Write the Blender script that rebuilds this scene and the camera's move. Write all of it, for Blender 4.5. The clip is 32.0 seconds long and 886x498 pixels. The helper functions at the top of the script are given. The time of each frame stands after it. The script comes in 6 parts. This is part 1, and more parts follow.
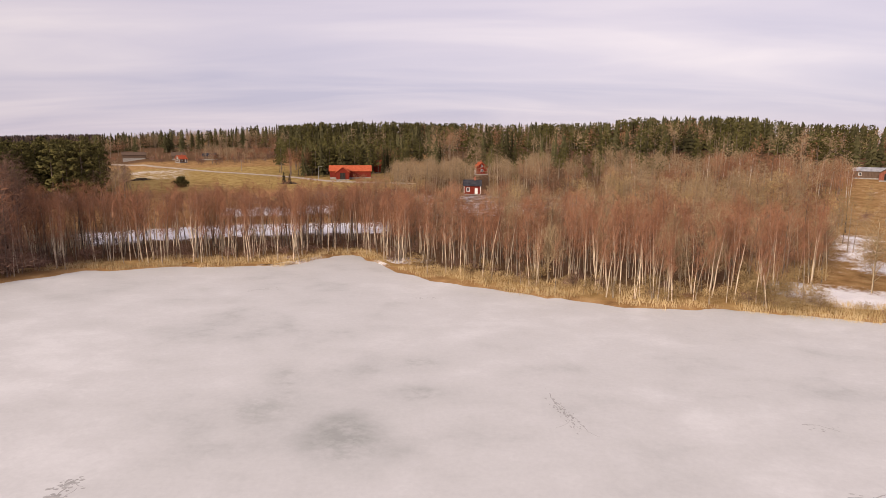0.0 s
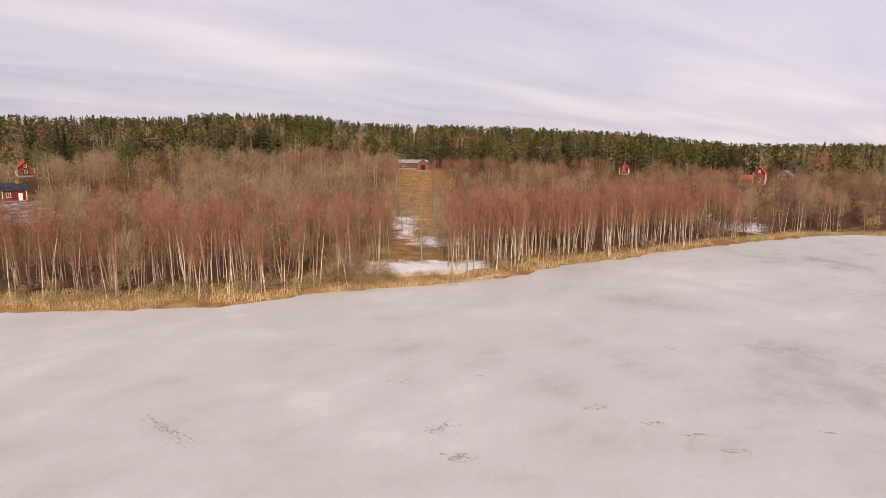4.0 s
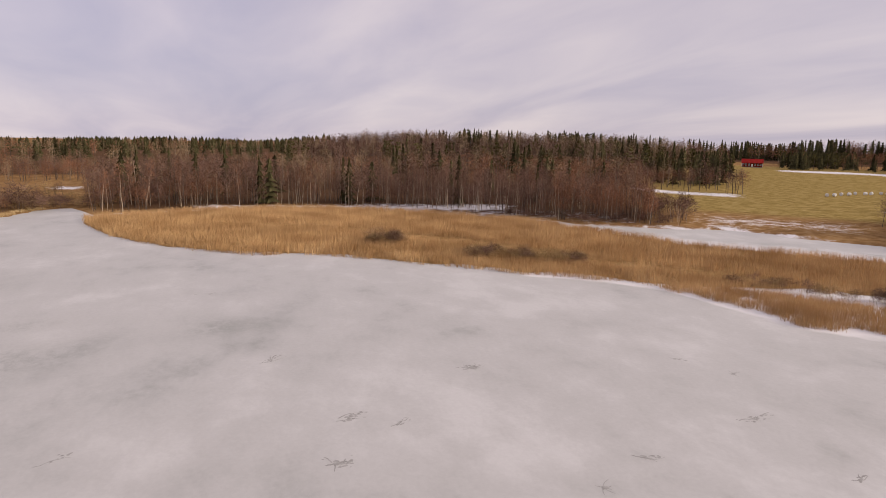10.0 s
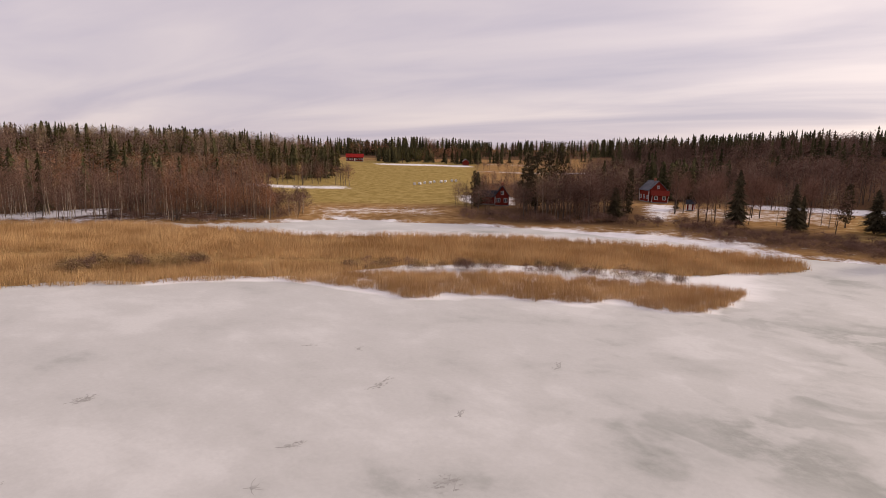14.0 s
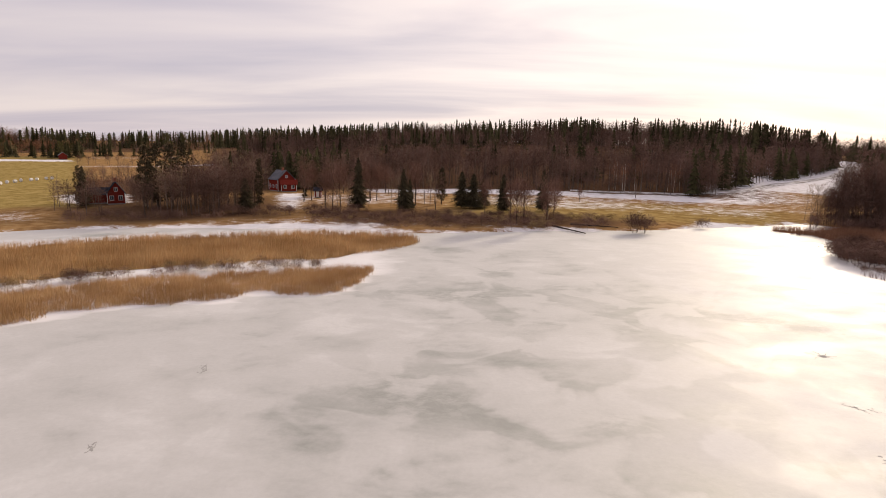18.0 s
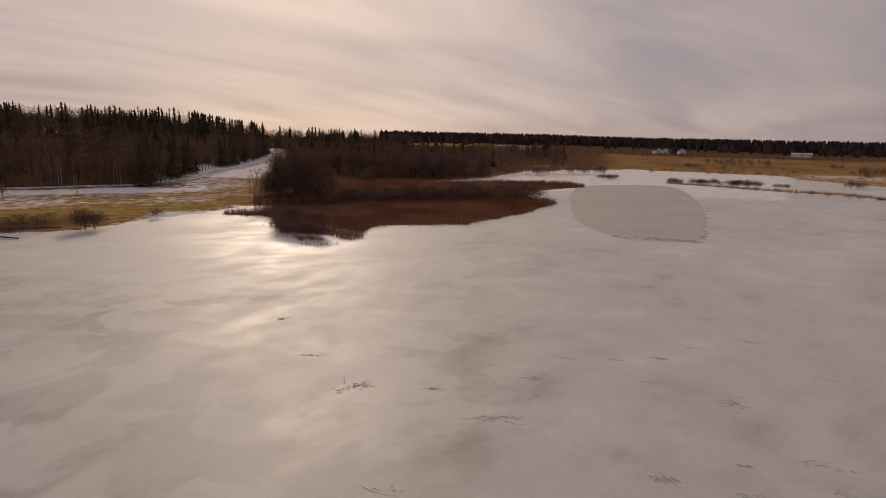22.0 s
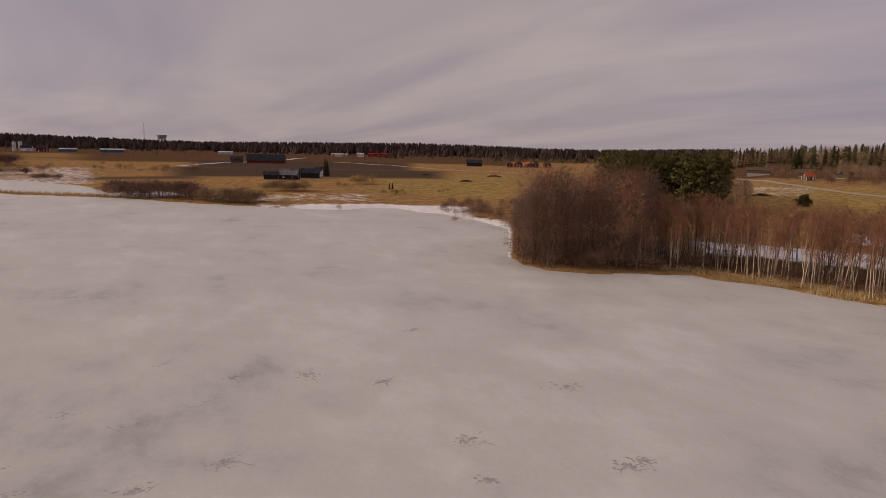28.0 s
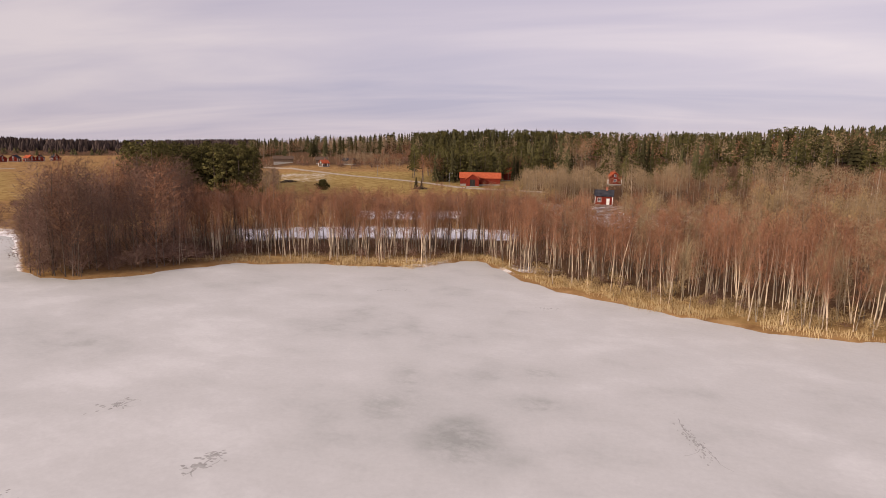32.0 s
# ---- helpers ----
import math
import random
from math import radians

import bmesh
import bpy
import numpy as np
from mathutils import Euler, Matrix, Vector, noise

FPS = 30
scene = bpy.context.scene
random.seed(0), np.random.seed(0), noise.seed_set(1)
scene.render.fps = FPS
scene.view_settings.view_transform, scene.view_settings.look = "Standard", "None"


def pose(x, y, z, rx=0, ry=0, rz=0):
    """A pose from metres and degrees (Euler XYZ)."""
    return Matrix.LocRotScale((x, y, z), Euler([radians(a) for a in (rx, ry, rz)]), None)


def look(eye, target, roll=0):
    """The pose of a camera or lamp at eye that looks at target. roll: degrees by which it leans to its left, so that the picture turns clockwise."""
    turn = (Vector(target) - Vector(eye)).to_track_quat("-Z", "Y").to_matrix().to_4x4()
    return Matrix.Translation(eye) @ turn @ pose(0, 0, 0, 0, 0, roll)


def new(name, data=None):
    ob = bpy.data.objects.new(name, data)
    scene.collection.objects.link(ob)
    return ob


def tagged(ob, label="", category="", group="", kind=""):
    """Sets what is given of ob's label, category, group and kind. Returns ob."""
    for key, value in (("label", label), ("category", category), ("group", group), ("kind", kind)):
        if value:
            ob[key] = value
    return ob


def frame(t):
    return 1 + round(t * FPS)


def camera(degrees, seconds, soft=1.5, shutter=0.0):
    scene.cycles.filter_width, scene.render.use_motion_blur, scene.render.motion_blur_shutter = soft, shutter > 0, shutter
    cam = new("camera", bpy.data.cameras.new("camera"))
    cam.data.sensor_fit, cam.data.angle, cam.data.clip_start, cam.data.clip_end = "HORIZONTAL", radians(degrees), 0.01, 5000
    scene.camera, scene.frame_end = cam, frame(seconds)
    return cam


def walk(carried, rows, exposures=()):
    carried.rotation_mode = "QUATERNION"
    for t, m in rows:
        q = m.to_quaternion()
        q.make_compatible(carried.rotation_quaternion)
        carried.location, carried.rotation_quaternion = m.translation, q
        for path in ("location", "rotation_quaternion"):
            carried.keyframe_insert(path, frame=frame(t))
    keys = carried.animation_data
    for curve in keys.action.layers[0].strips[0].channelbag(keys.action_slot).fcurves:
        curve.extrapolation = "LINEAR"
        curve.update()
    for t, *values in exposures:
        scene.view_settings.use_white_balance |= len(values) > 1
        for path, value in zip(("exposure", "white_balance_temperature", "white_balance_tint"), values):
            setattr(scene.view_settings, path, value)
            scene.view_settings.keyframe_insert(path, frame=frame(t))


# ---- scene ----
cam = camera(72.23, 32.0, 0.7)
EYE = 20.0
PATH = [
    (0.0, 79.87, -0.39, -0.00),
    (0.5, 79.88, -0.43, -2.79),
    (1.0, 79.89, -0.48, -6.18),
    (1.5, 79.93, -0.58, -10.33),
    (2.0, 79.95, -0.62, -16.13),
    (2.5, 79.97, -0.68, -21.80),
    (4.5, 79.80, -0.66, -44.21),
    (5.0, 79.80, -0.74, -51.05),
    (5.5, 79.82, -0.75, -57.36),
    (6.0, 79.84, -0.83, -64.04),
    (6.5, 79.84, -0.88, -70.25),
    (7.0, 79.85, -0.92, -76.73),
    (7.5, 79.86, -0.97, -82.31),
    (8.0, 79.87, -1.05, -88.53),
    (8.5, 79.90, -1.09, -94.30),
    (9.0, 79.96, -1.12, -100.62),
    (9.5, 80.03, -1.15, -107.20),
    (10.0, 80.10, -1.13, -114.30),
    (10.5, 80.18, -1.08, -120.04),
    (11.0, 80.24, -1.05, -125.45),
    (11.5, 80.30, -1.03, -129.90),
    (12.0, 80.34, -1.02, -134.46),
    (12.5, 80.38, -1.04, -138.18),
    (13.0, 80.41, -1.08, -141.92),
    (13.5, 80.43, -1.13, -145.19),
    (14.0, 80.44, -1.17, -149.26),
    (14.5, 80.44, -1.19, -153.42),
    (16.5, 80.25, -0.89, -167.77),
    (17.0, 80.22, -0.86, -172.19),
    (17.5, 80.19, -0.83, -177.31),
    (18.0, 80.13, -0.78, -183.15),
    (18.5, 80.07, -0.73, -188.36),
    (19.0, 80.00, -0.68, -193.92),
    (19.5, 79.94, -0.65, -199.42),
    (20.0, 79.89, -0.65, -205.59),
    (20.5, 79.85, -0.66, -211.87),
    (21.0, 79.82, -0.69, -218.94),
    (21.5, 79.80, -0.71, -225.05),
    (22.0, 79.78, -0.76, -231.80),
    (22.5, 79.77, -0.82, -237.84),
    (23.0, 79.79, -0.84, -244.17),
    (23.5, 79.83, -0.88, -249.89),
    (24.0, 79.89, -0.89, -256.78),
    (24.5, 79.97, -0.89, -263.07),
    (25.0, 80.01, -0.86, -269.26),
    (25.5, 80.06, -0.86, -274.86),
    (27.5, 80.37, -1.33, -299.49),
    (28.0, 80.39, -1.33, -305.95),
    (28.5, 80.41, -1.34, -311.79),
    (29.0, 80.44, -1.34, -317.98),
    (29.5, 80.45, -1.33, -323.48),
    (30.0, 80.45, -1.30, -329.04),
    (30.5, 80.44, -1.25, -334.18),
    (31.0, 80.43, -1.18, -339.85),
    (31.5, 80.42, -1.14, -344.51),
    (32.0, 80.42, -1.10, -347.86),
]
walk(cam, [(t, pose(0, 0, EYE, a, b, c)) for t, a, b, c in PATH],
     [(0, 0.45, 6600, 14), (1, 0.5, 6600, 14), (2, 0.6, 6600, 14), (4.5, 0.28, 6600, 14), (6, 0.0, 6500, 14), (7, -0.26, 6550, 14), (9, -0.19, 6550, 14), (10, 0.05, 6500, 14), (11, 0.26, 6600, 14), (13, 0.14, 6700, 15), (14, 0.13, 6700, 14), (16.5, 0.35, 6700, 11), (18, 0.2, 6800, 11), (19, -0.08, 6900, 14), (20, -0.32, 7000, 15), (21, -0.7, 7100, 16), (23, -0.90, 7250, 17), (25, -0.92, 7250, 17), (28, -0.54, 7100, 18), (29, -0.25, 6800, 18), (30, 0.1, 6700, 15), (32, 0.25, 6600, 15)])

# ---- light ----
SUN_AZ, SUN_EL = 217.0, 19.0
world = bpy.data.worlds.new("sky")
scene.world = world
world.use_nodes = True


def wire(tree, spec):
    """Adds nodes: name -> (type, {property: value}, {input: value or (node, output)})."""
    made = {}
    for name, (kind, props, inputs) in spec.items():
        n = tree.nodes.new(kind)
        made[name] = n
        if "operation" in props:
            n.operation = props["operation"]
        if "data_type" in props:
            n.data_type = props["data_type"]
        if "blend_type" in props:
            n.blend_type = props["blend_type"]
        if "attribute_name" in props:
            n.attribute_name = props["attribute_name"]
        for k, v in inputs.items():
            if isinstance(v, tuple) and len(v) == 2 and isinstance(v[0], str):
                tree.links.new(made[v[0]].outputs[v[1]], n.inputs[k])
            else:
                n.inputs[k].default_value = v
    return made


def ramp(node, stops):
    el = node.color_ramp.elements
    while len(el) < len(stops):
        el.new(0.5)
    for e, (p, c) in zip(el, stops):
        e.position = p
        e.color = (*c, 1) if len(c) == 3 else c


def bearing(az, el):
    """The direction at a bearing and an elevation."""
    a, b = radians(az), radians(el)
    return Vector((math.sin(a) * math.cos(b), math.cos(a) * math.cos(b), math.sin(b)))


sun_way = bearing(SUN_AZ, SUN_EL)
world.node_tree.nodes.clear()
w = wire(world.node_tree, {
    "co": ("ShaderNodeTexCoord", {}, {}),
    "sky": ("ShaderNodeTexSky", {}, {}),
    "skybg": ("ShaderNodeBackground", {}, {"Color": ("sky", 0), "Strength": 0.1}),
    "sep": ("ShaderNodeSeparateXYZ", {}, {0: ("co", "Generated")}),
    "low": ("ShaderNodeMath", {"operation": "MAXIMUM"}, {0: ("sep", 2), 1: 0.0}),
    "lift": ("ShaderNodeMath", {"operation": "ADD"}, {0: ("low", 0), 1: 0.13}),
    "px": ("ShaderNodeMath", {"operation": "DIVIDE"}, {0: ("sep", 0), 1: ("lift", 0)}),
    "py": ("ShaderNodeMath", {"operation": "DIVIDE"}, {0: ("sep", 1), 1: ("lift", 0)}),
    "plane": ("ShaderNodeCombineXYZ", {}, {0: ("px", 0), 1: ("py", 0)}),
    "map": ("ShaderNodeMapping", {}, {0: ("plane", 0), "Rotation": (0, 0, 0.6), "Scale": (0.3, 0.8, 1)}),
    "n1": ("ShaderNodeTexNoise", {}, {"Vector": ("map", 0), "Scale": 1.35, "Detail": 6.0, "Roughness": 0.5, "Distortion": 0.5}),
    "n2": ("ShaderNodeTexNoise", {}, {"Vector": ("map", 0), "Scale": 0.45, "Detail": 2.0}),
    "mixn": ("ShaderNodeMath", {"operation": "ADD"}, {0: ("n1", 0), 1: ("n2", 0)}),
    "cl": ("ShaderNodeValToRGB", {}, {0: ("mixn", 0)}),
    "sunv": ("ShaderNodeVectorMath", {"operation": "DOT_PRODUCT"}, {0: ("co", "Generated"), 1: tuple(sun_way)}),
    "pos": ("ShaderNodeMath", {"operation": "MAXIMUM"}, {0: ("sunv", 1), 1: 0.0}),
    "g1": ("ShaderNodeMath", {"operation": "POWER"}, {0: ("pos", 0), 1: 3.5}),
    "g2": ("ShaderNodeMath", {"operation": "POWER"}, {0: ("pos", 0), 1: 40.0}),
    "streak": ("ShaderNodeMapRange", {}, {0: ("n1", 0), 1: 0.36, 2: 0.62, 3: 0.6, 4: 1.2}),
    "g1s": ("ShaderNodeMath", {"operation": "MULTIPLY"}, {0: ("g1", 0), 1: ("streak", 0)}),
    "g1c": ("ShaderNodeMix", {"data_type": "RGBA"}, {0: ("g1s", 0), 6: (0, 0, 0, 1), 7: (0.515, 0.435, 0.335, 1)}),
    "g2c": ("ShaderNodeMix", {"data_type": "RGBA"}, {0: ("g2", 0), 6: (0, 0, 0, 1), 7: (0.28, 0.235, 0.17, 1)}),
    "bankv": ("ShaderNodeVectorMath", {"operation": "DOT_PRODUCT"}, {0: ("co", "Generated"), 1: tuple(bearing(302, 14))}),
    "bankp": ("ShaderNodeMath", {"operation": "MAXIMUM"}, {0: ("bankv", 1), 1: 0.0}),
    "bank": ("ShaderNodeMath", {"operation": "POWER"}, {0: ("bankp", 0), 1: 5.0}),
    "banks": ("ShaderNodeMath", {"operation": "MULTIPLY"}, {0: ("bank", 0), 1: 0.17}),
    "thinv": ("ShaderNodeVectorMath", {"operation": "DOT_PRODUCT"}, {0: ("co", "Generated"), 1: tuple(bearing(82, 16))}),
    "thinp": ("ShaderNodeMath", {"operation": "MAXIMUM"}, {0: ("thinv", 1), 1: 0.0}),
    "thin": ("ShaderNodeMath", {"operation": "POWER"}, {0: ("thinp", 0), 1: 9.0}),
    "thins": ("ShaderNodeMath", {"operation": "MULTIPLY"}, {0: ("thin", 0), 1: 0.14}),
    "dim": ("ShaderNodeMath", {"operation": "SUBTRACT"}, {0: 1.0, 1: ("banks", 0)}),
    "dimmed": ("ShaderNodeMath", {"operation": "ADD"}, {0: ("dim", 0), 1: ("thins", 0)}),
    "cl2": ("ShaderNodeVectorMath", {"operation": "SCALE"}, {0: ("cl", 0), "Scale": ("dimmed", 0)}),
    "s1": ("ShaderNodeMix", {"data_type": "RGBA", "blend_type": "ADD"}, {0: 1.0, 6: ("cl2", 0), 7: ("g1c", 2)}),
    "s2": ("ShaderNodeMix", {"data_type": "RGBA", "blend_type": "ADD"}, {0: 1.0, 6: ("s1", 2), 7: ("g2c", 2)}),
    "cloudbg": ("ShaderNodeBackground", {}, {"Color": ("s2", 2), "Strength": 0.9}),
    "mix": ("ShaderNodeMixShader", {}, {0: 0.9, 1: ("skybg", 0), 2: ("cloudbg", 0)}),
    "out": ("ShaderNodeOutputWorld", {}, {0: ("mix", 0)}),
})
w["sky"].sky_type, w["sky"].sun_disc = "NISHITA", False
w["sky"].sun_elevation, w["sky"].sun_rotation = radians(SUN_EL), radians(SUN_AZ)
ramp(w["cl"], [(0.36, (0.46, 0.435, 0.55)), (0.50, (0.60, 0.545, 0.62)), (0.65, (0.78, 0.695, 0.71))])
# the two noises add to about 1
half = world.node_tree.nodes.new("ShaderNodeMath")
half.operation = "MULTIPLY"
half.inputs[1].default_value = 0.5
world.node_tree.links.new(w["mixn"].outputs[0], half.inputs[0])
world.node_tree.links.new(half.outputs[0], w["cl"].inputs[0])

sun = new("sun", bpy.data.lights.new("sun", "SUN"))
sun.data.energy, sun.data.angle, sun.data.color = 2.8, radians(6), (1.0, 0.86, 0.68)
sun.matrix_world = look(sun_way * 100, (0, 0, 0))

# ---- materials ----
MATS = {}


def mat(name, stops, scale=1.0, rough=0.9, detail=5.0, bump=0.0, bump_scale=8.0, rand="", spec=0.0, stretch=(1, 1, 1), vary=0.35, metal=0.0):
    """Noise between the colours of stops; rand: 'object', 'island' or 'tint' varies the brightness from piece to piece."""
    if name in MATS:
        return MATS[name]
    m = bpy.data.materials.new(name)
    m.use_nodes = True
    t = m.node_tree
    t.nodes.clear()
    spec_ = {
        "co": ("ShaderNodeTexCoord", {}, {}),
        "map": ("ShaderNodeMapping", {}, {0: ("co", "Object"), "Scale": stretch}),
        "n": ("ShaderNodeTexNoise", {}, {"Vector": ("map", 0), "Scale": scale, "Detail": detail, "Roughness": 0.6}),
        "r": ("ShaderNodeValToRGB", {}, {0: ("n", 0)}),
    }
    last = ("r", 0)
    if rand:
        if rand == "object":
            spec_["i"] = ("ShaderNodeObjectInfo", {}, {})
            src = ("i", "Random")
        elif rand == "island":
            spec_["i"] = ("ShaderNodeNewGeometry", {}, {})
            src = ("i", "Random Per Island")
        else:
            spec_["i"] = ("ShaderNodeAttribute", {"attribute_name": "tint"}, {})
            src = ("i", "Fac")
        spec_["v"] = ("ShaderNodeMapRange", {}, {0: src, 3: 1 - vary, 4: 1 + vary})
        spec_["h"] = ("ShaderNodeHueSaturation", {}, {"Value": ("v", 0), "Color": last})
        last = ("h", 0)
    spec_["b"] = ("ShaderNodeBsdfPrincipled", {}, {"Base Color": last, "Roughness": rough, "Metallic": metal, "Specular IOR Level": spec})
    spec_["o"] = ("ShaderNodeOutputMaterial", {}, {0: ("b", 0)})
    n = wire(t, spec_)
    ramp(n["r"], stops)
    if bump:
        b = wire(t, {"n2": ("ShaderNodeTexNoise", {}, {"Scale": bump_scale, "Detail": 4.0}), "bp": ("ShaderNodeBump", {}, {"Strength": bump, "Distance": 0.1})})
        t.links.new(n["co"].outputs["Object"], b["n2"].inputs["Vector"])
        t.links.new(b["n2"].outputs[0], b["bp"].inputs["Height"])
        t.links.new(b["bp"].outputs[0], n["b"].inputs["Normal"])
    MATS[name] = m
    return m


def two(a, b, lo=0.35, hi=0.65):
    return [(lo, a), (hi, b)]


def upper_brown(m, z0, z1, colour):
    """The upper stem turns from white to brown bark, as on real birches."""
    t = m.node_tree
    by = {n.bl_idname: n for n in t.nodes}
    bsdf, co = by["ShaderNodeBsdfPrincipled"], by["ShaderNodeTexCoord"]
    n = wire(t, {"s": ("ShaderNodeSeparateXYZ", {}, {}), "r": ("ShaderNodeMapRange", {}, {1: z0, 2: z1}), "x": ("ShaderNodeMix", {"data_type": "RGBA"}, {7: (*colour, 1)})})
    t.links.new(co.outputs["Object"], n["s"].inputs[0])
    t.links.new(n["s"].outputs[2], n["r"].inputs[0])
    t.links.new(n["r"].outputs[0], n["x"].inputs[0])
    src = bsdf.inputs["Base Color"].links[0].from_socket
    t.links.new(src, n["x"].inputs[6])
    t.links.new(n["x"].outputs[2], bsdf.inputs["Base Color"])


M_BARK = mat("birch_bark", [(0.36, (0.16, 0.12, 0.09)), (0.46, (0.42, 0.335, 0.245)), (0.72, (0.61, 0.51, 0.39))], 1.6, stretch=(1, 1, 0.5), rand="object", vary=0.42)
upper_brown(M_BARK, 5.0, 9.8, (0.25, 0.12, 0.08))
M_BARK_S = mat("birch_bark_far", [(0.30, (0.20, 0.16, 0.13)), (0.45, (0.52, 0.46, 0.39)), (0.75, (0.66, 0.60, 0.52))], 1.0, rand="tint", vary=0.35)
M_BARK_N = mat("birch_bark_near", [(0.32, (0.20, 0.16, 0.12)), (0.44, (0.40, 0.325, 0.245)), (0.75, (0.57, 0.48, 0.37))], 1.0, rand="tint", vary=0.4)
upper_brown(M_BARK_N, 6.0, 11.0, (0.25, 0.12, 0.08))
M_TWIG = mat("birch_twigs", two((0.23, 0.109, 0.064), (0.335, 0.165, 0.097)), 0.6, rand="island", vary=0.45)
M_TWIG_S = mat("birch_twigs_far", two((0.215, 0.106, 0.062), (0.315, 0.16, 0.094)), 0.3, rand="tint", vary=0.32)
M_GREYTWIG = mat("pale_twigs", two((0.245, 0.172, 0.102), (0.36, 0.26, 0.158)), 0.3, rand="tint", vary=0.24)
M_DARKTWIG = mat("alder_twigs", two((0.138, 0.083, 0.063), (0.215, 0.134, 0.102)), 0.3, rand="tint", vary=0.4)
M_BROADTWIG = mat("garden_tree_twigs", two((0.17, 0.098, 0.072), (0.27, 0.16, 0.12)), 0.3, rand="island", vary=0.35)
M_PALETWIG = mat("aspen_twigs", two((0.25, 0.18, 0.105), (0.38, 0.285, 0.17)), 0.3, rand="island", vary=0.35)
M_CONIFER = mat("old_spruce_needles", two((0.046, 0.038, 0.023), (0.092, 0.074, 0.042)), 0.5, rand="island", vary=0.4)
M_TRUNK = mat("brown_bark", two((0.09, 0.07, 0.055), (0.19, 0.15, 0.12)), 2.0, rand="tint", vary=0.4)
M_SPRUCE = mat("spruce_needles", two((0.044, 0.041, 0.020), (0.084, 0.075, 0.036)), 0.5, rand="tint", vary=0.45)
M_PINE = mat("pine_needles", two((0.058, 0.054, 0.021), (0.116, 0.101, 0.039)), 0.5, rand="tint", vary=0.4)
M_REED = mat("reed_stems", two((0.43, 0.268, 0.125), (0.64, 0.435, 0.225), 0.38, 0.62), 0.10, rand="tint", vary=0.11)
M_REEDLOW = mat("reed_litter", two((0.27, 0.165, 0.065), (0.42, 0.275, 0.12)), 0.4, bump=0.5)
# reeds and litter against the sun: backlit shade put into a browner colour
M_REEDBACKLIT = mat("backlit_brown_reed_stems", two((0.225, 0.120, 0.072), (0.335, 0.19, 0.118), 0.38, 0.62), 0.08, rand="tint", vary=0.3)
M_BACKLITLOW = mat("backlit_brown_reed_litter", two((0.17, 0.08, 0.045), (0.27, 0.14, 0.08)), 0.4, bump=0.5)
M_GRASS = mat("dry_grass", two((0.40, 0.29, 0.145), (0.57, 0.44, 0.25)), 0.2, rand="tint", vary=0.3)
M_SHRUB = mat("olive_willow_twigs", two((0.27, 0.185, 0.088), (0.40, 0.285, 0.14)), 0.3, rand="tint", vary=0.3)
M_PALEBARK = mat("pale_aspen_bark", two((0.26, 0.205, 0.135), (0.42, 0.34, 0.235)), 1.0, rand="object", vary=0.2)
M_FARWOOD = mat("far_woods", two((0.046, 0.034, 0.031), (0.080, 0.059, 0.052)), 0.05, rand="tint", vary=0.35)
M_GREYBARK = mat("grey_bark", two((0.19, 0.145, 0.105), (0.35, 0.28, 0.205)), 1.0, rand="tint", vary=0.35)

# ---- plan ----
def P(az, r):
    a = np.radians(az)
    return np.sin(a) * r, np.cos(a) * r


SHORE_NORTH = [(313, 106), (315.5, 100), (320, 100), (329, 106), (335, 103), (342.5, 99), (346.5, 99), (348.6, 105), (351.5, 106), (355.5, 92), (361, 84), (366.4, 80), (371.8, 77), (377, 76), (382, 77), (388.7, 79), (393, 80), (399.4, 83.5), (406.6, 92), (410.7, 101), (414.3, 107), (419.7, 121), (425, 138), (429.3, 155), (434.6, 168), (438.6, 184), (441, 197)]
SHORE_EAST = [(83, 197), (84.5, 178), (93.6, 186), (101.6, 192), (109.6, 184), (117, 172), (124.4, 165), (130, 156), (132.3, 158), (139.7, 166), (148.3, 158), (153.5, 156), (161, 149), (170, 144), (176, 139)]
SHORE_SOUTH = [(180.6, 135), (185.3, 137), (195, 145), (202, 151), (206, 163), (210.5, 171), (213.5, 186), (221.5, 184), (222.5, 265), (230, 287), (236, 330), (240, 430), (249, 475)]
SHORE_WEST = [(256, 455), (261, 440), (263, 395), (267, 372), (271.5, 335), (275.5, 295), (277.6, 245), (279.5, 227), (285.5, 206), (289, 197), (296, 188), (301, 195), (306, 178), (310, 165), (312.3, 150), (312.8, 112)]
LAKE = np.array([P(a, r) for a, r in SHORE_NORTH + SHORE_EAST + SHORE_SOUTH + SHORE_WEST])
# bearing, where the rise begins, where it ends, its height
RISE = np.array([(0, 230, 440, 13), (20, 230, 450, 14), (36, 240, 430, 10), (50, 240, 430, 9), (60, 260, 450, 6), (72, 300, 520, 3.5), (88, 300, 700, 2.5), (104, 190, 420, 8), (118, 175, 420, 11), (130, 165, 400, 10), (136, 165, 560, 6), (150, 165, 600, 6.5), (158, 240, 700, 10), (168, 260, 480, 10), (176, 240, 430, 16), (195, 222, 430, 19), (206, 230, 430, 18), (213, 230, 560, 9), (220, 300, 520, 6), (230, 400, 1000, 13), (242, 420, 1000, 13), (262, 500, 1200, 6), (318, 600, 1500, 3), (334, 260, 600, 10), (348, 280, 480, 11)], float)


def lattice(ix, iy, seed):
    h = np.sin(ix * 127.1 + iy * 311.7 + seed * 74.7) * 43758.5453
    return h - np.floor(h)


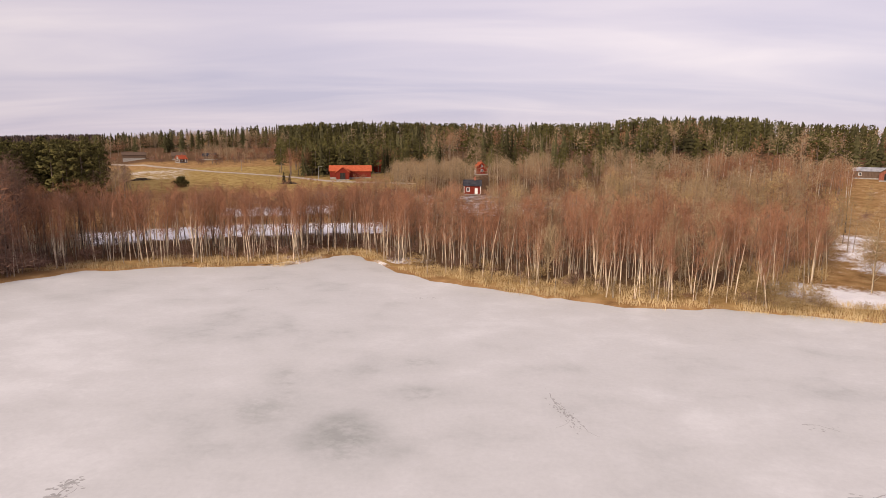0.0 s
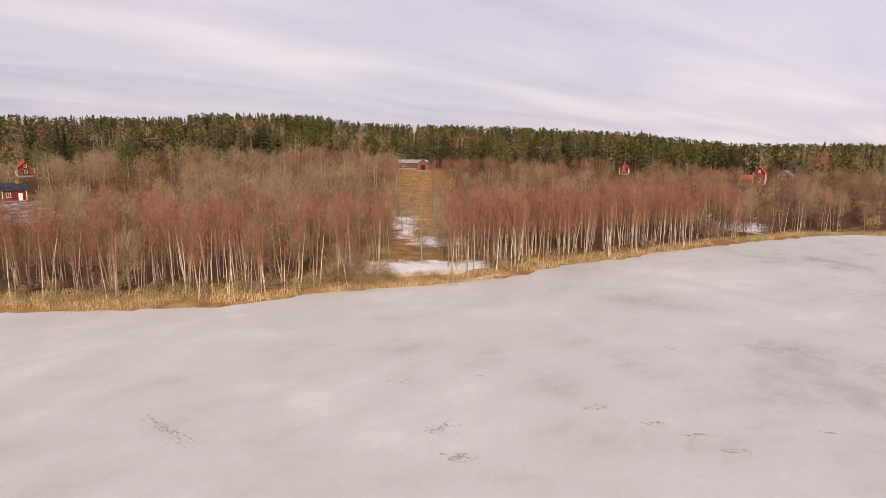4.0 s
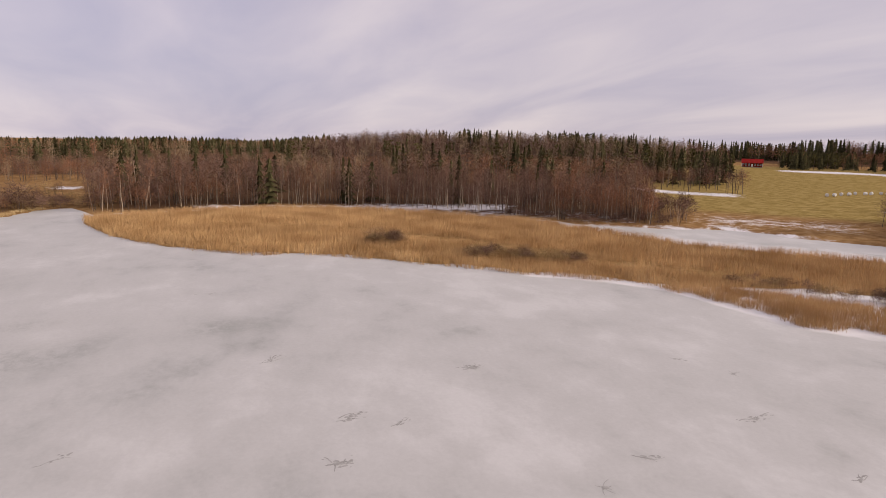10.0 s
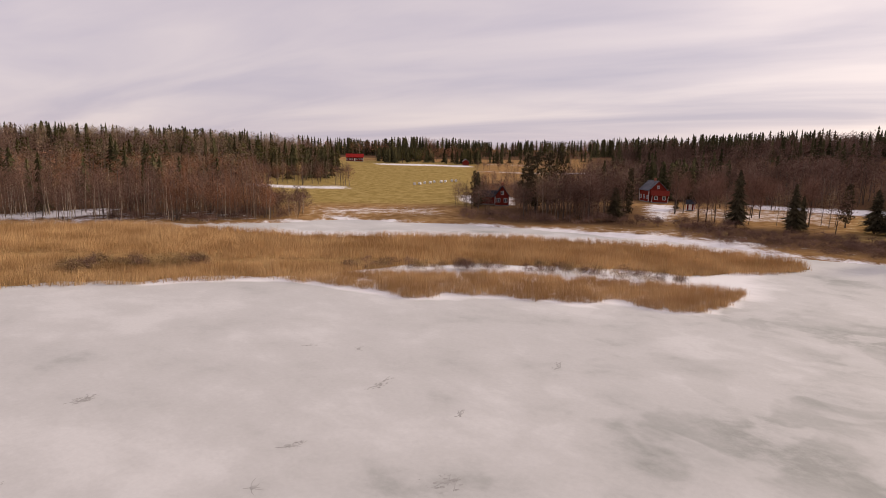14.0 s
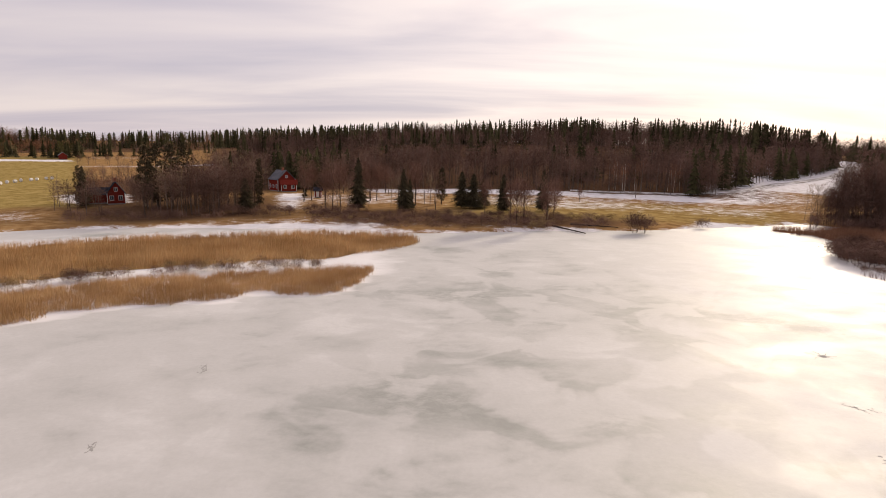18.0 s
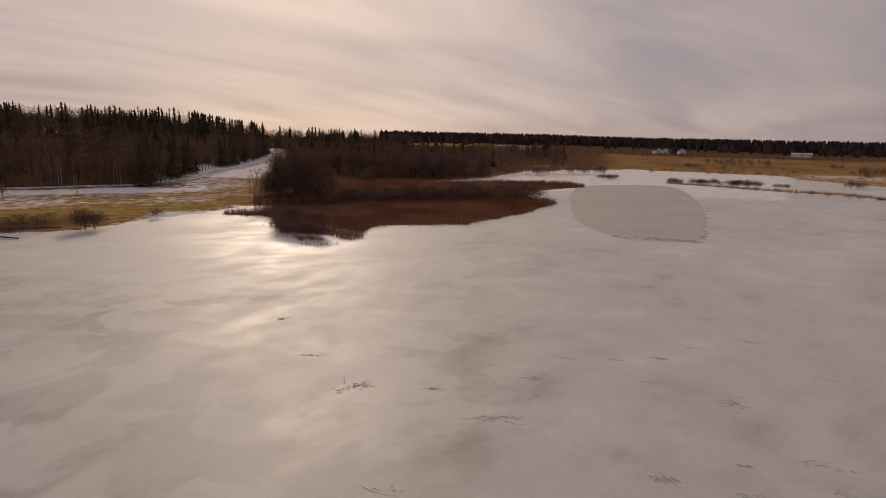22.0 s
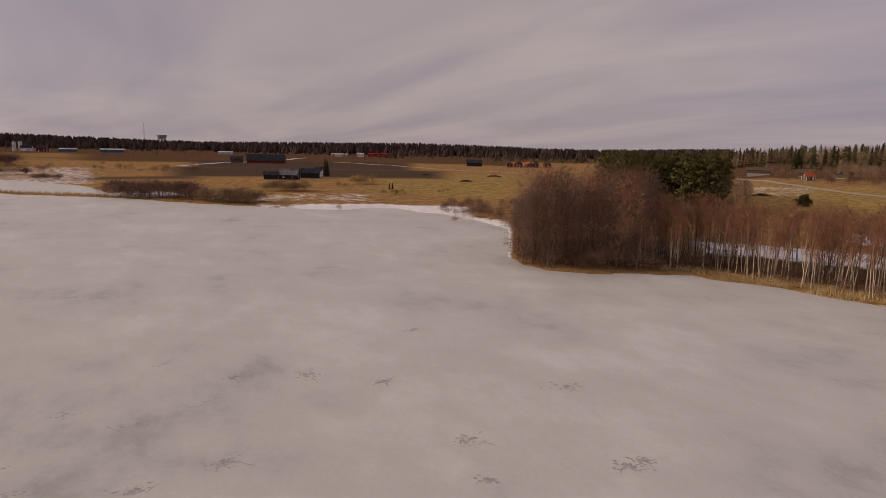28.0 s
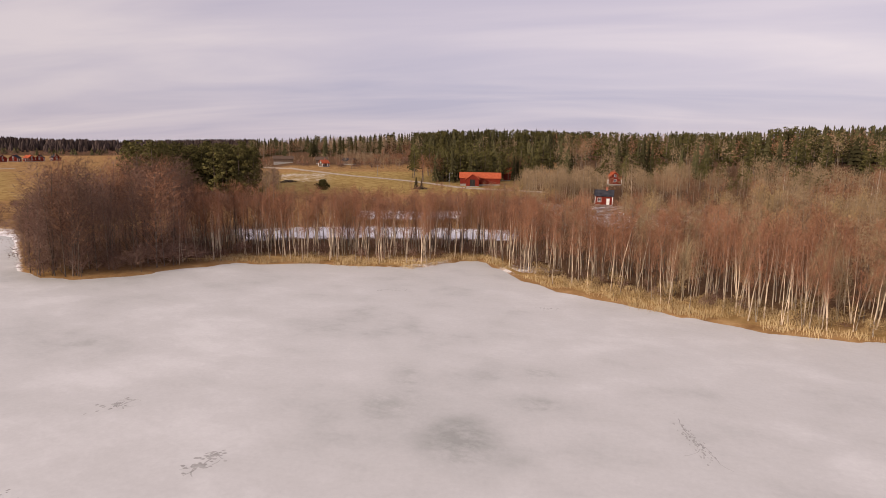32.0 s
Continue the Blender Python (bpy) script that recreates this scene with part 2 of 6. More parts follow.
def vnoise(x, y, size, seed=0):
    """Smooth noise from 0 to 1 over patches of that size."""
    x, y = np.asarray(x, float) / size, np.asarray(y, float) / size
    ix, iy = np.floor(x), np.floor(y)
    fx, fy = x - ix, y - iy
    fx, fy = fx * fx * (3 - 2 * fx), fy * fy * (3 - 2 * fy)
    a, b = lattice(ix, iy, seed), lattice(ix + 1, iy, seed)
    c, d = lattice(ix, iy + 1, seed), lattice(ix + 1, iy + 1, seed)
    return (a * (1 - fx) + b * fx) * (1 - fy) + (c * (1 - fx) + d * fx) * fy


def off_shore(x, y):
    """Metres from the shore line, over land positive and over the lake negative."""
    x, y = np.atleast_1d(np.asarray(x, float)), np.atleast_1d(np.asarray(y, float))
    best, inside = np.full(x.shape, 1e9), np.zeros(x.shape, bool)
    for (ax, ay), (bx, by) in zip(LAKE, np.roll(LAKE, -1, 0)):
        dx, dy = bx - ax, by - ay
        k = np.clip(((x - ax) * dx + (y - ay) * dy) / (dx * dx + dy * dy), 0, 1)
        best = np.minimum(best, np.hypot(x - ax - k * dx, y - ay - k * dy))
        cross = ((ay > y) != (by > y)) & (x < (bx - ax) * (y - ay) / (by - ay + 1e-12) + ax)
        inside ^= cross
    return np.where(inside, -best, best)


def ground_z(x, y):
    x, y = np.atleast_1d(np.asarray(x, float)), np.atleast_1d(np.asarray(y, float))
    d = off_shore(x, y) + 2.2 * (vnoise(x, y, 7, 3) - 0.5) + 1.2 * (vnoise(x, y, 2.6, 4) - 0.5)
    az, r = np.degrees(np.arctan2(x, y)) % 360, np.hypot(x, y)
    tab = np.vstack([RISE, RISE[0] + (360, 0, 0, 0)])
    r0, r1, z1 = (np.interp(az, tab[:, 0], tab[:, i]) for i in (1, 2, 3))
    s = np.clip((r - r0) / (r1 - r0), 0, 1)
    land = np.maximum(d, 0)
    z = 0.45 * (1 - np.exp(-land / 3)) + 1.1 * (1 - np.exp(-land / 60)) + z1 * s * (0.35 + 0.65 * s)
    z += np.clip(land / 40, 0, 1) * (0.5 * (vnoise(x, y, 25, 1) - 0.5)) + np.clip((r - 250) / 300, 0, 1) * 2.0 * (vnoise(x, y, 110, 2) - 0.5)
    return np.where(d > 0, z + 0.02, np.maximum(-0.6, 0.3 * d - 0.02))


def gz(x, y):
    return float(ground_z(x, y)[0])


def fast_mesh(name, v, f, mi=None, mats=(), tint=None, smooth=False):
    """A mesh of triangles from arrays."""
    me = bpy.data.meshes.new(name)
    v, f = np.asarray(v, np.float32), np.asarray(f, np.int32)
    me.vertices.add(len(v))
    me.vertices.foreach_set("co", v.ravel())
    me.loops.add(f.size)
    me.loops.foreach_set("vertex_index", f.ravel())
    me.polygons.add(len(f))
    me.polygons.foreach_set("loop_start", np.arange(0, f.size, f.shape[1], dtype=np.int32))
    if mi is not None:
        me.polygons.foreach_set("material_index", np.asarray(mi, np.int32))
    if smooth:
        me.polygons.foreach_set("use_smooth", np.ones(len(f), bool))
    for m in mats:
        me.materials.append(m)
    if tint is not None:
        at = me.attributes.new("tint", "FLOAT", "POINT")
        at.data.foreach_set("value", np.asarray(tint, np.float32))
    me.update(calc_edges=True)
    return me


def part(name, bm, material, parent, label=""):
    me = bpy.data.meshes.new(name)
    bm.to_mesh(me)
    bm.free()
    me.materials.append(material)
    ob = new(name, me)
    ob.parent = parent
    if label:
        ob["label"] = label
    return ob


# ---- ground, one sheet to the horizon ----
AZ = np.arange(0, 360, 0.72)
RR = np.concatenate([[0, 20, 45, 62], 70 * 1.034 ** np.arange(0, 120)])
ga, gr_ = np.meshgrid(AZ, RR)
gx, gy = P(ga, gr_)
gx, gy = gx.ravel(), gy.ravel()
gd = off_shore(gx, gy)
gzv = ground_z(gx, gy)
na, nr = len(AZ), len(RR)
ii, jj = np.meshgrid(np.arange(nr - 1), np.arange(na), indexing="ij")
j2 = (jj + 1) % na
quads = np.stack([ii * na + jj, (ii + 1) * na + jj, (ii + 1) * na + j2, ii * na + j2], -1).reshape(-1, 4)[:, ::-1]


def zone(az0, az1, r0, r1, x, y, edge=6.0):
    """1 inside a stretch of the plan between two bearings and two distances, falling off over its edge."""
    az, r = np.degrees(np.arctan2(x, y)) % 360, np.hypot(x, y)
    mid, halfw = (az0 + az1) / 2, (az1 - az0) / 2
    da = (halfw - np.abs((az - mid + 180) % 360 - 180)) * r * math.pi / 180
    dr = np.minimum(r - r0, r1 - r)
    return np.clip(np.minimum(da, dr) / edge * 0.5 + 0.5, 0, 1)


def zones(rows, x, y, edge=6.0):
    out = np.zeros(len(x))
    for row in rows:
        out = np.maximum(out, zone(*row, x, y, edge))
    return out


SNOW_ZONES = [(152.5, 163, 400, 414), (153, 160, 505, 520), (329, 355, 126, 143), (340, 350, 158, 178), (33.2, 36, 118, 150), (29, 43, 85.5, 97), (34.4, 40, 110, 121), (343, 347.8, 99, 104), (62, 66, 150, 170), (92, 121, 180, 192), (131.5, 140.5, 252, 268),
              (143, 152, 470, 500), (150, 178, 140, 149), (168, 170.3, 178, 228), (151, 156, 205, 235), (176, 211, 226, 244), (208.5, 217.6, 285, 640), (206, 213, 165, 174), (274, 283, 232, 256), (293, 309, 180, 200),
              (230, 236, 380, 400), (81.6, 83.8, 252, 268), (354, 359, 96, 101)]
PATCHY_ZONES = [(205, 216, 205, 300), (186, 206, 205, 226), (100, 134, 158, 184), (256, 277, 300, 460), (150, 178, 145, 160), (168, 184, 185, 226), (184, 213, 185, 215), (136, 150, 170, 195), (332, 338, 300, 370), (355, 375, 150, 215), (34, 37, 255, 285), (172, 200, 142, 150), (85, 134, 160, 185), (284, 300, 205, 240)]
GREEN_ZONES = [(132, 152.5, 200, 540)]
FAINT_GREEN = [(184, 214, 165, 215), (330, 356, 235, 380), (300, 313, 230, 420)]
PLOUGH_ZONES = [(282, 306, 352, 460), (284, 303, 462, 640), (275, 284, 330, 352)]
LITTER_ZONES = [(236, 312, 790, 970), (278, 300, 640, 800), (220, 246, 258, 340), (345, 358, 299, 340), (324, 356, 108, 127), (352, 394, 85, 330), (396, 444, 110, 330), (313, 331, 100, 150), (320, 331.5, 195, 295), (85, 135, 165, 600), (150, 167, 160, 215), (172, 200, 144, 172), (164, 211, 243, 700), (216, 240, 320, 900), (0, 72, 330, 700), (246, 300, 560, 700), (157, 170, 245, 640), (236, 272, 480, 820), (262, 312, 640, 820), (329, 360, 440, 800), (236, 335, 820, 2200), (136, 164, 135, 165), (72, 100, 290, 1400), (134, 150, 162, 200), (152.6, 158, 208, 640), (136, 172, 610, 1500)]
MEADOW_ZONES = [(134, 152, 160, 201), (150, 172, 140, 158), (32, 41, 96, 205), (152.5, 163, 300, 600), (132, 141, 200, 268), (32.5, 38.5, 205, 335), (77, 85.5, 196, 350), (345, 357, 232, 262), (33, 37, 100, 110), (28, 44, 84, 112)]
PLAIN_ZONES = [(246, 276, 470, 770)]
gn = vnoise(gx, gy, 16, 7)
gaz = np.degrees(np.arctan2(gx, gy)) % 360
rim_snow = np.clip(1.15 - gd / 3.0, 0, 1) * ((gaz > 128) & (gaz < 216)) * (gd > -3) + np.clip(1.2 - gd / 7.0, 0, 1) * ((gaz > 289) & (gaz < 313)) * (gd > -3)
cover = {
    "snow": np.maximum(zones(SNOW_ZONES, gx, gy, 5.0) * (0.62 + 0.4 * gn), zones(PATCHY_ZONES, gx, gy, 8.0) * (0.30 + 0.22 * gn)) + rim_snow * (0.5 + 0.3 * gn),
    "green": np.maximum(zones(GREEN_ZONES, gx, gy, 8.0), 0.62 * zones(FAINT_GREEN, gx, gy, 8.0)),
    "plough": zones(PLOUGH_ZONES, gx, gy, 16.0),
    "litter": np.clip(zones(LITTER_ZONES, gx, gy, 10.0) * 1.35, 0, 1.25) * (1 - zones(MEADOW_ZONES, gx, gy, 8.0)) * np.clip((gd - 1) / 7, 0.15, 1) * (1 - zones(PLAIN_ZONES, gx, gy, 20.0) * (0.5 + 0.5 * gn)),
}
gme = fast_mesh("ground", np.stack([gx, gy, gzv], 1), quads, smooth=True)
for key, value in cover.items():
    gme.attributes.new(key, "FLOAT", "POINT").data.foreach_set("value", value.astype(np.float32))


def ground_material():
    m = bpy.data.materials.new("winter_meadow")
    m.use_nodes = True
    t = m.node_tree
    t.nodes.clear()
    spec = {"co": ("ShaderNodeTexCoord", {}, {})}
    for k, sc, de in (("nb", 0.05, 5.0), ("nm", 0.35, 6.0), ("nf", 2.2, 6.0)):
        spec[k] = ("ShaderNodeTexNoise", {}, {"Vector": ("co", "Object"), "Scale": sc, "Detail": de, "Roughness": 0.65})
    spec["dry"] = ("ShaderNodeValToRGB", {}, {0: ("nm", 0)})
    spec["grn"] = ("ShaderNodeValToRGB", {}, {0: ("nm", 0)})
    spec["plo"] = ("ShaderNodeValToRGB", {}, {0: ("nf", 0)})
    spec["lit"] = ("ShaderNodeValToRGB", {}, {0: ("nf", 0)})
    spec["sno"] = ("ShaderNodeValToRGB", {}, {0: ("nm", 0)})
    last = ("dry", 0)
    for key, colour, sharp in (("litter", "lit", 1.2), ("green", "grn", 1.5), ("plough", "plo", 2.5), ("snow", "sno", 4.0)):
        spec["a" + key] = ("ShaderNodeAttribute", {"attribute_name": key}, {})
        spec["s" + key] = ("ShaderNodeMath", {"operation": "ADD"}, {0: ("nm", 0), 1: ("nf", 0)})
        spec["h" + key] = ("ShaderNodeMath", {"operation": "MULTIPLY_ADD"}, {0: ("s" + key, 0), 1: 0.9, 2: -0.9})
        spec["d" + key] = ("ShaderNodeMath", {"operation": "ADD"}, {0: ("a" + key, "Fac"), 1: ("h" + key, 0)})
        spec["m" + key] = ("ShaderNodeMapRange", {}, {0: ("d" + key, 0), 1: 0.5 - 0.5 / sharp, 2: 0.5 + 0.5 / sharp})
        spec["x" + key] = ("ShaderNodeMix", {"data_type": "RGBA"}, {0: ("m" + key, 0), 6: last, 7: (colour, 0)})
        last = ("x" + key, 2)
    spec["bump"] = ("ShaderNodeBump", {}, {"Strength": 0.5, "Distance": 0.2, "Height": ("nf", 0)})
    spec["b"] = ("ShaderNodeBsdfPrincipled", {}, {"Base Color": last, "Roughness": 0.95, "Specular IOR Level": 0.0, "Normal": ("bump", 0)})
    spec["o"] = ("ShaderNodeOutputMaterial", {}, {0: ("b", 0)})
    n = wire(t, spec)
    ramp(n["dry"], [(0.3, (0.19, 0.105, 0.045)), (0.5, (0.33, 0.195, 0.083)), (0.7, (0.46, 0.30, 0.14))])
    ramp(n["grn"], [(0.3, (0.22, 0.155, 0.052)), (0.5, (0.33, 0.24, 0.083)), (0.7, (0.45, 0.33, 0.14))])
    ramp(n["plo"], [(0.3, (0.065, 0.045, 0.035)), (0.6, (0.11, 0.075, 0.055)), (0.75, (0.17, 0.12, 0.08))])
    ramp(n["lit"], [(0.3, (0.070, 0.040, 0.025)), (0.55, (0.140, 0.082, 0.047)), (0.75, (0.24, 0.150, 0.080))])
    ramp(n["sno"], [(0.3, (0.70, 0.68, 0.69)), (0.7, (0.86, 0.84, 0.84))])
    return m


gme.materials.append(ground_material())
ground = tagged(new("ground", gme), "rolling winter meadow of dry grass with melting snow patches", "ground", kind="structure")


# ---- the frozen lake ----
def ice_material():
    m = bpy.data.materials.new("lake_ice")
    m.use_nodes = True
    t = m.node_tree
    t.nodes.clear()
    spec = {
        "co": ("ShaderNodeTexCoord", {}, {}),
        "map": ("ShaderNodeMapping", {}, {0: ("co", "Object"), "Rotation": (0, 0, 0.5), "Scale": (0.72, 1.0, 1)}),
        "big": ("ShaderNodeTexNoise", {}, {"Vector": ("map", 0), "Scale": 0.045, "Detail": 3.0, "Roughness": 0.5, "Distortion": 0.4}),
        "mid": ("ShaderNodeTexNoise", {}, {"Vector": ("map", 0), "Scale": 0.19, "Detail": 7.0, "Roughness": 0.62, "Distortion": 0.15}),
        "fine": ("ShaderNodeTexNoise", {}, {"Vector": ("co", "Object"), "Scale": 2.5, "Detail": 6.0, "Roughness": 0.7}),
        "sum": ("ShaderNodeMath", {"operation": "ADD"}, {0: ("big", 0), 1: ("mid", 0)}),
        "at": ("ShaderNodeAttribute", {"attribute_name": "wet"}, {}),
                "fn": ("ShaderNodeTexNoise", {}, {"Vector": ("map", 0), "Scale": 0.9, "Detail": 8.0, "Roughness": 0.72}),
        "wadd": ("ShaderNodeMath", {"operation": "ADD"}, {0: ("fn", 0), 1: ("mid", 0)}),
        "wm": ("ShaderNodeMapRange", {}, {0: ("wadd", 0), 1: 0.82, 2: 1.12, 3: 0.0, 4: 0.9}),
        "wet": ("ShaderNodeMath", {"operation": "MULTIPLY"}, {0: ("at", "Fac"), 1: ("wm", 0)}),
        "bl": ("ShaderNodeTexNoise", {}, {"Vector": ("co", "Object"), "Scale": 0.10, "Detail": 4.0, "Roughness": 0.45, "Distortion": 0.3}),
        "bm": ("ShaderNodeMapRange", {}, {0: ("bl", 0), 1: 0.50, 2: 0.585, 3: 0.012, 4: -0.04}),
        "hfs": ("ShaderNodeMath", {"operation": "MULTIPLY"}, {0: ("sum", 0), 1: 0.5}),
        "hf0": ("ShaderNodeMath", {"operation": "ADD"}, {0: ("hfs", 0), 1: ("bm", 0)}),
        "ba": ("ShaderNodeAttribute", {"attribute_name": "melt"}, {}),
        "bn": ("ShaderNodeTexNoise", {}, {"Vector": ("co", "Object"), "Scale": 0.13, "Detail": 3.0, "Roughness": 0.5, "Distortion": 0.6}),
        "bq": ("ShaderNodeMapRange", {}, {0: ("bn", 0), 1: 0.46, 2: 0.54, 3: 0.05, 4: -0.12}),
        "bz": ("ShaderNodeMath", {"operation": "MULTIPLY"}, {0: ("ba", "Fac"), 1: ("bq", 0)}),
        "fz": ("ShaderNodeMapRange", {}, {0: ("fn", 0), 1: 0.3, 2: 0.7, 3: -0.03, 4: 0.03}),
        "hf1": ("ShaderNodeMath", {"operation": "ADD"}, {0: ("hf0", 0), 1: ("bz", 0)}),
        "hf2": ("ShaderNodeMath", {"operation": "ADD"}, {0: ("hf1", 0), 1: ("fz", 0)}),
        "hf": ("ShaderNodeMath", {"operation": "MULTIPLY_ADD"}, {0: ("wet", 0), 1: -0.22, 2: ("hf2", 0)}),
        "col": ("ShaderNodeValToRGB", {}, {0: ("hf", 0)}),
        "speck": ("ShaderNodeMapRange", {}, {0: ("fine", 0), 1: 0.3, 2: 0.7, 3: 0.95, 4: 1.04}),
        "hsv": ("ShaderNodeHueSaturation", {}, {"Value": ("speck", 0), "Color": ("col", 0)}),
        "rg": ("ShaderNodeMapRange", {}, {0: ("hf0", 0), 1: 0.40, 2: 0.60, 3: 0.56, 4: 0.70}),
        "hb": ("ShaderNodeMath", {"operation": "MULTIPLY_ADD"}, {0: ("fine", 0), 1: 0.15, 2: ("mid", 0)}),
        "bump": ("ShaderNodeBump", {}, {"Strength": 0.07, "Distance": 0.25, "Height": ("hb", 0)}),
        "dr": ("ShaderNodeAttribute", {"attribute_name": "drift"}, {}),
        "dn": ("ShaderNodeMath", {"operation": "ADD"}, {0: ("dr", "Fac"), 1: ("mid", 0)}),
        "dm": ("ShaderNodeMapRange", {}, {0: ("dn", 0), 1: 0.75, 2: 1.25}),
        "snowed": ("ShaderNodeMix", {"data_type": "RGBA"}, {0: ("dm", 0), 6: ("hsv", 0), 7: (0.80, 0.785, 0.775, 1)}),
        "b": ("ShaderNodeBsdfPrincipled", {}, {"Base Color": ("snowed", 2), "Roughness": ("rg", 0), "Specular IOR Level": 0.36, "Normal": ("bump", 0)}),
        "o": ("ShaderNodeOutputMaterial", {}, {0: ("b", 0)}),
    }
    n = wire(t, spec)
    ramp(n["col"], [(0.26, (0.33, 0.335, 0.31)), (0.40, (0.497, 0.493, 0.47)), (0.46, (0.54, 0.533, 0.51)), (0.53, (0.566, 0.558, 0.537)), (0.64, (0.64, 0.632, 0.612))])
    return m


M_ICE = ice_material()
ir = np.concatenate([[0, 8, 16, 22], np.arange(26, 130, 1.6), np.linspace(132, 560, 22)])
ia = np.arange(0, 360, 1.5)
a2, r2 = np.meshgrid(ia, ir)
ix_, iy_ = (q.ravel() for q in P(a2, r2))
ni = len(ia)
i3, j3 = np.meshgrid(np.arange(len(ir) - 1), np.arange(ni), indexing="ij")
iq = np.stack([i3 * ni + j3, i3 * ni + (j3 + 1) % ni, (i3 + 1) * ni + (j3 + 1) % ni, (i3 + 1) * ni + j3], -1).reshape(-1, 4)[:, ::-1]
# bearing, distance and half sizes of wet grey places
WET = [(344.5, 51, 5, 2), (341.8, 44, 4, 2), (350.3, 39, 5, 3), (357.7, 53, 2, 3), (357.7, 46, 2, 2.5), (77.2, 65, 6, 10), (68, 67, 4, 6), (94, 67, 4, 6), (60.8, 79, 4, 9), (72.7, 99, 5, 12), (79.1, 76, 3, 8), (44.8, 34, 2, 4),
       (184, 59, 3, 9), (181.7, 44.5, 4, 6), (199.7, 44, 4, 3), (177.5, 48.5, 6, 5), (212.5, 78, 4, 14), (185.2, 79, 5, 10), (342.6, 45.4, 3, 4), (303, 170, 10, 16), (299, 178, 8, 12), (307.5, 160, 8, 12)]
wet = np.zeros(len(ix_))
for wa, wr, wd, wt in WET:
    da = ((np.degrees(np.arctan2(ix_, iy_)) - wa + 180) % 360 - 180) * math.pi / 180 * wr
    wet = np.maximum(wet, np.exp(-((np.hypot(ix_, iy_) - wr) / wd) ** 2 - (da / wt) ** 2))
TONGUE_AZ, TONGUE_R = [124, 130, 135, 139.8, 147, 154, 159, 163, 165, 172, 174.4, 176.6], [94, 93, 91, 85, 79, 81, 81, 79, 82, 81, 83, 92]
iaz, irr = np.degrees(np.arctan2(ix_, iy_)) % 360, np.hypot(ix_, iy_)
edge_r = np.interp(iaz, TONGUE_AZ, TONGUE_R)
drift = np.where((iaz > 122) & (iaz < 180.5) & (irr < 152), np.clip((irr - edge_r + 2.2) / 1.6, 0, 1), 0) * 0.9 * np.clip((180.5 - iaz) / 5, 0, 1)
drift = np.maximum(drift, 0.9 * zone(215.5, 224.5, 110, 150, ix_, iy_, 4.0))
drift = np.maximum(drift, 0.6 * np.clip((irr - 236) / 20, 0, 1) * (iaz > 236) * (iaz < 262))
ice_me = fast_mesh("lake_ice", np.stack([ix_, iy_, np.zeros(len(ix_))], 1), iq)
ice_me.attributes.new("wet", "FLOAT", "POINT").data.foreach_set("value", wet.astype(np.float32))
ice_me.attributes.new("drift", "FLOAT", "POINT").data.foreach_set("value", drift.astype(np.float32))
melt = zone(168, 236, 22, 100, ix_, iy_, 36.0)
ice_me.attributes.new("melt", "FLOAT", "POINT").data.foreach_set("value", melt.astype(np.float32))
ice_me.materials.append(M_ICE)
ice = tagged(new("lake_ice", ice_me), "grey mottled spring ice covering the whole lake", "lake ice", kind="structure")


# ---- vegetation: templates as arrays of points, triangles and material slots ----
class Soup:
    def __init__(self):
        self.v, self.f, self.m = [], [], []

    def tube(self, pts, radii, sides, slot):
        base = len(self.v)
        for p, rad in zip(pts, radii):
            for k in range(sides):
                a = 2 * math.pi * k / sides
                self.v.append((p[0] + rad * math.cos(a), p[1] + rad * math.sin(a), p[2]))
        for s in range(len(pts) - 1):
            for k in range(sides):
                a, b = base + s * sides + k, base + s * sides + (k + 1) % sides
                self.f += [(a, b, b + sides), (a, b + sides, a + sides)]
                self.m += [slot, slot]

    def sliver(self, p, q, wide, rnd, slot):
        """A thin blade from p to q, three-cornered."""
        p, q = np.array(p, float), np.array(q, float)
        side = np.cross(q - p, (rnd.uniform(-1, 1), rnd.uniform(-1, 1), rnd.uniform(-1, 1)))
        n = np.linalg.norm(side)
        side = side / n * wide / 2 if n > 1e-6 else np.array((wide / 2, 0, 0))
        b = len(self.v)
        self.v += [tuple(p - side), tuple(p + side), tuple(q)]
        self.f.append((b, b + 1, b + 2))
        self.m.append(slot)

    def tri(self, a, b, c, slot):
        n = len(self.v)
        self.v += [tuple(a), tuple(b), tuple(c)]
        self.f.append((n, n + 1, n + 2))
        self.m.append(slot)

    def arrays(self):
        return np.array(self.v, float), np.array(self.f, int), np.array(self.m, int)


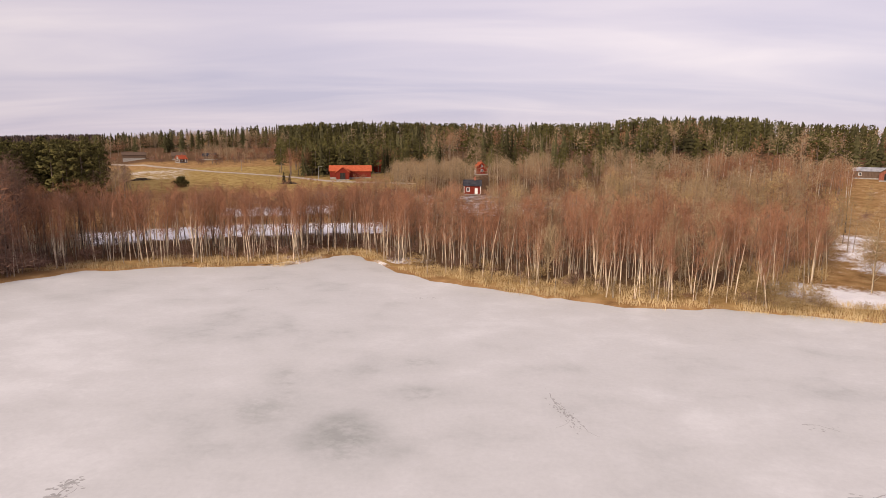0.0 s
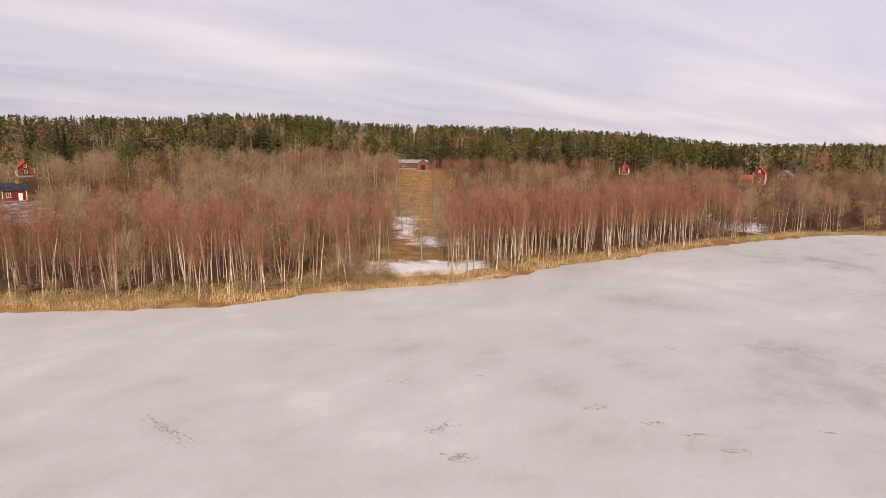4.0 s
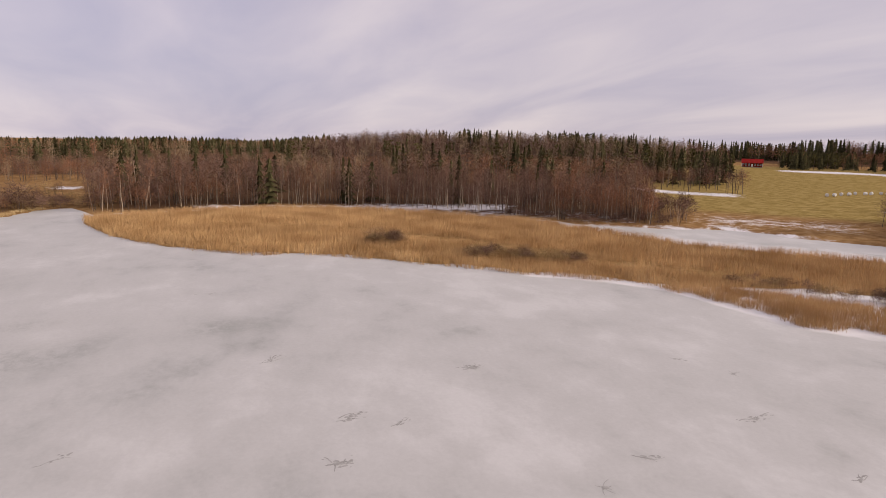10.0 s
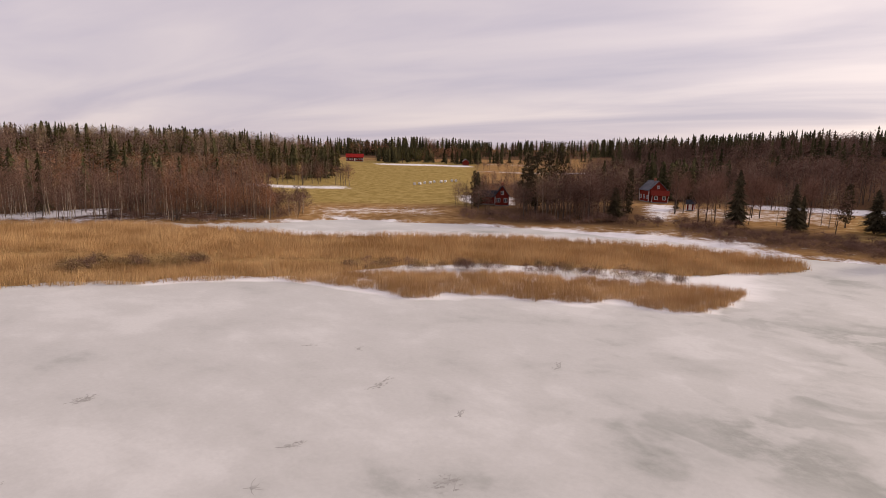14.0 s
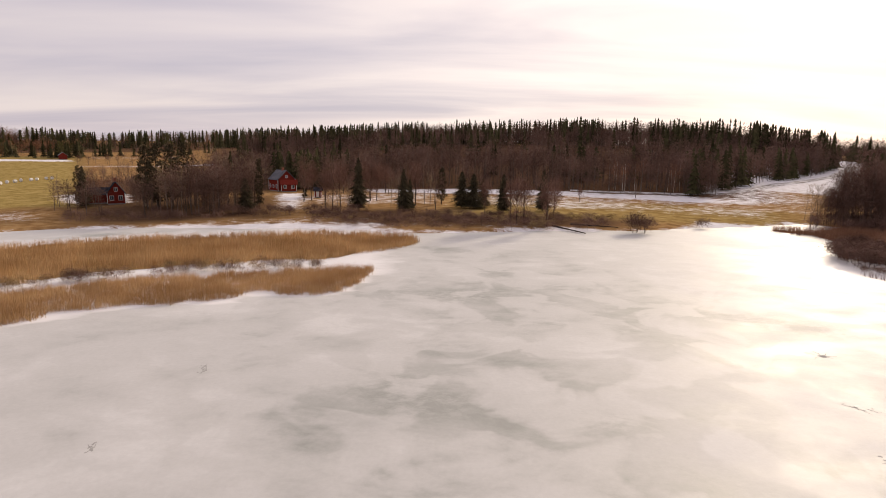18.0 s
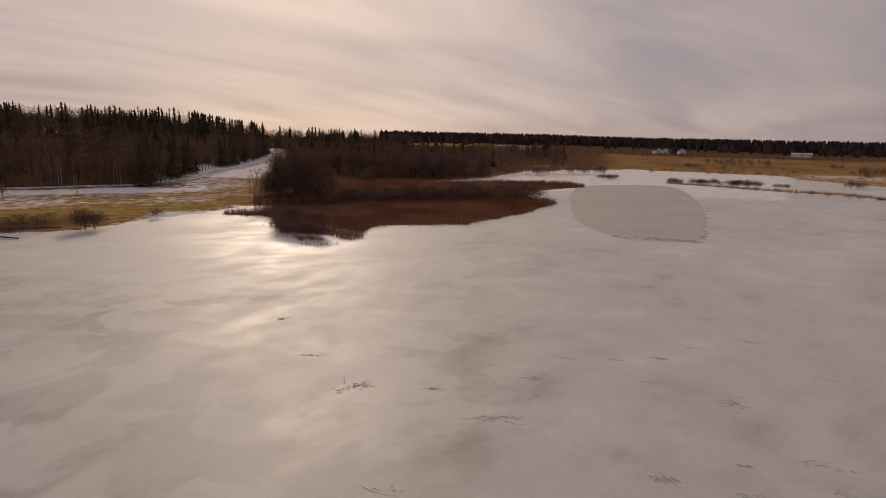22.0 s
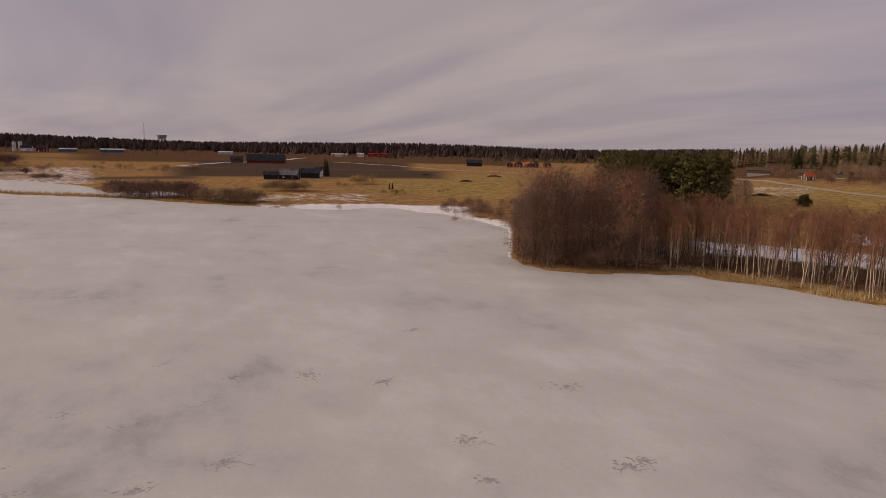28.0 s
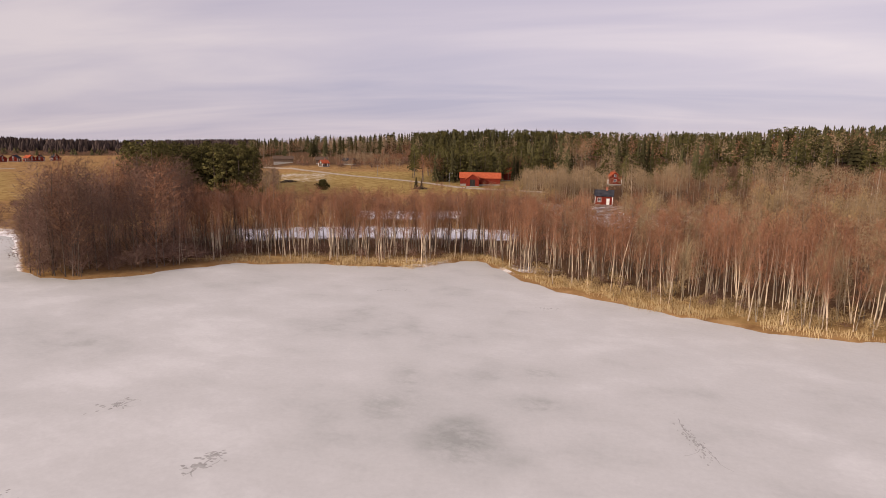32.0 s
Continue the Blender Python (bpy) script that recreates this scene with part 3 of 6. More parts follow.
def bare_tree(rnd, h, spread, clear, limbs, twigs, wide, trunk_r, sides=4, upright=0.75, stems=1, lean=0.05):
    """A leafless tree of height h: slot 0 the trunk, slot 1 limbs and twigs. Returns trunk and crown soups."""
    trunk, crown = Soup(), Soup()
    for s in range(stems):
        a0 = rnd.uniform(0, 6.28)
        lx, ly = math.cos(a0) * lean * (1 if stems == 1 else 3.5), math.sin(a0) * lean * (1 if stems == 1 else 3.5)
        hh = h * rnd.uniform(0.85, 1.0) if s else h
        n = 6
        pts = []
        wx, wy = 0, 0
        for k in range(n + 1):
            z = hh * k / n
            wx, wy = wx + rnd.uniform(-0.055, 0.055) * h / n, wy + rnd.uniform(-0.055, 0.055) * h / n
            pts.append((lx * z + wx, ly * z + wy, z))
        trunk.tube(pts, [trunk_r * (1 - 0.9 * k / n) / (1 if stems == 1 else 1.4) for k in range(n + 1)], sides, 0)

        def at(z):
            k = min(n - 1, int(z / hh * n))
            u = z / hh * n - k
            return [pts[k][i] * (1 - u) + pts[k + 1][i] * u for i in range(3)]

        for b in range(limbs // stems):
            u = clear + (0.97 - clear) * (b + rnd.random()) / (limbs // stems)
            z = hh * u
            p = at(z)
            a = rnd.uniform(0, 6.28)
            reach = spread * (1.05 - 0.75 * max(0, (u - clear) / (1 - clear))) * rnd.uniform(0.6, 1.1)
            rise = reach * upright * rnd.uniform(1.0, 1.9)
            q = (p[0] + math.cos(a) * reach, p[1] + math.sin(a) * reach, min(p[2] + rise, hh * 1.02))
            crown.sliver(p, q, min(trunk_r * 0.5, 0.06), rnd, 1)
            for _ in range(max(1, twigs // limbs)):
                k = rnd.uniform(0.25, 1.0)
                c = [p[i] * (1 - k) + q[i] * k + rnd.uniform(-0.22, 0.22) * spread for i in range(3)]
                aa, ln = a + rnd.uniform(-1.6, 1.6), spread * rnd.uniform(0.25, 0.55)
                e = (c[0] + math.cos(aa) * ln * 0.6, c[1] + math.sin(aa) * ln * 0.6, c[2] + ln * rnd.uniform(0.1, 1.0) * (0.6 + upright * 0.4))
                crown.sliver(c, e, wide * rnd.uniform(0.6, 1.3), rnd, 1)
    return trunk, crown


def merged(*soups):
    v, f, m, n = [], [], [], 0
    for s in soups:
        a, b, c = s.arrays()
        if len(a) == 0:
            continue
        v.append(a), f.append(b + n), m.append(c)
        n += len(a)
    return np.concatenate(v), np.concatenate(f), np.concatenate(m)


def spruce(rnd, h, wide, tiers, blades):
    """A spruce: slot 0 trunk, slot 1 drooping needle sprays round a core."""
    trunk, s = Soup(), Soup()
    trunk.tube([(0, 0, 0), (0, 0, h * 0.97)], [0.018 * h * 0.6, 0.01], 4, 0)
    z0 = h * 0.1
    for k in range(tiers):
        u = k / tiers
        z = z0 + (h - z0) * u ** 0.92
        reach = wide * (1 - u) ** 0.68 * rnd.uniform(0.62, 1.12) + 0.15
        drop = reach * rnd.uniform(0.25, 0.5)
        a0 = rnd.uniform(0, 6.28)
        nb = max(4, int(blades * (1 - 0.55 * u)))
        for b in range(nb):
            a = a0 + 6.283 * b / nb + rnd.uniform(-0.2, 0.2)
            rr = reach * rnd.uniform(0.5, 1.15)
            wd = 6.283 / nb * rnd.uniform(0.6, 1.0)
            tip = (math.cos(a) * rr, math.sin(a) * rr, z - drop * rnd.uniform(0.6, 1.2))
            inner = reach * 0.12
            up = z + (h - z0) / tiers * 0.9
            s.tri((math.cos(a - wd) * rr * 0.55, math.sin(a - wd) * rr * 0.55, z - drop * 0.35), tip, (math.cos(a) * inner, math.sin(a) * inner, up), 1)
            s.tri(tip, (math.cos(a + wd) * rr * 0.55, math.sin(a + wd) * rr * 0.55, z - drop * 0.35), (math.cos(a) * inner, math.sin(a) * inner, up), 1)
    s.tri((0.12, 0, h * 0.9), (-0.12, 0.05, h * 0.9), (0, 0, h * 1.02), 1)
    return trunk, s


def pine(rnd, h, wide, clumps, per, low=0.34, leaf=1.0):
    """A pine: slot 0 trunk, slot 1 rounded clumps of needle sprays that face outwards."""
    trunk, s = Soup(), Soup()
    trunk.tube([(0, 0, 0), (0.15, 0, h * 0.5), (0, 0.1, h * 0.93)], [0.016 * h * 0.6, 0.012 * h * 0.6, 0.03], 4, 0)
    for k in range(clumps):
        u = low + (0.95 - low) * (k + rnd.random()) / clumps
        a = k * 2.4 + rnd.uniform(-0.6, 0.6)
        reach = wide * (1.0 - max(u - 0.55, 0.3 * (0.55 - u)) * 1.75) * rnd.uniform(0.35, 0.9)
        c = np.array((math.cos(a) * reach, math.sin(a) * reach, h * u))
        size = wide * rnd.uniform(0.26, 0.44) * (1.2 - 0.4 * u)
        for _ in range(per):
            d = np.array([rnd.gauss(0, 1), rnd.gauss(0, 1), rnd.gauss(0.25, 0.8)])
            d /= np.linalg.norm(d)
            e = np.cross(d, (rnd.gauss(0, 1), rnd.gauss(0, 1), rnd.gauss(0, 1)))
            e /= np.linalg.norm(e) + 1e-6
            g = np.cross(d, e)
            o = c + d * size * rnd.uniform(0.7, 1.05) * np.array((1, 1, 0.7))
            q = size * leaf * rnd.uniform(0.32, 0.55)
            s.tri(o + e * q, o - e * q * 0.6 + g * q * 0.8, o - e * q * 0.5 - g * q * 0.9 + d * q * 0.3, 1)
    return trunk, s


def massed(rnd, h, spread, clear, sprays, wide, trunk_r, long_=0.4, limbs=5):
    """A leafless tree as it reads from far off: a trunk, some limbs and a rounded haze of short twigs."""
    trunk, crown = Soup(), Soup()
    dx, dy = rnd.uniform(-0.04, 0.04) * h, rnd.uniform(-0.04, 0.04) * h
    trunk.tube([(0, 0, 0), (dx, dy, h * 0.88)], [trunk_r, trunk_r * 0.25], 3, 0)
    zc, zr = h * (clear + 1) / 2, h * (1 - clear) / 2
    lumps = [(rnd.uniform(-0.35, 0.35) * spread, rnd.uniform(-0.35, 0.35) * spread, zc + rnd.uniform(-0.32, 0.42) * zr, rnd.uniform(0.5, 0.68)) for _ in range(5)]
    for k in range(limbs):
        a, u = rnd.uniform(0, 6.28), rnd.uniform(clear, 0.7)
        p = (dx * u, dy * u, h * u)
        ln = spread * rnd.uniform(0.5, 0.9)
        crown.sliver(p, (p[0] + math.cos(a) * ln * 0.7, p[1] + math.sin(a) * ln * 0.7, min(h * 0.97, p[2] + ln * rnd.uniform(0.7, 1.3))), trunk_r * 0.8, rnd, 1)
    for k in range(sprays):
        lx, ly, lz, ls = lumps[k % 5]
        while True:
            q = [rnd.uniform(-1, 1) for _ in range(3)]
            if q[0] ** 2 + q[1] ** 2 + q[2] ** 2 < 1:
                break
        pz = max(h * clear * 0.9, lz + q[2] * zr * ls)
        slim = 1.15 - 0.65 * max(0.0, pz / h - 0.25)
        p = (dx * 0.6 + (lx + q[0] * spread * ls) * slim, dy * 0.6 + (ly + q[1] * spread * ls) * slim, pz)
        ln = spread * long_ * rnd.uniform(0.6, 1.3)
        d = (q[0] * 0.8 + rnd.uniform(-0.7, 0.7), q[1] * 0.8 + rnd.uniform(-0.7, 0.7), rnd.uniform(-0.15, 1.0))
        n = math.sqrt(d[0] ** 2 + d[1] ** 2 + d[2] ** 2)
        e = tuple(p[i] + d[i] / n * ln for i in range(3))
        crown.sliver(p, e, wide * rnd.uniform(0.7, 1.4), rnd, 1)
    return trunk, crown


def cone_tree(rnd, h, wide):
    """A conifer on the horizon."""
    s, t = Soup(), Soup()
    for k in range(3):
        z, w_ = h * (0.05 + 0.3 * k), wide * (1 - 0.28 * k)
        a0 = rnd.uniform(0, 6)
        for b in range(4):
            a, c = a0 + 1.571 * b, a0 + 1.571 * (b + 1)
            s.tri((math.cos(a) * w_, math.sin(a) * w_, z), (math.cos(c) * w_ * 0.8, math.sin(c) * w_ * 0.8, z + h * 0.03), (0, 0, min(h, z + h * 0.48)), 1)
    t.tube([(0, 0, 0), (0, 0, h * 0.3)], [0.2, 0.15], 3, 0)
    return t, s


def far_crown(rnd, h, wide):
    """A tree of a far wooded ridge: an uneven tapering crown of ragged tiers."""
    t, s = Soup(), Soup()
    t.tube([(0, 0, 0), (0, 0, h * 0.4)], [0.2, 0.15], 3, 0)
    rings = []
    for u, w_ in ((0.02, 0.8), (0.3, 1.0), (0.6, 0.66), (0.85, 0.3)):
        rings.append([(math.cos(1.047 * k) * wide * w_ * rnd.uniform(0.65, 1.2), math.sin(1.047 * k) * wide * w_ * rnd.uniform(0.65, 1.2), h * (u + rnd.uniform(-0.06, 0.06))) for k in range(6)])
    for a, b in zip(rings, rings[1:]):
        for k in range(6):
            m = (k + 1) % 6
            s.tri(a[k], a[m], b[m], 1)
            s.tri(a[k], b[m], b[k], 1)
    for k in range(6):
        s.tri(rings[-1][k], rings[-1][(k + 1) % 6], (0, 0, h * rnd.uniform(0.97, 1.03)), 1)
    return t, s


R = random.Random(5)
T_BIRCH = [merged(*bare_tree(R, 12, 1.6, 0.34, 16, 240, 0.042, 0.1, 3, 0.95, lean=R.choice((0.02, 0.05, 0.09, 0.13)))) for _ in range(8)]
T_BARE = [merged(*bare_tree(R, 12, 2.4, 0.26, 16, 210, 0.064, 0.09, 3, 0.75, lean=R.choice((0.03, 0.06, 0.1)))) for _ in range(7)]
T_DENSE = [merged(*massed(R, 12, 2.8, 0.0, 500, 0.058, 0.08, 0.28, 16)) for _ in range(5)]
T_FINE = [merged(*massed(R, 12, 2.8, 0.0, 840, 0.036, 0.08, 0.24, 22)) for _ in range(5)]
T_BUSH = [merged(*massed(R, 3.0, 1.7, 0.0, 220, 0.05, 0.025, 0.3, 8)) for _ in range(6)]
F_BIRCH = [merged(*massed(R, 12, 2.2, 0.3, 90, 0.13, 0.08, 0.4, 4)) for _ in range(6)]
G_BARE = [merged(*massed(R, 12, 2.7, 0.1, 230, 0.08, 0.11, 0.3, 7)) for _ in range(6)]
F_BARE = [merged(*massed(R, 12, 2.7, 0.08, 120, 0.15, 0.09, 0.28, 4)) for _ in range(6)]
F_BROAD = [merged(*massed(R, 12, 4.2, 0.0, 62, 0.46, 0.18, 0.32, 5)) for _ in range(4)]
F_FAR = [merged(*far_crown(R, 12, 1.9)) for _ in range(8)]
T_SPRUCE = [merged(*spruce(R, 18, 3.5, 9, 7)) for _ in range(6)]
T_PINE = [merged(*pine(R, 18, 3.0, 19, 12, 0.28)) for _ in range(6)]
T_FINEPINE = [merged(*pine(R, 18, 3.1, 30, 30, 0.22, 0.62)) for _ in range(5)]
T_CONE = [merged(*cone_tree(R, 18, 4.4)) for _ in range(6)]
KINDS = {
    "birch": (T_BIRCH, 12, M_BARK_N, M_TWIG_S), "bare": (T_BARE, 12, M_TRUNK, M_GREYTWIG), "alder": (T_BARE, 12, M_TRUNK, M_DARKTWIG), "red": (T_BARE, 12, M_TRUNK, M_TWIG_S), "dense": (T_DENSE, 12, M_TRUNK, M_DARKTWIG),
    "pale": (T_BARE, 12, M_BARK_N, M_DARKTWIG), "fine": (T_FINE, 12, M_TRUNK, M_DARKTWIG), "finered": (T_FINE, 12, M_TRUNK, M_TWIG_S), "densered": (T_DENSE, 12, M_TRUNK, M_TWIG_S), "spruce": (T_SPRUCE, 18, M_TRUNK, M_SPRUCE), "pine": (T_PINE, 18, M_TRUNK, M_PINE), "finepine": (T_FINEPINE, 18, M_TRUNK, M_PINE), "bush": (T_BUSH, 3, M_TRUNK, M_DARKTWIG), "olive": (T_BUSH, 3, M_TRUNK, M_SHRUB),
    "fbirch": (F_BIRCH, 12, M_BARK_S, M_TWIG_S), "fbare": (F_BARE, 12, M_GREYBARK, M_GREYTWIG), "falder": (F_BARE, 12, M_TRUNK, M_DARKTWIG), "fred": (F_BARE, 12, M_TRUNK, M_TWIG_S), "gbare": (G_BARE, 12, M_GREYBARK, M_GREYTWIG), "gred": (G_BARE, 12, M_TRUNK, M_TWIG_S), "golive": (G_BARE, 12, M_TRUNK, M_SHRUB), "galder": (G_BARE, 12, M_TRUNK, M_DARKTWIG), "fbroad": (F_BROAD, 12, M_TRUNK, M_DARKTWIG), "cone": (T_CONE, 18, M_TRUNK, M_SPRUCE), "farwood": (F_FAR, 12, M_FARWOOD, M_FARWOOD),
}


# bearing and rise (in thousandths of the distance) over the eye's level of the wooded skyline as the camera sees it
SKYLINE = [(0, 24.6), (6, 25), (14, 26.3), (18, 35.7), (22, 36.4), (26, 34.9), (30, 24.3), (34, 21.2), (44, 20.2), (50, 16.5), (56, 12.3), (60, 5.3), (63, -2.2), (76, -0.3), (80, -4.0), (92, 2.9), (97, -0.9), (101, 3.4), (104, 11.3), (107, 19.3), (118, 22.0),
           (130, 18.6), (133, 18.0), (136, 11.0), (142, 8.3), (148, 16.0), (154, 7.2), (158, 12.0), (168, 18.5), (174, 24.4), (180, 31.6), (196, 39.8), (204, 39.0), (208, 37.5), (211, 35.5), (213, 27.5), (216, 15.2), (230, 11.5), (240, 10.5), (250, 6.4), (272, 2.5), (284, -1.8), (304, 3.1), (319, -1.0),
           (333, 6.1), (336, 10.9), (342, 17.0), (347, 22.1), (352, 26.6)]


def skyline_fit_z(az, r):
    """Height that brings a treetop up to the skyline seen by the camera at that bearing and distance."""
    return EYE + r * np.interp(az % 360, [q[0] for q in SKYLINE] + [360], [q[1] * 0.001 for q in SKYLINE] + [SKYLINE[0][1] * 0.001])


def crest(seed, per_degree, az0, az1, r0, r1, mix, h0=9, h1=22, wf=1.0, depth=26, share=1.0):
    """Close-set trees along the top of a wooded rise, their heights fitted to the skyline the camera sees."""
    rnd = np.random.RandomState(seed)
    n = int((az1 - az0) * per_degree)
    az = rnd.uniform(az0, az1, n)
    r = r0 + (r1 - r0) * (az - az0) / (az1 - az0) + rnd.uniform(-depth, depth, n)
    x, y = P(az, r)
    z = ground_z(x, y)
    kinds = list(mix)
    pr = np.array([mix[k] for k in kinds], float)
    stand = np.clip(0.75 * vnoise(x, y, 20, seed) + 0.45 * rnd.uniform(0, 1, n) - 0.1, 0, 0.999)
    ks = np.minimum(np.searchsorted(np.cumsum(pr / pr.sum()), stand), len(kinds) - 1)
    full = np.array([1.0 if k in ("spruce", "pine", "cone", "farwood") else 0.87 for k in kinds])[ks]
    top = skyline_fit_z(az, r) - z + 0.6 + 1.6 * (vnoise(x, y, 15, seed + 1) - 0.5)
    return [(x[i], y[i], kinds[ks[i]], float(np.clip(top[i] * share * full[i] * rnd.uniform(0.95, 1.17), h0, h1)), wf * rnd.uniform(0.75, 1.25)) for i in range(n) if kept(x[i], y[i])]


def grown(name, spots, label, category="trees", thick=1.0):
    """One joined object of trees. spots: rows of x, y, kind, height, width factor."""
    vs, fs, ms, ts, mats, n = [], [], [], [], [], 0
    rnd = random.Random(len(spots) + 11)
    xy = np.array([(s[0], s[1]) for s in spots])
    zz = ground_z(xy[:, 0], xy[:, 1])
    for (x, y, kind, h, wf), z in zip(spots, zz):
        temps, h0, mt, mc = KINDS[kind]
        # far trees are cut down to fit the skyline in the camera's view
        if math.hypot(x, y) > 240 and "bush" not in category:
            h = max(min(h, 3.0), min(h, (skyline_fit_z(math.degrees(math.atan2(x, y)), math.hypot(x, y)) - max(z, 0)) * (0.92 + 0.24 * rnd.random())))
        v, f, m = temps[rnd.randrange(len(temps))]
        slots = []
        for q in (mt, mc):
            if q not in mats:
                mats.append(q)
            slots.append(mats.index(q))
        a, k = rnd.uniform(0, 6.28), h / h0
        c, s_ = math.cos(a) * k * wf, math.sin(a) * k * wf
        vs.append(np.stack([v[:, 0] * c - v[:, 1] * s_ + x, v[:, 0] * s_ + v[:, 1] * c + y, v[:, 2] * k + max(z, 0) - 0.08], 1))
        fs.append(f + n)
        ms.append(np.array(slots)[m])
        ts.append(np.full(len(v), rnd.random()))
        n += len(v)
    me = fast_mesh(name, np.concatenate(vs), np.concatenate(fs), np.concatenate(ms), mats, np.concatenate(ts))
    return tagged(new(name, me), label, category, kind="stuff")


# yards and views kept clear of trees: bearings and distances
CLEAR = [(2.9, 4.2, 214, 305), (132.3, 140.8, 200, 264), (30.5, 42.5, 86, 97), (1.9, 4.3, 118, 172), (33.6, 36.6, 290, 342), (33.9, 36.3, 130, 300), (78, 84, 205, 300), (1.6, 4.4, 172, 214), (348.8, 355.4, 225, 300), (53.4, 55.6, 270, 334), (63.8, 66.6, 262, 320), (66.6, 68, 280, 334), (167.3, 169.8, 185, 246), (153.9, 155.9, 174, 208), (331, 340, 270, 400), (335.5, 338, 400, 450), (332, 334.5, 400, 466)]


def kept(x, y):
    az, r = math.degrees(math.atan2(x, y)) % 360, math.hypot(x, y)
    return not any(a <= az <= b and c < r < d for a, b, c, d in CLEAR)


def scatter(seed, n, az0, az1, r0, r1, mix, h0, h1, wf=1.0, land=1.0):
    """Spots in a stretch between two bearings and two distances, on land; kinds keep together in stands."""
    rnd = np.random.RandomState(seed)
    az = rnd.uniform(az0, az1, n * 2)
    r = np.sqrt(rnd.uniform(r0 * r0, r1 * r1, n * 2))
    x, y = P(az, r)
    ok = np.where(off_shore(x, y) > land)[0][:n]
    kinds = list(mix)
    pr = np.cumsum([mix[k] for k in kinds]) / sum(mix.values())
    stand = 1.1 * vnoise(x[ok], y[ok], 42, 31) + 0.5 * vnoise(x[ok], y[ok], 15, 32) + 0.55 * rnd.uniform(0, 1, len(ok))
    rank = np.empty(len(ok))
    rank[np.argsort(stand)] = (np.arange(len(ok)) + 0.5) / max(1, len(ok))
    ks = np.minimum(np.searchsorted(pr, rank), len(kinds) - 1)
    hs = h0 + (h1 - h0) * np.clip(0.55 * rnd.uniform(0, 1, len(ok)) + 0.75 * vnoise(x[ok], y[ok], 24, 33) - 0.15, 0, 1.1)
    return [(x[i], y[i], kinds[k], h, wf * rnd.uniform(0.75, 1.3)) for i, k, h in zip(ok, ks, hs) if kept(x[i], y[i])]

# ---- birches along the shore, each a tree of its own ----
def birch_models(n, seed):
    rnd = random.Random(seed)
    out = []
    for k in range(n):
        stems = 1 if k % 4 else 2
        t, c = bare_tree(rnd, 12, 1.65, 0.36, 18, 360, 0.036, 0.105, 5, 0.95, stems=stems, lean=rnd.choice((0.02, 0.04, 0.07, 0.11, 0.16)) / (1 if stems == 1 else 3))
        tv, tf, tm = t.arrays()
        cv, cf, cm = c.arrays()
        out.append((fast_mesh("trunk", tv, tf, None, [M_BARK], smooth=True), fast_mesh("crown", cv, cf, None, [M_TWIG])))
    return out


def stand_alone(name, models, x, y, h, h0, rnd, label, category, group, wide=1.0):
    me_t, me_c = models[rnd.randrange(len(models))]
    e = new(name)
    e.empty_display_size = 0.5
    a, b = new("trunk", me_t), new("crown", me_c)
    a.parent = b.parent = e
    k = h / h0
    e.matrix_world = Matrix.LocRotScale((x, y, max(gz(x, y), 0) - 0.06), Euler((0, 0, rnd.uniform(0, 6.28))), (k * wide, k * wide, k))
    return tagged(e, label, category, group)


BIRCHES = birch_models(14, 21)
rb = random.Random(31)
for az0, az1, depth, n, h0, h1 in ((324, 356, 13, 120, 8.5, 12.3), (356, 392, 14, 115, 6.5, 12.0), (399, 421, 13, 100, 8.5, 12.0)):
    for k in range(n):
        if k % 4 == 0:
            mid = az0 + (az1 - az0) * (k + rb.random() * 4) / n
        az = min(az1, max(az0, mid + rb.gauss(0, 0.75)))
        sh = np.interp(az, [s[0] for s in SHORE_NORTH], [s[1] for s in SHORE_NORTH])
        x, y = P(az, sh + 2.0 + depth * rb.random() ** 1.3)
        stand_alone("birch", BIRCHES, float(x), float(y), rb.uniform(h0, h1), 12, rb, "slender bare birch with white bark and reddish twigs", "birch", "birches along the shore")

# ---- woods and thickets ----
N = SHORE_NORTH


def behind(seed, n, az0, az1, d0, d1, mix, h0, h1, wf=1.0):
    """Spots from d0 to d1 metres behind the north shore."""
    rnd = np.random.RandomState(seed)
    az = rnd.uniform(az0, az1, n)
    sh = np.interp(az, [s[0] for s in N], [s[1] for s in N])
    x, y = P(az, sh + rnd.uniform(d0, d1, n))
    kinds = list(mix)
    pr = np.array([mix[k] for k in kinds], float)
    ks = rnd.choice(len(kinds), n, p=pr / pr.sum())
    return [(x[i], y[i], kinds[ks[i]], rnd.uniform(h0, h1), wf * rnd.uniform(0.85, 1.2)) for i in range(n) if kept(x[i], y[i])]


def row_of(seed, n, a0, r0, a1, r1, width, kinds, h0, h1, wf=1.2):
    rnd = np.random.RandomState(seed)
    out = []
    for k in range(n):
        u = rnd.rand()
        x, y = P(a0 + (a1 - a0) * u, r0 + (r1 - r0) * u + rnd.uniform(-width, width))
        out.append((float(x), float(y), kinds[rnd.randint(len(kinds))], rnd.uniform(h0, h1), wf * rnd.uniform(0.8, 1.3)))
    return out


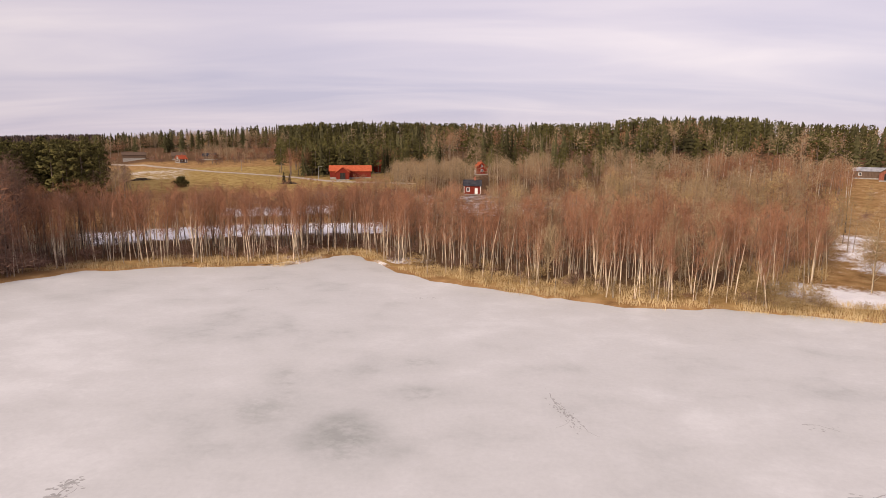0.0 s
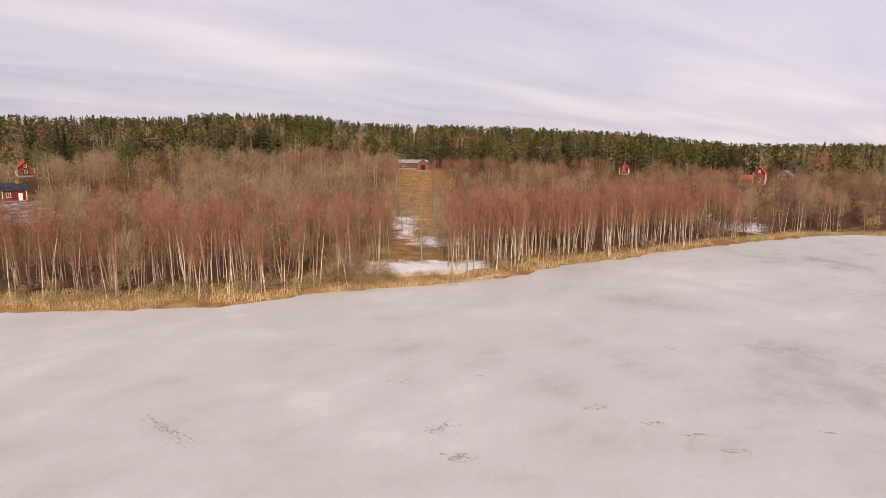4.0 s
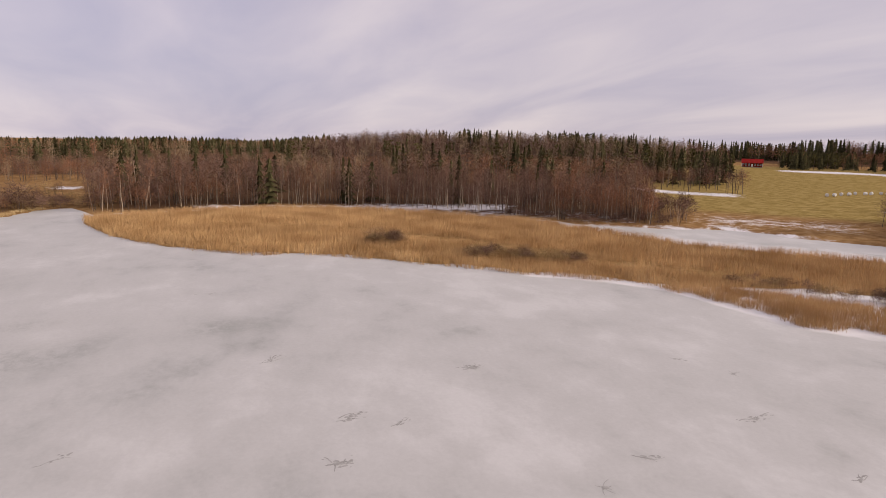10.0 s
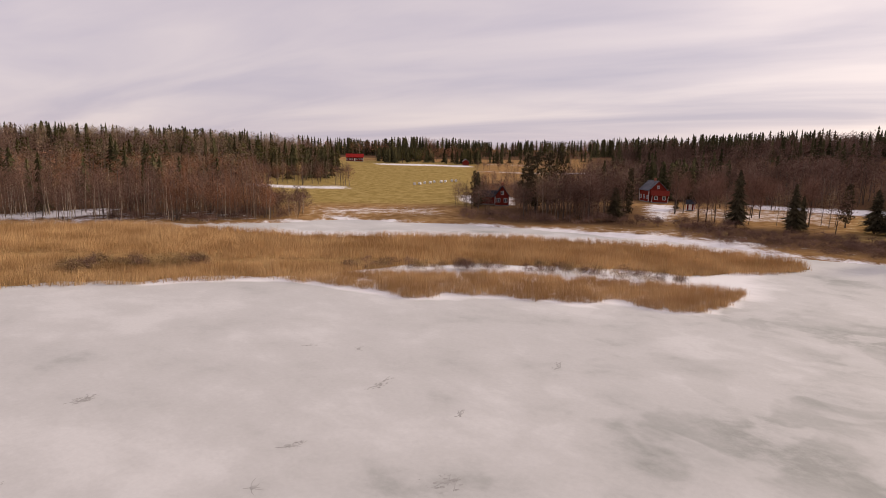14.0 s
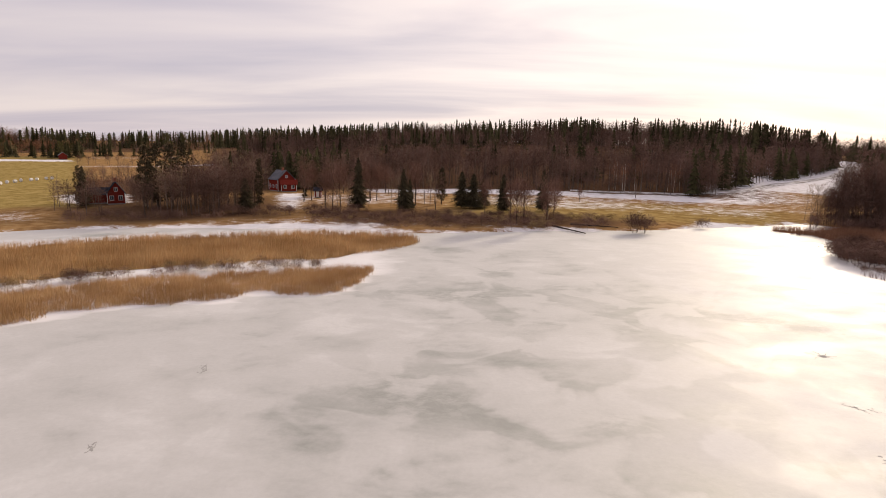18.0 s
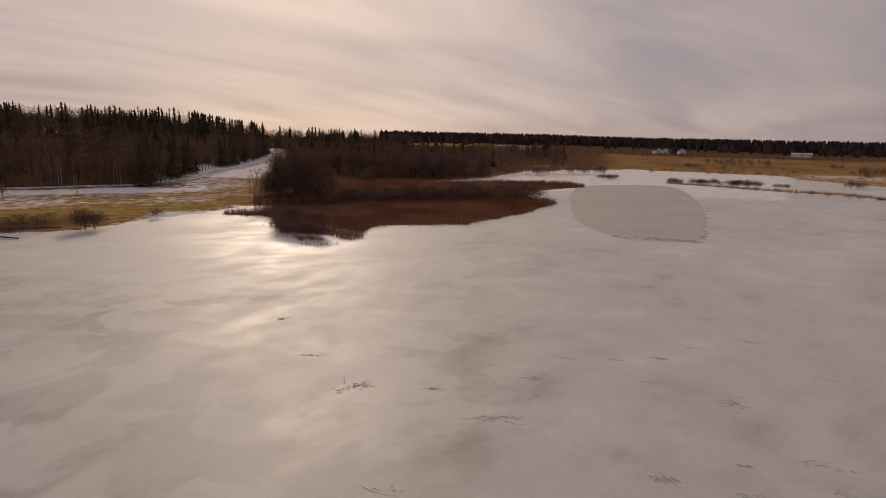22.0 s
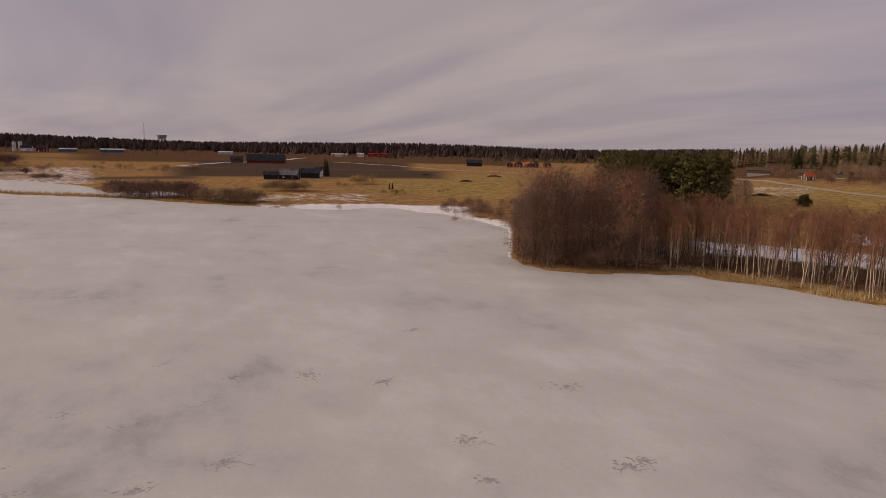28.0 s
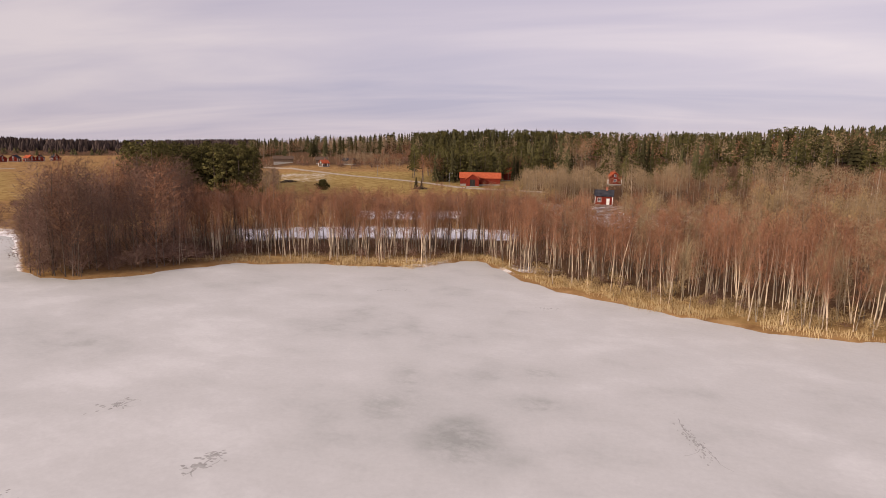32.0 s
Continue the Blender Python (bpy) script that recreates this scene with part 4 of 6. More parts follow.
grown("alder_grove", behind(1, 92, 314.6, 325, 2, 36, {"fine": 4, "finered": 1}, 12.5, 18, 1.1) + behind(110, 26, 313.0, 315.2, 1, 30, {"fine": 1}, 8, 13, 1.1) + behind(111, 40, 313.2, 326, 1, 12, {"bush": 1}, 2, 4.5, 1.5) + scatter(2, 60, 306, 313, 150, 200, {"bush": 1}, 2, 4),
      "dense grove of bare alders with dark grey-brown crowns on the cape", "alder grove")
grown("birch_grove_west", behind(3, 320, 324, 357, 5, 22, {"birch": 3, "red": 2}, 8, 11.8, 1.1) + behind(4, 170, 325, 357, 50, 95, {"red": 2, "birch": 1, "bush": 4}, 3, 6.5) + behind(112, 70, 324, 357, 3, 16, {"bush": 1}, 1.2, 3, 1.4),
      "belt of bare birches with a red-brown haze of twigs", "birch grove")
grown("birch_grove_north", behind(5, 280, 356, 393, 7, 30, {"birch": 4, "red": 3, "bare": 1}, 6.5, 11, 1.1) + behind(51, 190, 356, 393, 28, 60, {"gred": 5, "gbare": 1}, 6.5, 10.5, 1.2) + behind(6, 300, 352, 394, 55, 110, {"gred": 3, "gbare": 2, "golive": 2}, 6, 9.5, 1.4) + scatter(61, 150, 15, 31, 160, 215, {"gbare": 5, "golive": 2, "gred": 1}, 8, 13, 1.25) + scatter(65, 120, 356, 375, 140, 205, {"gred": 3, "gbare": 2, "golive": 1}, 5, 9, 1.4),
      "thick grove of bare birches and aspens with red-brown crowns", "birch grove")
grown("birch_grove_east", behind(7, 240, 398, 424, 7, 25, {"birch": 3, "red": 2}, 8, 12, 1.1) + behind(71, 110, 398, 424, 24, 46, {"gred": 1}, 8, 11.5, 1.2) + behind(8, 260, 394, 424, 45, 140, {"gred": 3, "gbare": 2, "golive": 1}, 5.5, 10, 1.45),
      "grove of close-set bare birches behind the shore", "birch grove")
grown("willow_thicket", behind(9, 190, 420, 441, 2, 40, {"dense": 2, "densered": 1, "bare": 2, "olive": 1, "bush": 2}, 3.5, 8.5, 1.15) + behind(91, 50, 423, 434, 3, 16, {"birch": 1}, 6.5, 10) + behind(10, 330, 420, 445, 35, 150, {"gbare": 2, "gred": 3, "galder": 2}, 6, 11, 1.4) + scatter(101, 40, 78.5, 90, 188, 235, {"dense": 2, "bush": 3}, 3, 7, 1.2) + row_of(102, 60, 76.5, 199, 86.5, 203, 7, ["bush", "olive", "bush"], 2.0, 4.6, 1.4) + row_of(103, 26, 78, 235, 86, 240, 10, ["olive", "galder"], 2.0, 4.6, 1.4),
      "tangle of grey willows and alders at the lake's narrow end", "willow thicket")
grown("shore_shrubs", behind(12, 130, 357, 394, 1.5, 10, {"olive": 3, "bush": 1}, 0.8, 2.4, 1.3) + scatter(121, 45, 27, 33, 82, 100, {"olive": 1}, 2, 4.2, 1.3) + scatter(122, 14, 36, 42, 86, 96, {"olive": 1}, 1.2, 2.6, 1.4) + behind(13, 80, 393, 436, 1.5, 10, {"olive": 3, "bush": 1}, 0.8, 2.4, 1.3),
      "low olive-brown willow shrubs along the bank", "shrubs")

grown("farm_brush", scatter(234, 150, 334, 346, 392, 450, {"gbare": 2, "gred": 2, "bush": 3}, 2, 5.5, 1.4) + scatter(235, 14, 352.2, 354.6, 256, 268, {"gbare": 1}, 4, 6.5, 1.3) + scatter(236, 9, 344.5, 348.5, 250, 262, {"gred": 1}, 4, 7, 1.0) + row_of(237, 26, 35.0, 165, 35.2, 290, 1, ["olive", "bush"], 1.2, 2.6, 1.4) + scatter(238, 24, 32.8, 38.2, 155, 200, {"gbare": 1}, 3, 6, 1.3),
      "brown brushwood and saplings round the farmsteads", "bushes")
grown("pine_stand_west", scatter(20, 150, 320.5, 331, 200, 290, {"finepine": 1}, 13, 19.5, 1.15) + scatter(21, 26, 328.5, 333, 190, 235, {"gbare": 2, "galder": 1}, 9, 13, 1.3),
      "stand of dark green pines behind the birches", "pine stand")
grown("forest_behind_farm", crest(221, 14, 330, 350, 640, 510, {"fbare": 2, "fred": 1, "falder": 1}, 5, 15, 1.5, 26, 0.7) + crest(220, 20, 330, 350, 650, 520, {"fbare": 4, "spruce": 3, "pine": 1}, 8, 22) + scatter(22, 200, 329, 349, 520, 720, {"spruce": 3, "pine": 1, "fbare": 4, "fred": 1}, 12, 19, 1.5) + scatter(23, 200, 338, 349, 400, 520, {"gbare": 3, "gred": 2}, 6, 11, 1.3) + scatter(233, 90, 331, 338, 440, 520, {"fbare": 2, "fred": 2}, 3, 6, 1.3),
      "mixed spruce and birch forest behind the farm fields", "forest")
grown("spruce_wood_north", crest(240, 24, 345, 361, 480, 465, {"fbare": 1, "spruce": 3, "pine": 4}, 9, 23) + scatter(241, 110, 346, 357, 303, 330, {"pine": 4, "spruce": 2, "gred": 1}, 12, 17, 1.1) + scatter(24, 240, 345, 361, 325, 500, {"pine": 4, "spruce": 4, "fbare": 2}, 12, 20, 1.25) + scatter(25, 170, 354, 363, 215, 300, {"gbare": 1}, 8, 14.5, 1.2),
      "dark spruce wood behind the red barn with pale aspens before it", "forest")
grown("mixed_forest_north", scatter(26, 430, 359, 400, 330, 490, {"spruce": 2, "pine": 4, "fbare": 4, "fred": 2}, 14, 22.5, 1.25) + crest(270, 20, 356, 400, 465, 455, {"fbare": 2, "fred": 1, "spruce": 3, "pine": 3}, 9, 23) + scatter(27, 400, 362, 395, 215, 335, {"pine": 1, "gbare": 6, "gred": 2, "fbirch": 1}, 8, 15, 1.3),
      "mixed forest of pines, spruces and bare aspens on a low rise", "forest")
grown("pine_forest_northeast", scatter(28, 430, 396, 434, 320, 480, {"pine": 5, "spruce": 2, "fbare": 2, "fred": 2}, 14, 22, 1.25) + crest(290, 19, 396, 434, 450, 450, {"fred": 2, "pine": 3, "spruce": 4}, 7, 23) + scatter(29, 360, 397, 434, 235, 330, {"gred": 3, "gbare": 2}, 6, 11, 1.45),
      "pine forest with a fringe of reddish bare birches", "forest")
grown("far_forest_east", scatter(30, 300, 430, 462, 430, 760, {"spruce": 4, "fred": 2, "fbare": 3}, 10, 17, 1.5) + scatter(31, 420, 430, 462, 270, 430, {"fred": 3, "fbare": 3, "falder": 2}, 6, 11, 1.5) + crest(320, 18, 430, 464, 820, 820, {"fbare": 2, "fred": 1, "cone": 3}, 8, 22, 1.1, 40) + scatter(32, 200, 426, 466, 760, 1300, {"cone": 3, "fbare": 1}, 13, 19, 1.5),
      "far birch and spruce woods beyond the lake's end", "forest")
grown("birch_wood_east", scatter(33, 430, 84, 133.5, 162, 205, {"pale": 4, "galder": 2, "birch": 2, "alder": 2, "gred": 1}, 8, 14, 1.15) + scatter(330, 330, 84, 132, 200, 280, {"falder": 5, "fbare": 2, "fred": 2}, 10, 15, 1.35) + scatter(34, 22, 86, 132, 190, 240, {"spruce": 1}, 12, 17, 1.2) + scatter(331, 130, 84, 136, 158, 176, {"bush": 1}, 1.2, 3.2, 1.5) + scatter(334, 330, 84, 134, 163, 205, {"galder": 3, "gred": 2}, 4, 9.5, 1.3) + scatter(332, 45, 133, 136.5, 166, 198, {"bush": 2, "alder": 2, "pale": 1}, 3, 8, 1.3) + scatter(333, 90, 131, 140.6, 266, 330, {"galder": 3, "gred": 1}, 7, 12, 1.4),
      "tall bare birch and alder wood behind the reed bed", "forest")
grown("hill_forest_east", scatter(35, 620, 100, 139.5, 275, 480, {"spruce": 2, "pine": 1, "fbare": 2, "falder": 8}, 12, 17.5, 1.3) + crest(351, 14, 102, 137, 475, 475, {"falder": 2, "fbare": 1}, 6, 16, 1.5, 14, 0.72) + crest(350, 24, 102, 137, 455, 455, {"falder": 4, "fbare": 3, "spruce": 3}, 8, 22),
      "hill forest of spruces among grey-brown bare trees", "forest")
grown("forest_behind_green_field", crest(362, 8, 136, 170, 780, 790, {"falder": 1}, 6, 16, 1.6, 12, 0.72) + crest(361, 16, 136, 170, 740, 760, {"fred": 2, "falder": 2, "spruce": 4}, 8, 24, 1.1) + scatter(36, 140, 136, 170, 640, 880, {"spruce": 4, "pine": 1, "fred": 2}, 14, 20, 1.5) + scatter(360, 150, 143.2, 152.8, 505, 600, {"spruce": 3, "pine": 1, "fred": 2}, 9, 14, 1.5) + scatter(373, 90, 152.3, 158.2, 212, 300, {"galder": 2, "gred": 1}, 4, 8, 1.5) + scatter(372, 22, 152.3, 158, 230, 620, {"fred": 1, "falder": 2, "gbare": 1}, 4, 9, 1.4) + scatter(37, 45, 157, 163, 480, 640, {"fred": 2, "fbare": 2, "spruce": 1}, 7, 12, 1.4),
      "dark forest edge behind the green field", "forest")
grown("homestead_trees", scatter(38, 115, 156.8, 166.2, 168, 204, {"dense": 5, "galder": 4, "gbare": 1}, 10, 17, 1.1) + row_of(382, 40, 152.5, 318, 163, 326, 6, ["galder", "falder"], 4, 8, 1.2) + row_of(383, 40, 152.5, 430, 163, 440, 8, ["falder", "fred"], 6, 9, 1.3) + row_of(384, 40, 152.5, 535, 163, 545, 8, ["falder", "spruce"], 8, 12, 1.3) + scatter(381, 55, 150.5, 158, 176, 210, {"galder": 3, "dense": 2, "gbare": 1}, 7, 12, 1.2) + scatter(39, 110, 151, 176, 159, 174, {"bush": 1}, 1.5, 3.6, 1.4) + scatter(40, 190, 171, 199, 139, 166, {"bush": 1}, 0.8, 2.8, 1.5) + scatter(401, 130, 162.5, 168, 250, 420, {"falder": 3, "fbare": 1}, 7, 12, 1.4) + scatter(41, 16, 169.5, 190, 190, 235, {"galder": 1}, 9, 13, 1.2) + scatter(402, 90, 174, 194, 145, 158, {"bush": 3, "olive": 1}, 1.0, 2.4, 1.5) + scatter(411, 14, 171, 184, 172, 192, {"gbare": 1, "galder": 2}, 9, 12.5, 1.2),
      "bare garden trees and bushes round the homestead", "garden trees")
TRACK_R, TRACK_AZ = [240, 284, 322, 360, 400, 450, 560], [206.8, 208.8, 210.9, 212.8, 214.5, 215.6, 217]


def clearing_edge(seed, n, mix, h0, h1, near, far):
    """Trees close along the edge of the clearing, so many degrees into the wood."""
    rnd = np.random.RandomState(seed)
    kinds = [k for k, m in mix.items() for _ in range(m)]
    out = []
    for _ in range(n):
        r = rnd.uniform(246, 450)
        x, y = P(np.interp(r, TRACK_R, TRACK_AZ) - rnd.uniform(near, far), r)
        out.append((float(x), float(y), kinds[rnd.randint(len(kinds))], rnd.uniform(h0, h1), 1.35))
    return out


def left_of_track(spots):
    """Only those west of the clearing that the track climbs through."""
    out = []
    for q in spots:
        az, r = math.degrees(math.atan2(q[0], q[1])) % 360, math.hypot(q[0], q[1])
        if az < np.interp(r, TRACK_R, TRACK_AZ):
            out.append(q)
    return out


grown("hill_forest_south", left_of_track(crest(426, 16, 165, 216, 445, 445, {"falder": 1}, 6, 16, 1.5, 26, 0.7) + crest(427, 14, 165, 216.5, 480, 480, {"falder": 2, "spruce": 1}, 6, 16, 1.5, 10, 0.72) + scatter(42, 240, 168, 216, 380, 450, {"spruce": 2, "falder": 7}, 13, 17, 1.25) + crest(425, 24, 165, 216, 450, 450, {"falder": 5, "spruce": 4}, 9, 26, 0.85) + scatter(422, 380, 164, 216, 290, 385, {"spruce": 1, "falder": 9}, 12, 17, 1.3) + scatter(420, 430, 166, 212, 246, 300, {"galder": 9, "spruce": 1}, 12, 17, 1.35) + clearing_edge(428, 150, {"falder": 4, "spruce": 1}, 12, 18, 0.3, 3.6) + clearing_edge(429, 110, {"galder": 1}, 5, 9, 0.1, 1.6) + scatter(4201, 230, 166, 206.5, 244, 262, {"galder": 1}, 5, 9, 1.5) + scatter(424, 160, 200, 217, 270, 470, {"spruce": 1, "falder": 2}, 14.5, 19, 1.2) + scatter(421, 12, 198, 206, 246, 262, {"fbirch": 1}, 11, 14, 1.0)),
      "dark spruce forest covering the long southern hill", "forest")
grown("forest_southwest", scatter(43, 640, 217.6, 243, 370, 640, {"spruce": 1, "falder": 8, "fbroad": 1}, 10, 16, 1.5) + scatter(430, 420, 218.2, 236, 300, 370, {"galder": 1}, 10, 15, 1.4) + crest(431, 20, 213, 229, 620, 680, {"falder": 6, "spruce": 2}, 9, 24, 1.1) + scatter(44, 160, 209, 226, 570, 760, {"spruce": 3, "falder": 3}, 13, 19, 1.5),
      "dark bare woods beyond the reeds", "forest")
grown("islet_grove", scatter(45, 55, 215.2, 221.6, 182, 206, {"dense": 1}, 9, 14, 1.0, land=-20) + scatter(452, 52, 216.2, 220.9, 186, 208, {"dense": 1}, 16.5, 20, 0.85, land=-20) + scatter(451, 60, 214.8, 221.6, 178, 196, {"bush": 1}, 2, 4, 1.6, land=-20) + scatter(453, 8, 213.9, 215.2, 180, 196, {"bare": 1}, 7, 11, 1.0, land=-20), "rounded clump of dense bare alders in the reeds", "grove")

grown("reed_bushes", row_of(50, 13, 107.6, 120, 110.4, 119, 2.0, ["bush", "olive"], 2.2, 3.6, 1.4) + row_of(51, 55, 117, 108, 128, 106, 3, ["bush", "olive"], 1.6, 2.8, 1.4) + row_of(52, 100, 140, 98, 172, 99, 2.5, ["bush", "bush", "olive"], 1.2, 2.4, 1.3),
      "dark willow bushes standing in the reed bed", "bushes")
grown("southwest_bushes", row_of(53, 85, 216.4, 139, 220.6, 132, 11, ["bush"], 2.2, 4.0, 1.4) + row_of(531, 14, 218.2, 121, 220.6, 119, 2, ["bush"], 0.9, 1.6, 1.4) + row_of(532, 9, 200.2, 148, 202.6, 149, 2, ["bush"], 4.0, 5.4, 1.1) + row_of(533, 3, 206.2, 164, 206.6, 164, 1, ["bush"], 2.5, 3.4, 1.1) + row_of(54, 230, 219, 190, 241, 216, 10, ["bush"], 3.0, 5.4, 1.5) + row_of(55, 190, 224, 300, 247, 400, 16, ["galder", "bush"], 4, 7.0, 1.7),
      "belts of dark willow bushes among the southern reeds", "bushes")
grown("west_shore_bushes", row_of(56, 22, 256, 300, 270, 265, 5, ["bush"], 1.2, 2.6, 1.6) + [q for k, (a, r, w_, n, h) in enumerate(((246.9, 345, 0.9, 16, 3.4), (253.7, 500, 0.6, 8, 4.2), (252.7, 324, 0.55, 12, 3.4), (254.9, 321, 0.9, 20, 3.8), (256.1, 326, 0.4, 9, 3.4), (258.2, 316, 1.3, 30, 4.2), (260.9, 318, 0.6, 9, 3.0), (265.9, 342, 0.6, 10, 4.0), (269.6, 378, 0.8, 16, 5.0), (271.3, 378, 0.5, 9, 5.0), (273.0, 337, 1.0, 18, 4.0), (269.9, 480, 1.3, 30, 9.0), (264.6, 540, 0.4, 5, 5.0)) ) for q in row_of(560 + k, n, a - w_, r, a + w_, r, 3, ["bush"], h * 0.65, h, 1.3)] + row_of(57, 110, 277.5, 244, 284, 222, 9, ["bush", "galder"], 4, 6.8, 1.5) + row_of(571, 6, 247.1, 342, 247.3, 342, 1.5, ["olive"], 2, 3, 1.6) + row_of(572, 8, 252.2, 325, 253.2, 321, 2, ["olive"], 2, 3.4, 1.6) + row_of(573, 2, 296.3, 188, 296.4, 188, 0.5, ["olive"], 1.8, 2.2, 1.4) + row_of(574, 3, 307.2, 163, 307.4, 163, 0.5, ["olive"], 1.2, 1.8, 1.4) + row_of(58, 70, 284.5, 214, 289.4, 206, 5, ["bush", "olive", "galder"], 2.5, 5.4, 1.4) + row_of(59, 34, 289.6, 252, 293.4, 247, 6, ["bush", "olive"], 2.5, 5, 1.3)
      + row_of(60, 14, 297.6, 292, 299.6, 290, 4, ["olive"], 3, 5.2, 1.3) + row_of(601, 9, 296.2, 275, 297.2, 272, 2, ["olive"], 1.8, 3, 1.3) + row_of(602, 14, 299.2, 236, 302.4, 238, 3, ["olive"], 1.4, 2.8, 1.3) + row_of(603, 5, 305.6, 250, 306.6, 250, 2, ["olive"], 1.4, 2.6, 1.3) + row_of(61, 60, 250, 470, 285, 420, 50, ["bush"], 2, 4.5, 1.6), "grey-brown willow bushes on the western shore", "bushes")
grown("far_ridge_forest", scatter(62, 2300, 214, 336, 960, 1300, {"farwood": 1}, 10, 14.0, 1.5) + scatter(623, 90, 262, 300, 700, 790, {"falder": 1}, 4, 8, 1.6) + crest(624, 40, 226, 331, 1100, 1180, {"farwood": 1}, 9, 26, 1.4, 60) + scatter(622, 260, 234, 336, 760, 960, {"falder": 1}, 4, 8, 1.6) + scatter(621, 260, 300, 336, 800, 940, {"falder": 2, "cone": 1}, 5, 9, 1.6), "long low wooded ridge on the western horizon", "forest")
grown("tree_belts_on_plain", scatter(63, 70, 262, 300, 660, 900, {"falder": 1}, 5, 10, 1.8) + scatter(64, 60, 298, 322, 680, 900, {"falder": 1}, 5, 9, 1.8) + scatter(65, 100, 240, 262, 600, 900, {"falder": 1}, 6, 10, 1.8) + scatter(66, 90, 266, 271, 420, 470, {"falder": 1}, 5, 8, 1.3) + scatter(67, 70, 255, 260, 520, 580, {"falder": 1}, 5, 8, 1.3),
      "scattered dark tree belts between fields", "tree belts")


# ---- single spruces and pines by the southern bank ----
def conifer_models(fn, n, seed, material, *args):
    rnd = random.Random(seed)
    out = []
    for _ in range(n):
        t_, c_ = fn(rnd, *args)
        tv, tf, _m = t_.arrays()
        cv, cf, _m = c_.arrays()
        out.append((fast_mesh("trunk", tv, tf, None, [M_TRUNK]), fast_mesh("crown", cv, cf, None, [material])))
    return out


SPRUCES = conifer_models(spruce, 6, 41, M_CONIFER, 14, 3.3, 30, 30)
PINES = conifer_models(pine, 4, 42, M_CONIFER, 16, 2.5, 44, 46, 0.12, 0.6)
PINE_BUSHES = conifer_models(pine, 2, 43, M_PINE, 4.5, 3.0, 34, 36, 0.1, 0.6)
rs = random.Random(8)
for az, r, h, wd in ((175.3, 173, 15.0, 0.95), (179.5, 173, 12.0, 1.0), (180.1, 176, 9.0, 0.9), (185.0, 183, 11.0, 1.4), (186.1, 182, 10.5, 1.5), (187.0, 186, 9.0, 1.3), (188.9, 175, 11.0, 1.15), (192.6, 180, 12.0, 1.05), (345.4, 268, 5.0, 1.0), (345.9, 266, 4.2, 1.0), (170.4, 214, 4.5, 1.2), (165.2, 172, 9.5, 1.4), (152.6, 196, 11.5, 1.0), (295.1, 356, 10.5, 0.9), (295.3, 356, 9.5, 0.8), (301.0, 262, 3.0, 0.8), (301.3, 262, 3.2, 0.8)):
    x, y = P(az, r)
    stand_alone("spruce", SPRUCES, float(x), float(y), h, 14, rs, "dark green spruce with drooping boughs on the bank", "spruce", "spruces on the southern bank", wd * 1.15)
x, y = P(336.8, 258)
stand_alone("pine_bush", PINE_BUSHES, float(x), float(y), 4.2, 4.5, rs, "round green pine bush in the dry meadow", "pine bush", "", 1.1)


def broad_models(n, seed, bark, twig):
    rnd = random.Random(seed)
    out = []
    for k in range(n):
        t_, c_ = massed(rnd, 10, 3.0, 0.14, 1300, 0.055, 0.15, 0.24, 34)
        tv, tf, _m = t_.arrays()
        cv, cf, _m = c_.arrays()
        out.append((fast_mesh("trunk", tv, tf, None, [bark], smooth=True), fast_mesh("crown", cv, cf, None, [twig])))
    return out


BROADS = broad_models(5, 61, M_TRUNK, M_BROADTWIG)
PALES = broad_models(5, 62, M_PALEBARK, M_PALETWIG)
rp = random.Random(63)
for k in range(34):
    az = rp.choice((rp.uniform(371, 393), rp.uniform(371, 393), rp.uniform(358, 371), rp.uniform(396, 400), rp.uniform(420, 432)))
    sh = np.interp(az, [q[0] for q in SHORE_NORTH], [q[1] for q in SHORE_NORTH])
    x, y = P(az, sh + rp.uniform(6, 42))
    stand_alone("aspen", PALES, float(x), float(y), rp.uniform(8.5, 11.5), 10, rp, "bare aspen with pale branching limbs among birches", "aspen", "aspens in the shore grove", rp.uniform(0.7, 1.0))

for az, r, h, wd in ((189.6, 152, 12.0, 0.9), (190.2, 150, 13.0, 0.9), (190.9, 151, 12.5, 0.95), (193.0, 148, 13.5, 0.95), (193.6, 163, 13.0, 0.9), (180.6, 186, 15.0, 0.85), (187.2, 170, 11.0, 0.9), (170.3, 199, 15.5, 0.8), (171.0, 203, 14.0, 0.8), (172.3, 176, 13.0, 0.85), (172.9, 173, 15.0, 0.85), (173.6, 182, 14.5, 0.9), (175.6, 197, 15.0, 0.9), (176.4, 199, 14.0, 0.9), (177.0, 200, 14, 0.9), (195.9, 211, 5.5, 0.9), (173.9, 226, 13, 1.0), (177.8, 228, 12, 1.0)):
    x, y = P(az, r)
    stand_alone("bare_tree", BROADS, float(x), float(y), h, 10, rs, "spreading bare deciduous tree on the southern bank", "bare tree", "bare trees on the southern bank", wd)
for az, r, h, wd in ((157.2, 188, 18.0, 1.0), (158.1, 184, 19.0, 1.1), (159.2, 190, 18.5, 1.1), (160.2, 194, 19.0, 0.9), (166.4, 176, 15.0, 0.6), (152.3, 200, 12.0, 0.8), (183.1, 190, 12.0, 0.9)):
    x, y = P(az, r)
    stand_alone("pine", PINES, float(x), float(y), h, 16, rs, "tall pine with a dark ragged crown by the cottage", "pine", "pines at the homestead", wd)


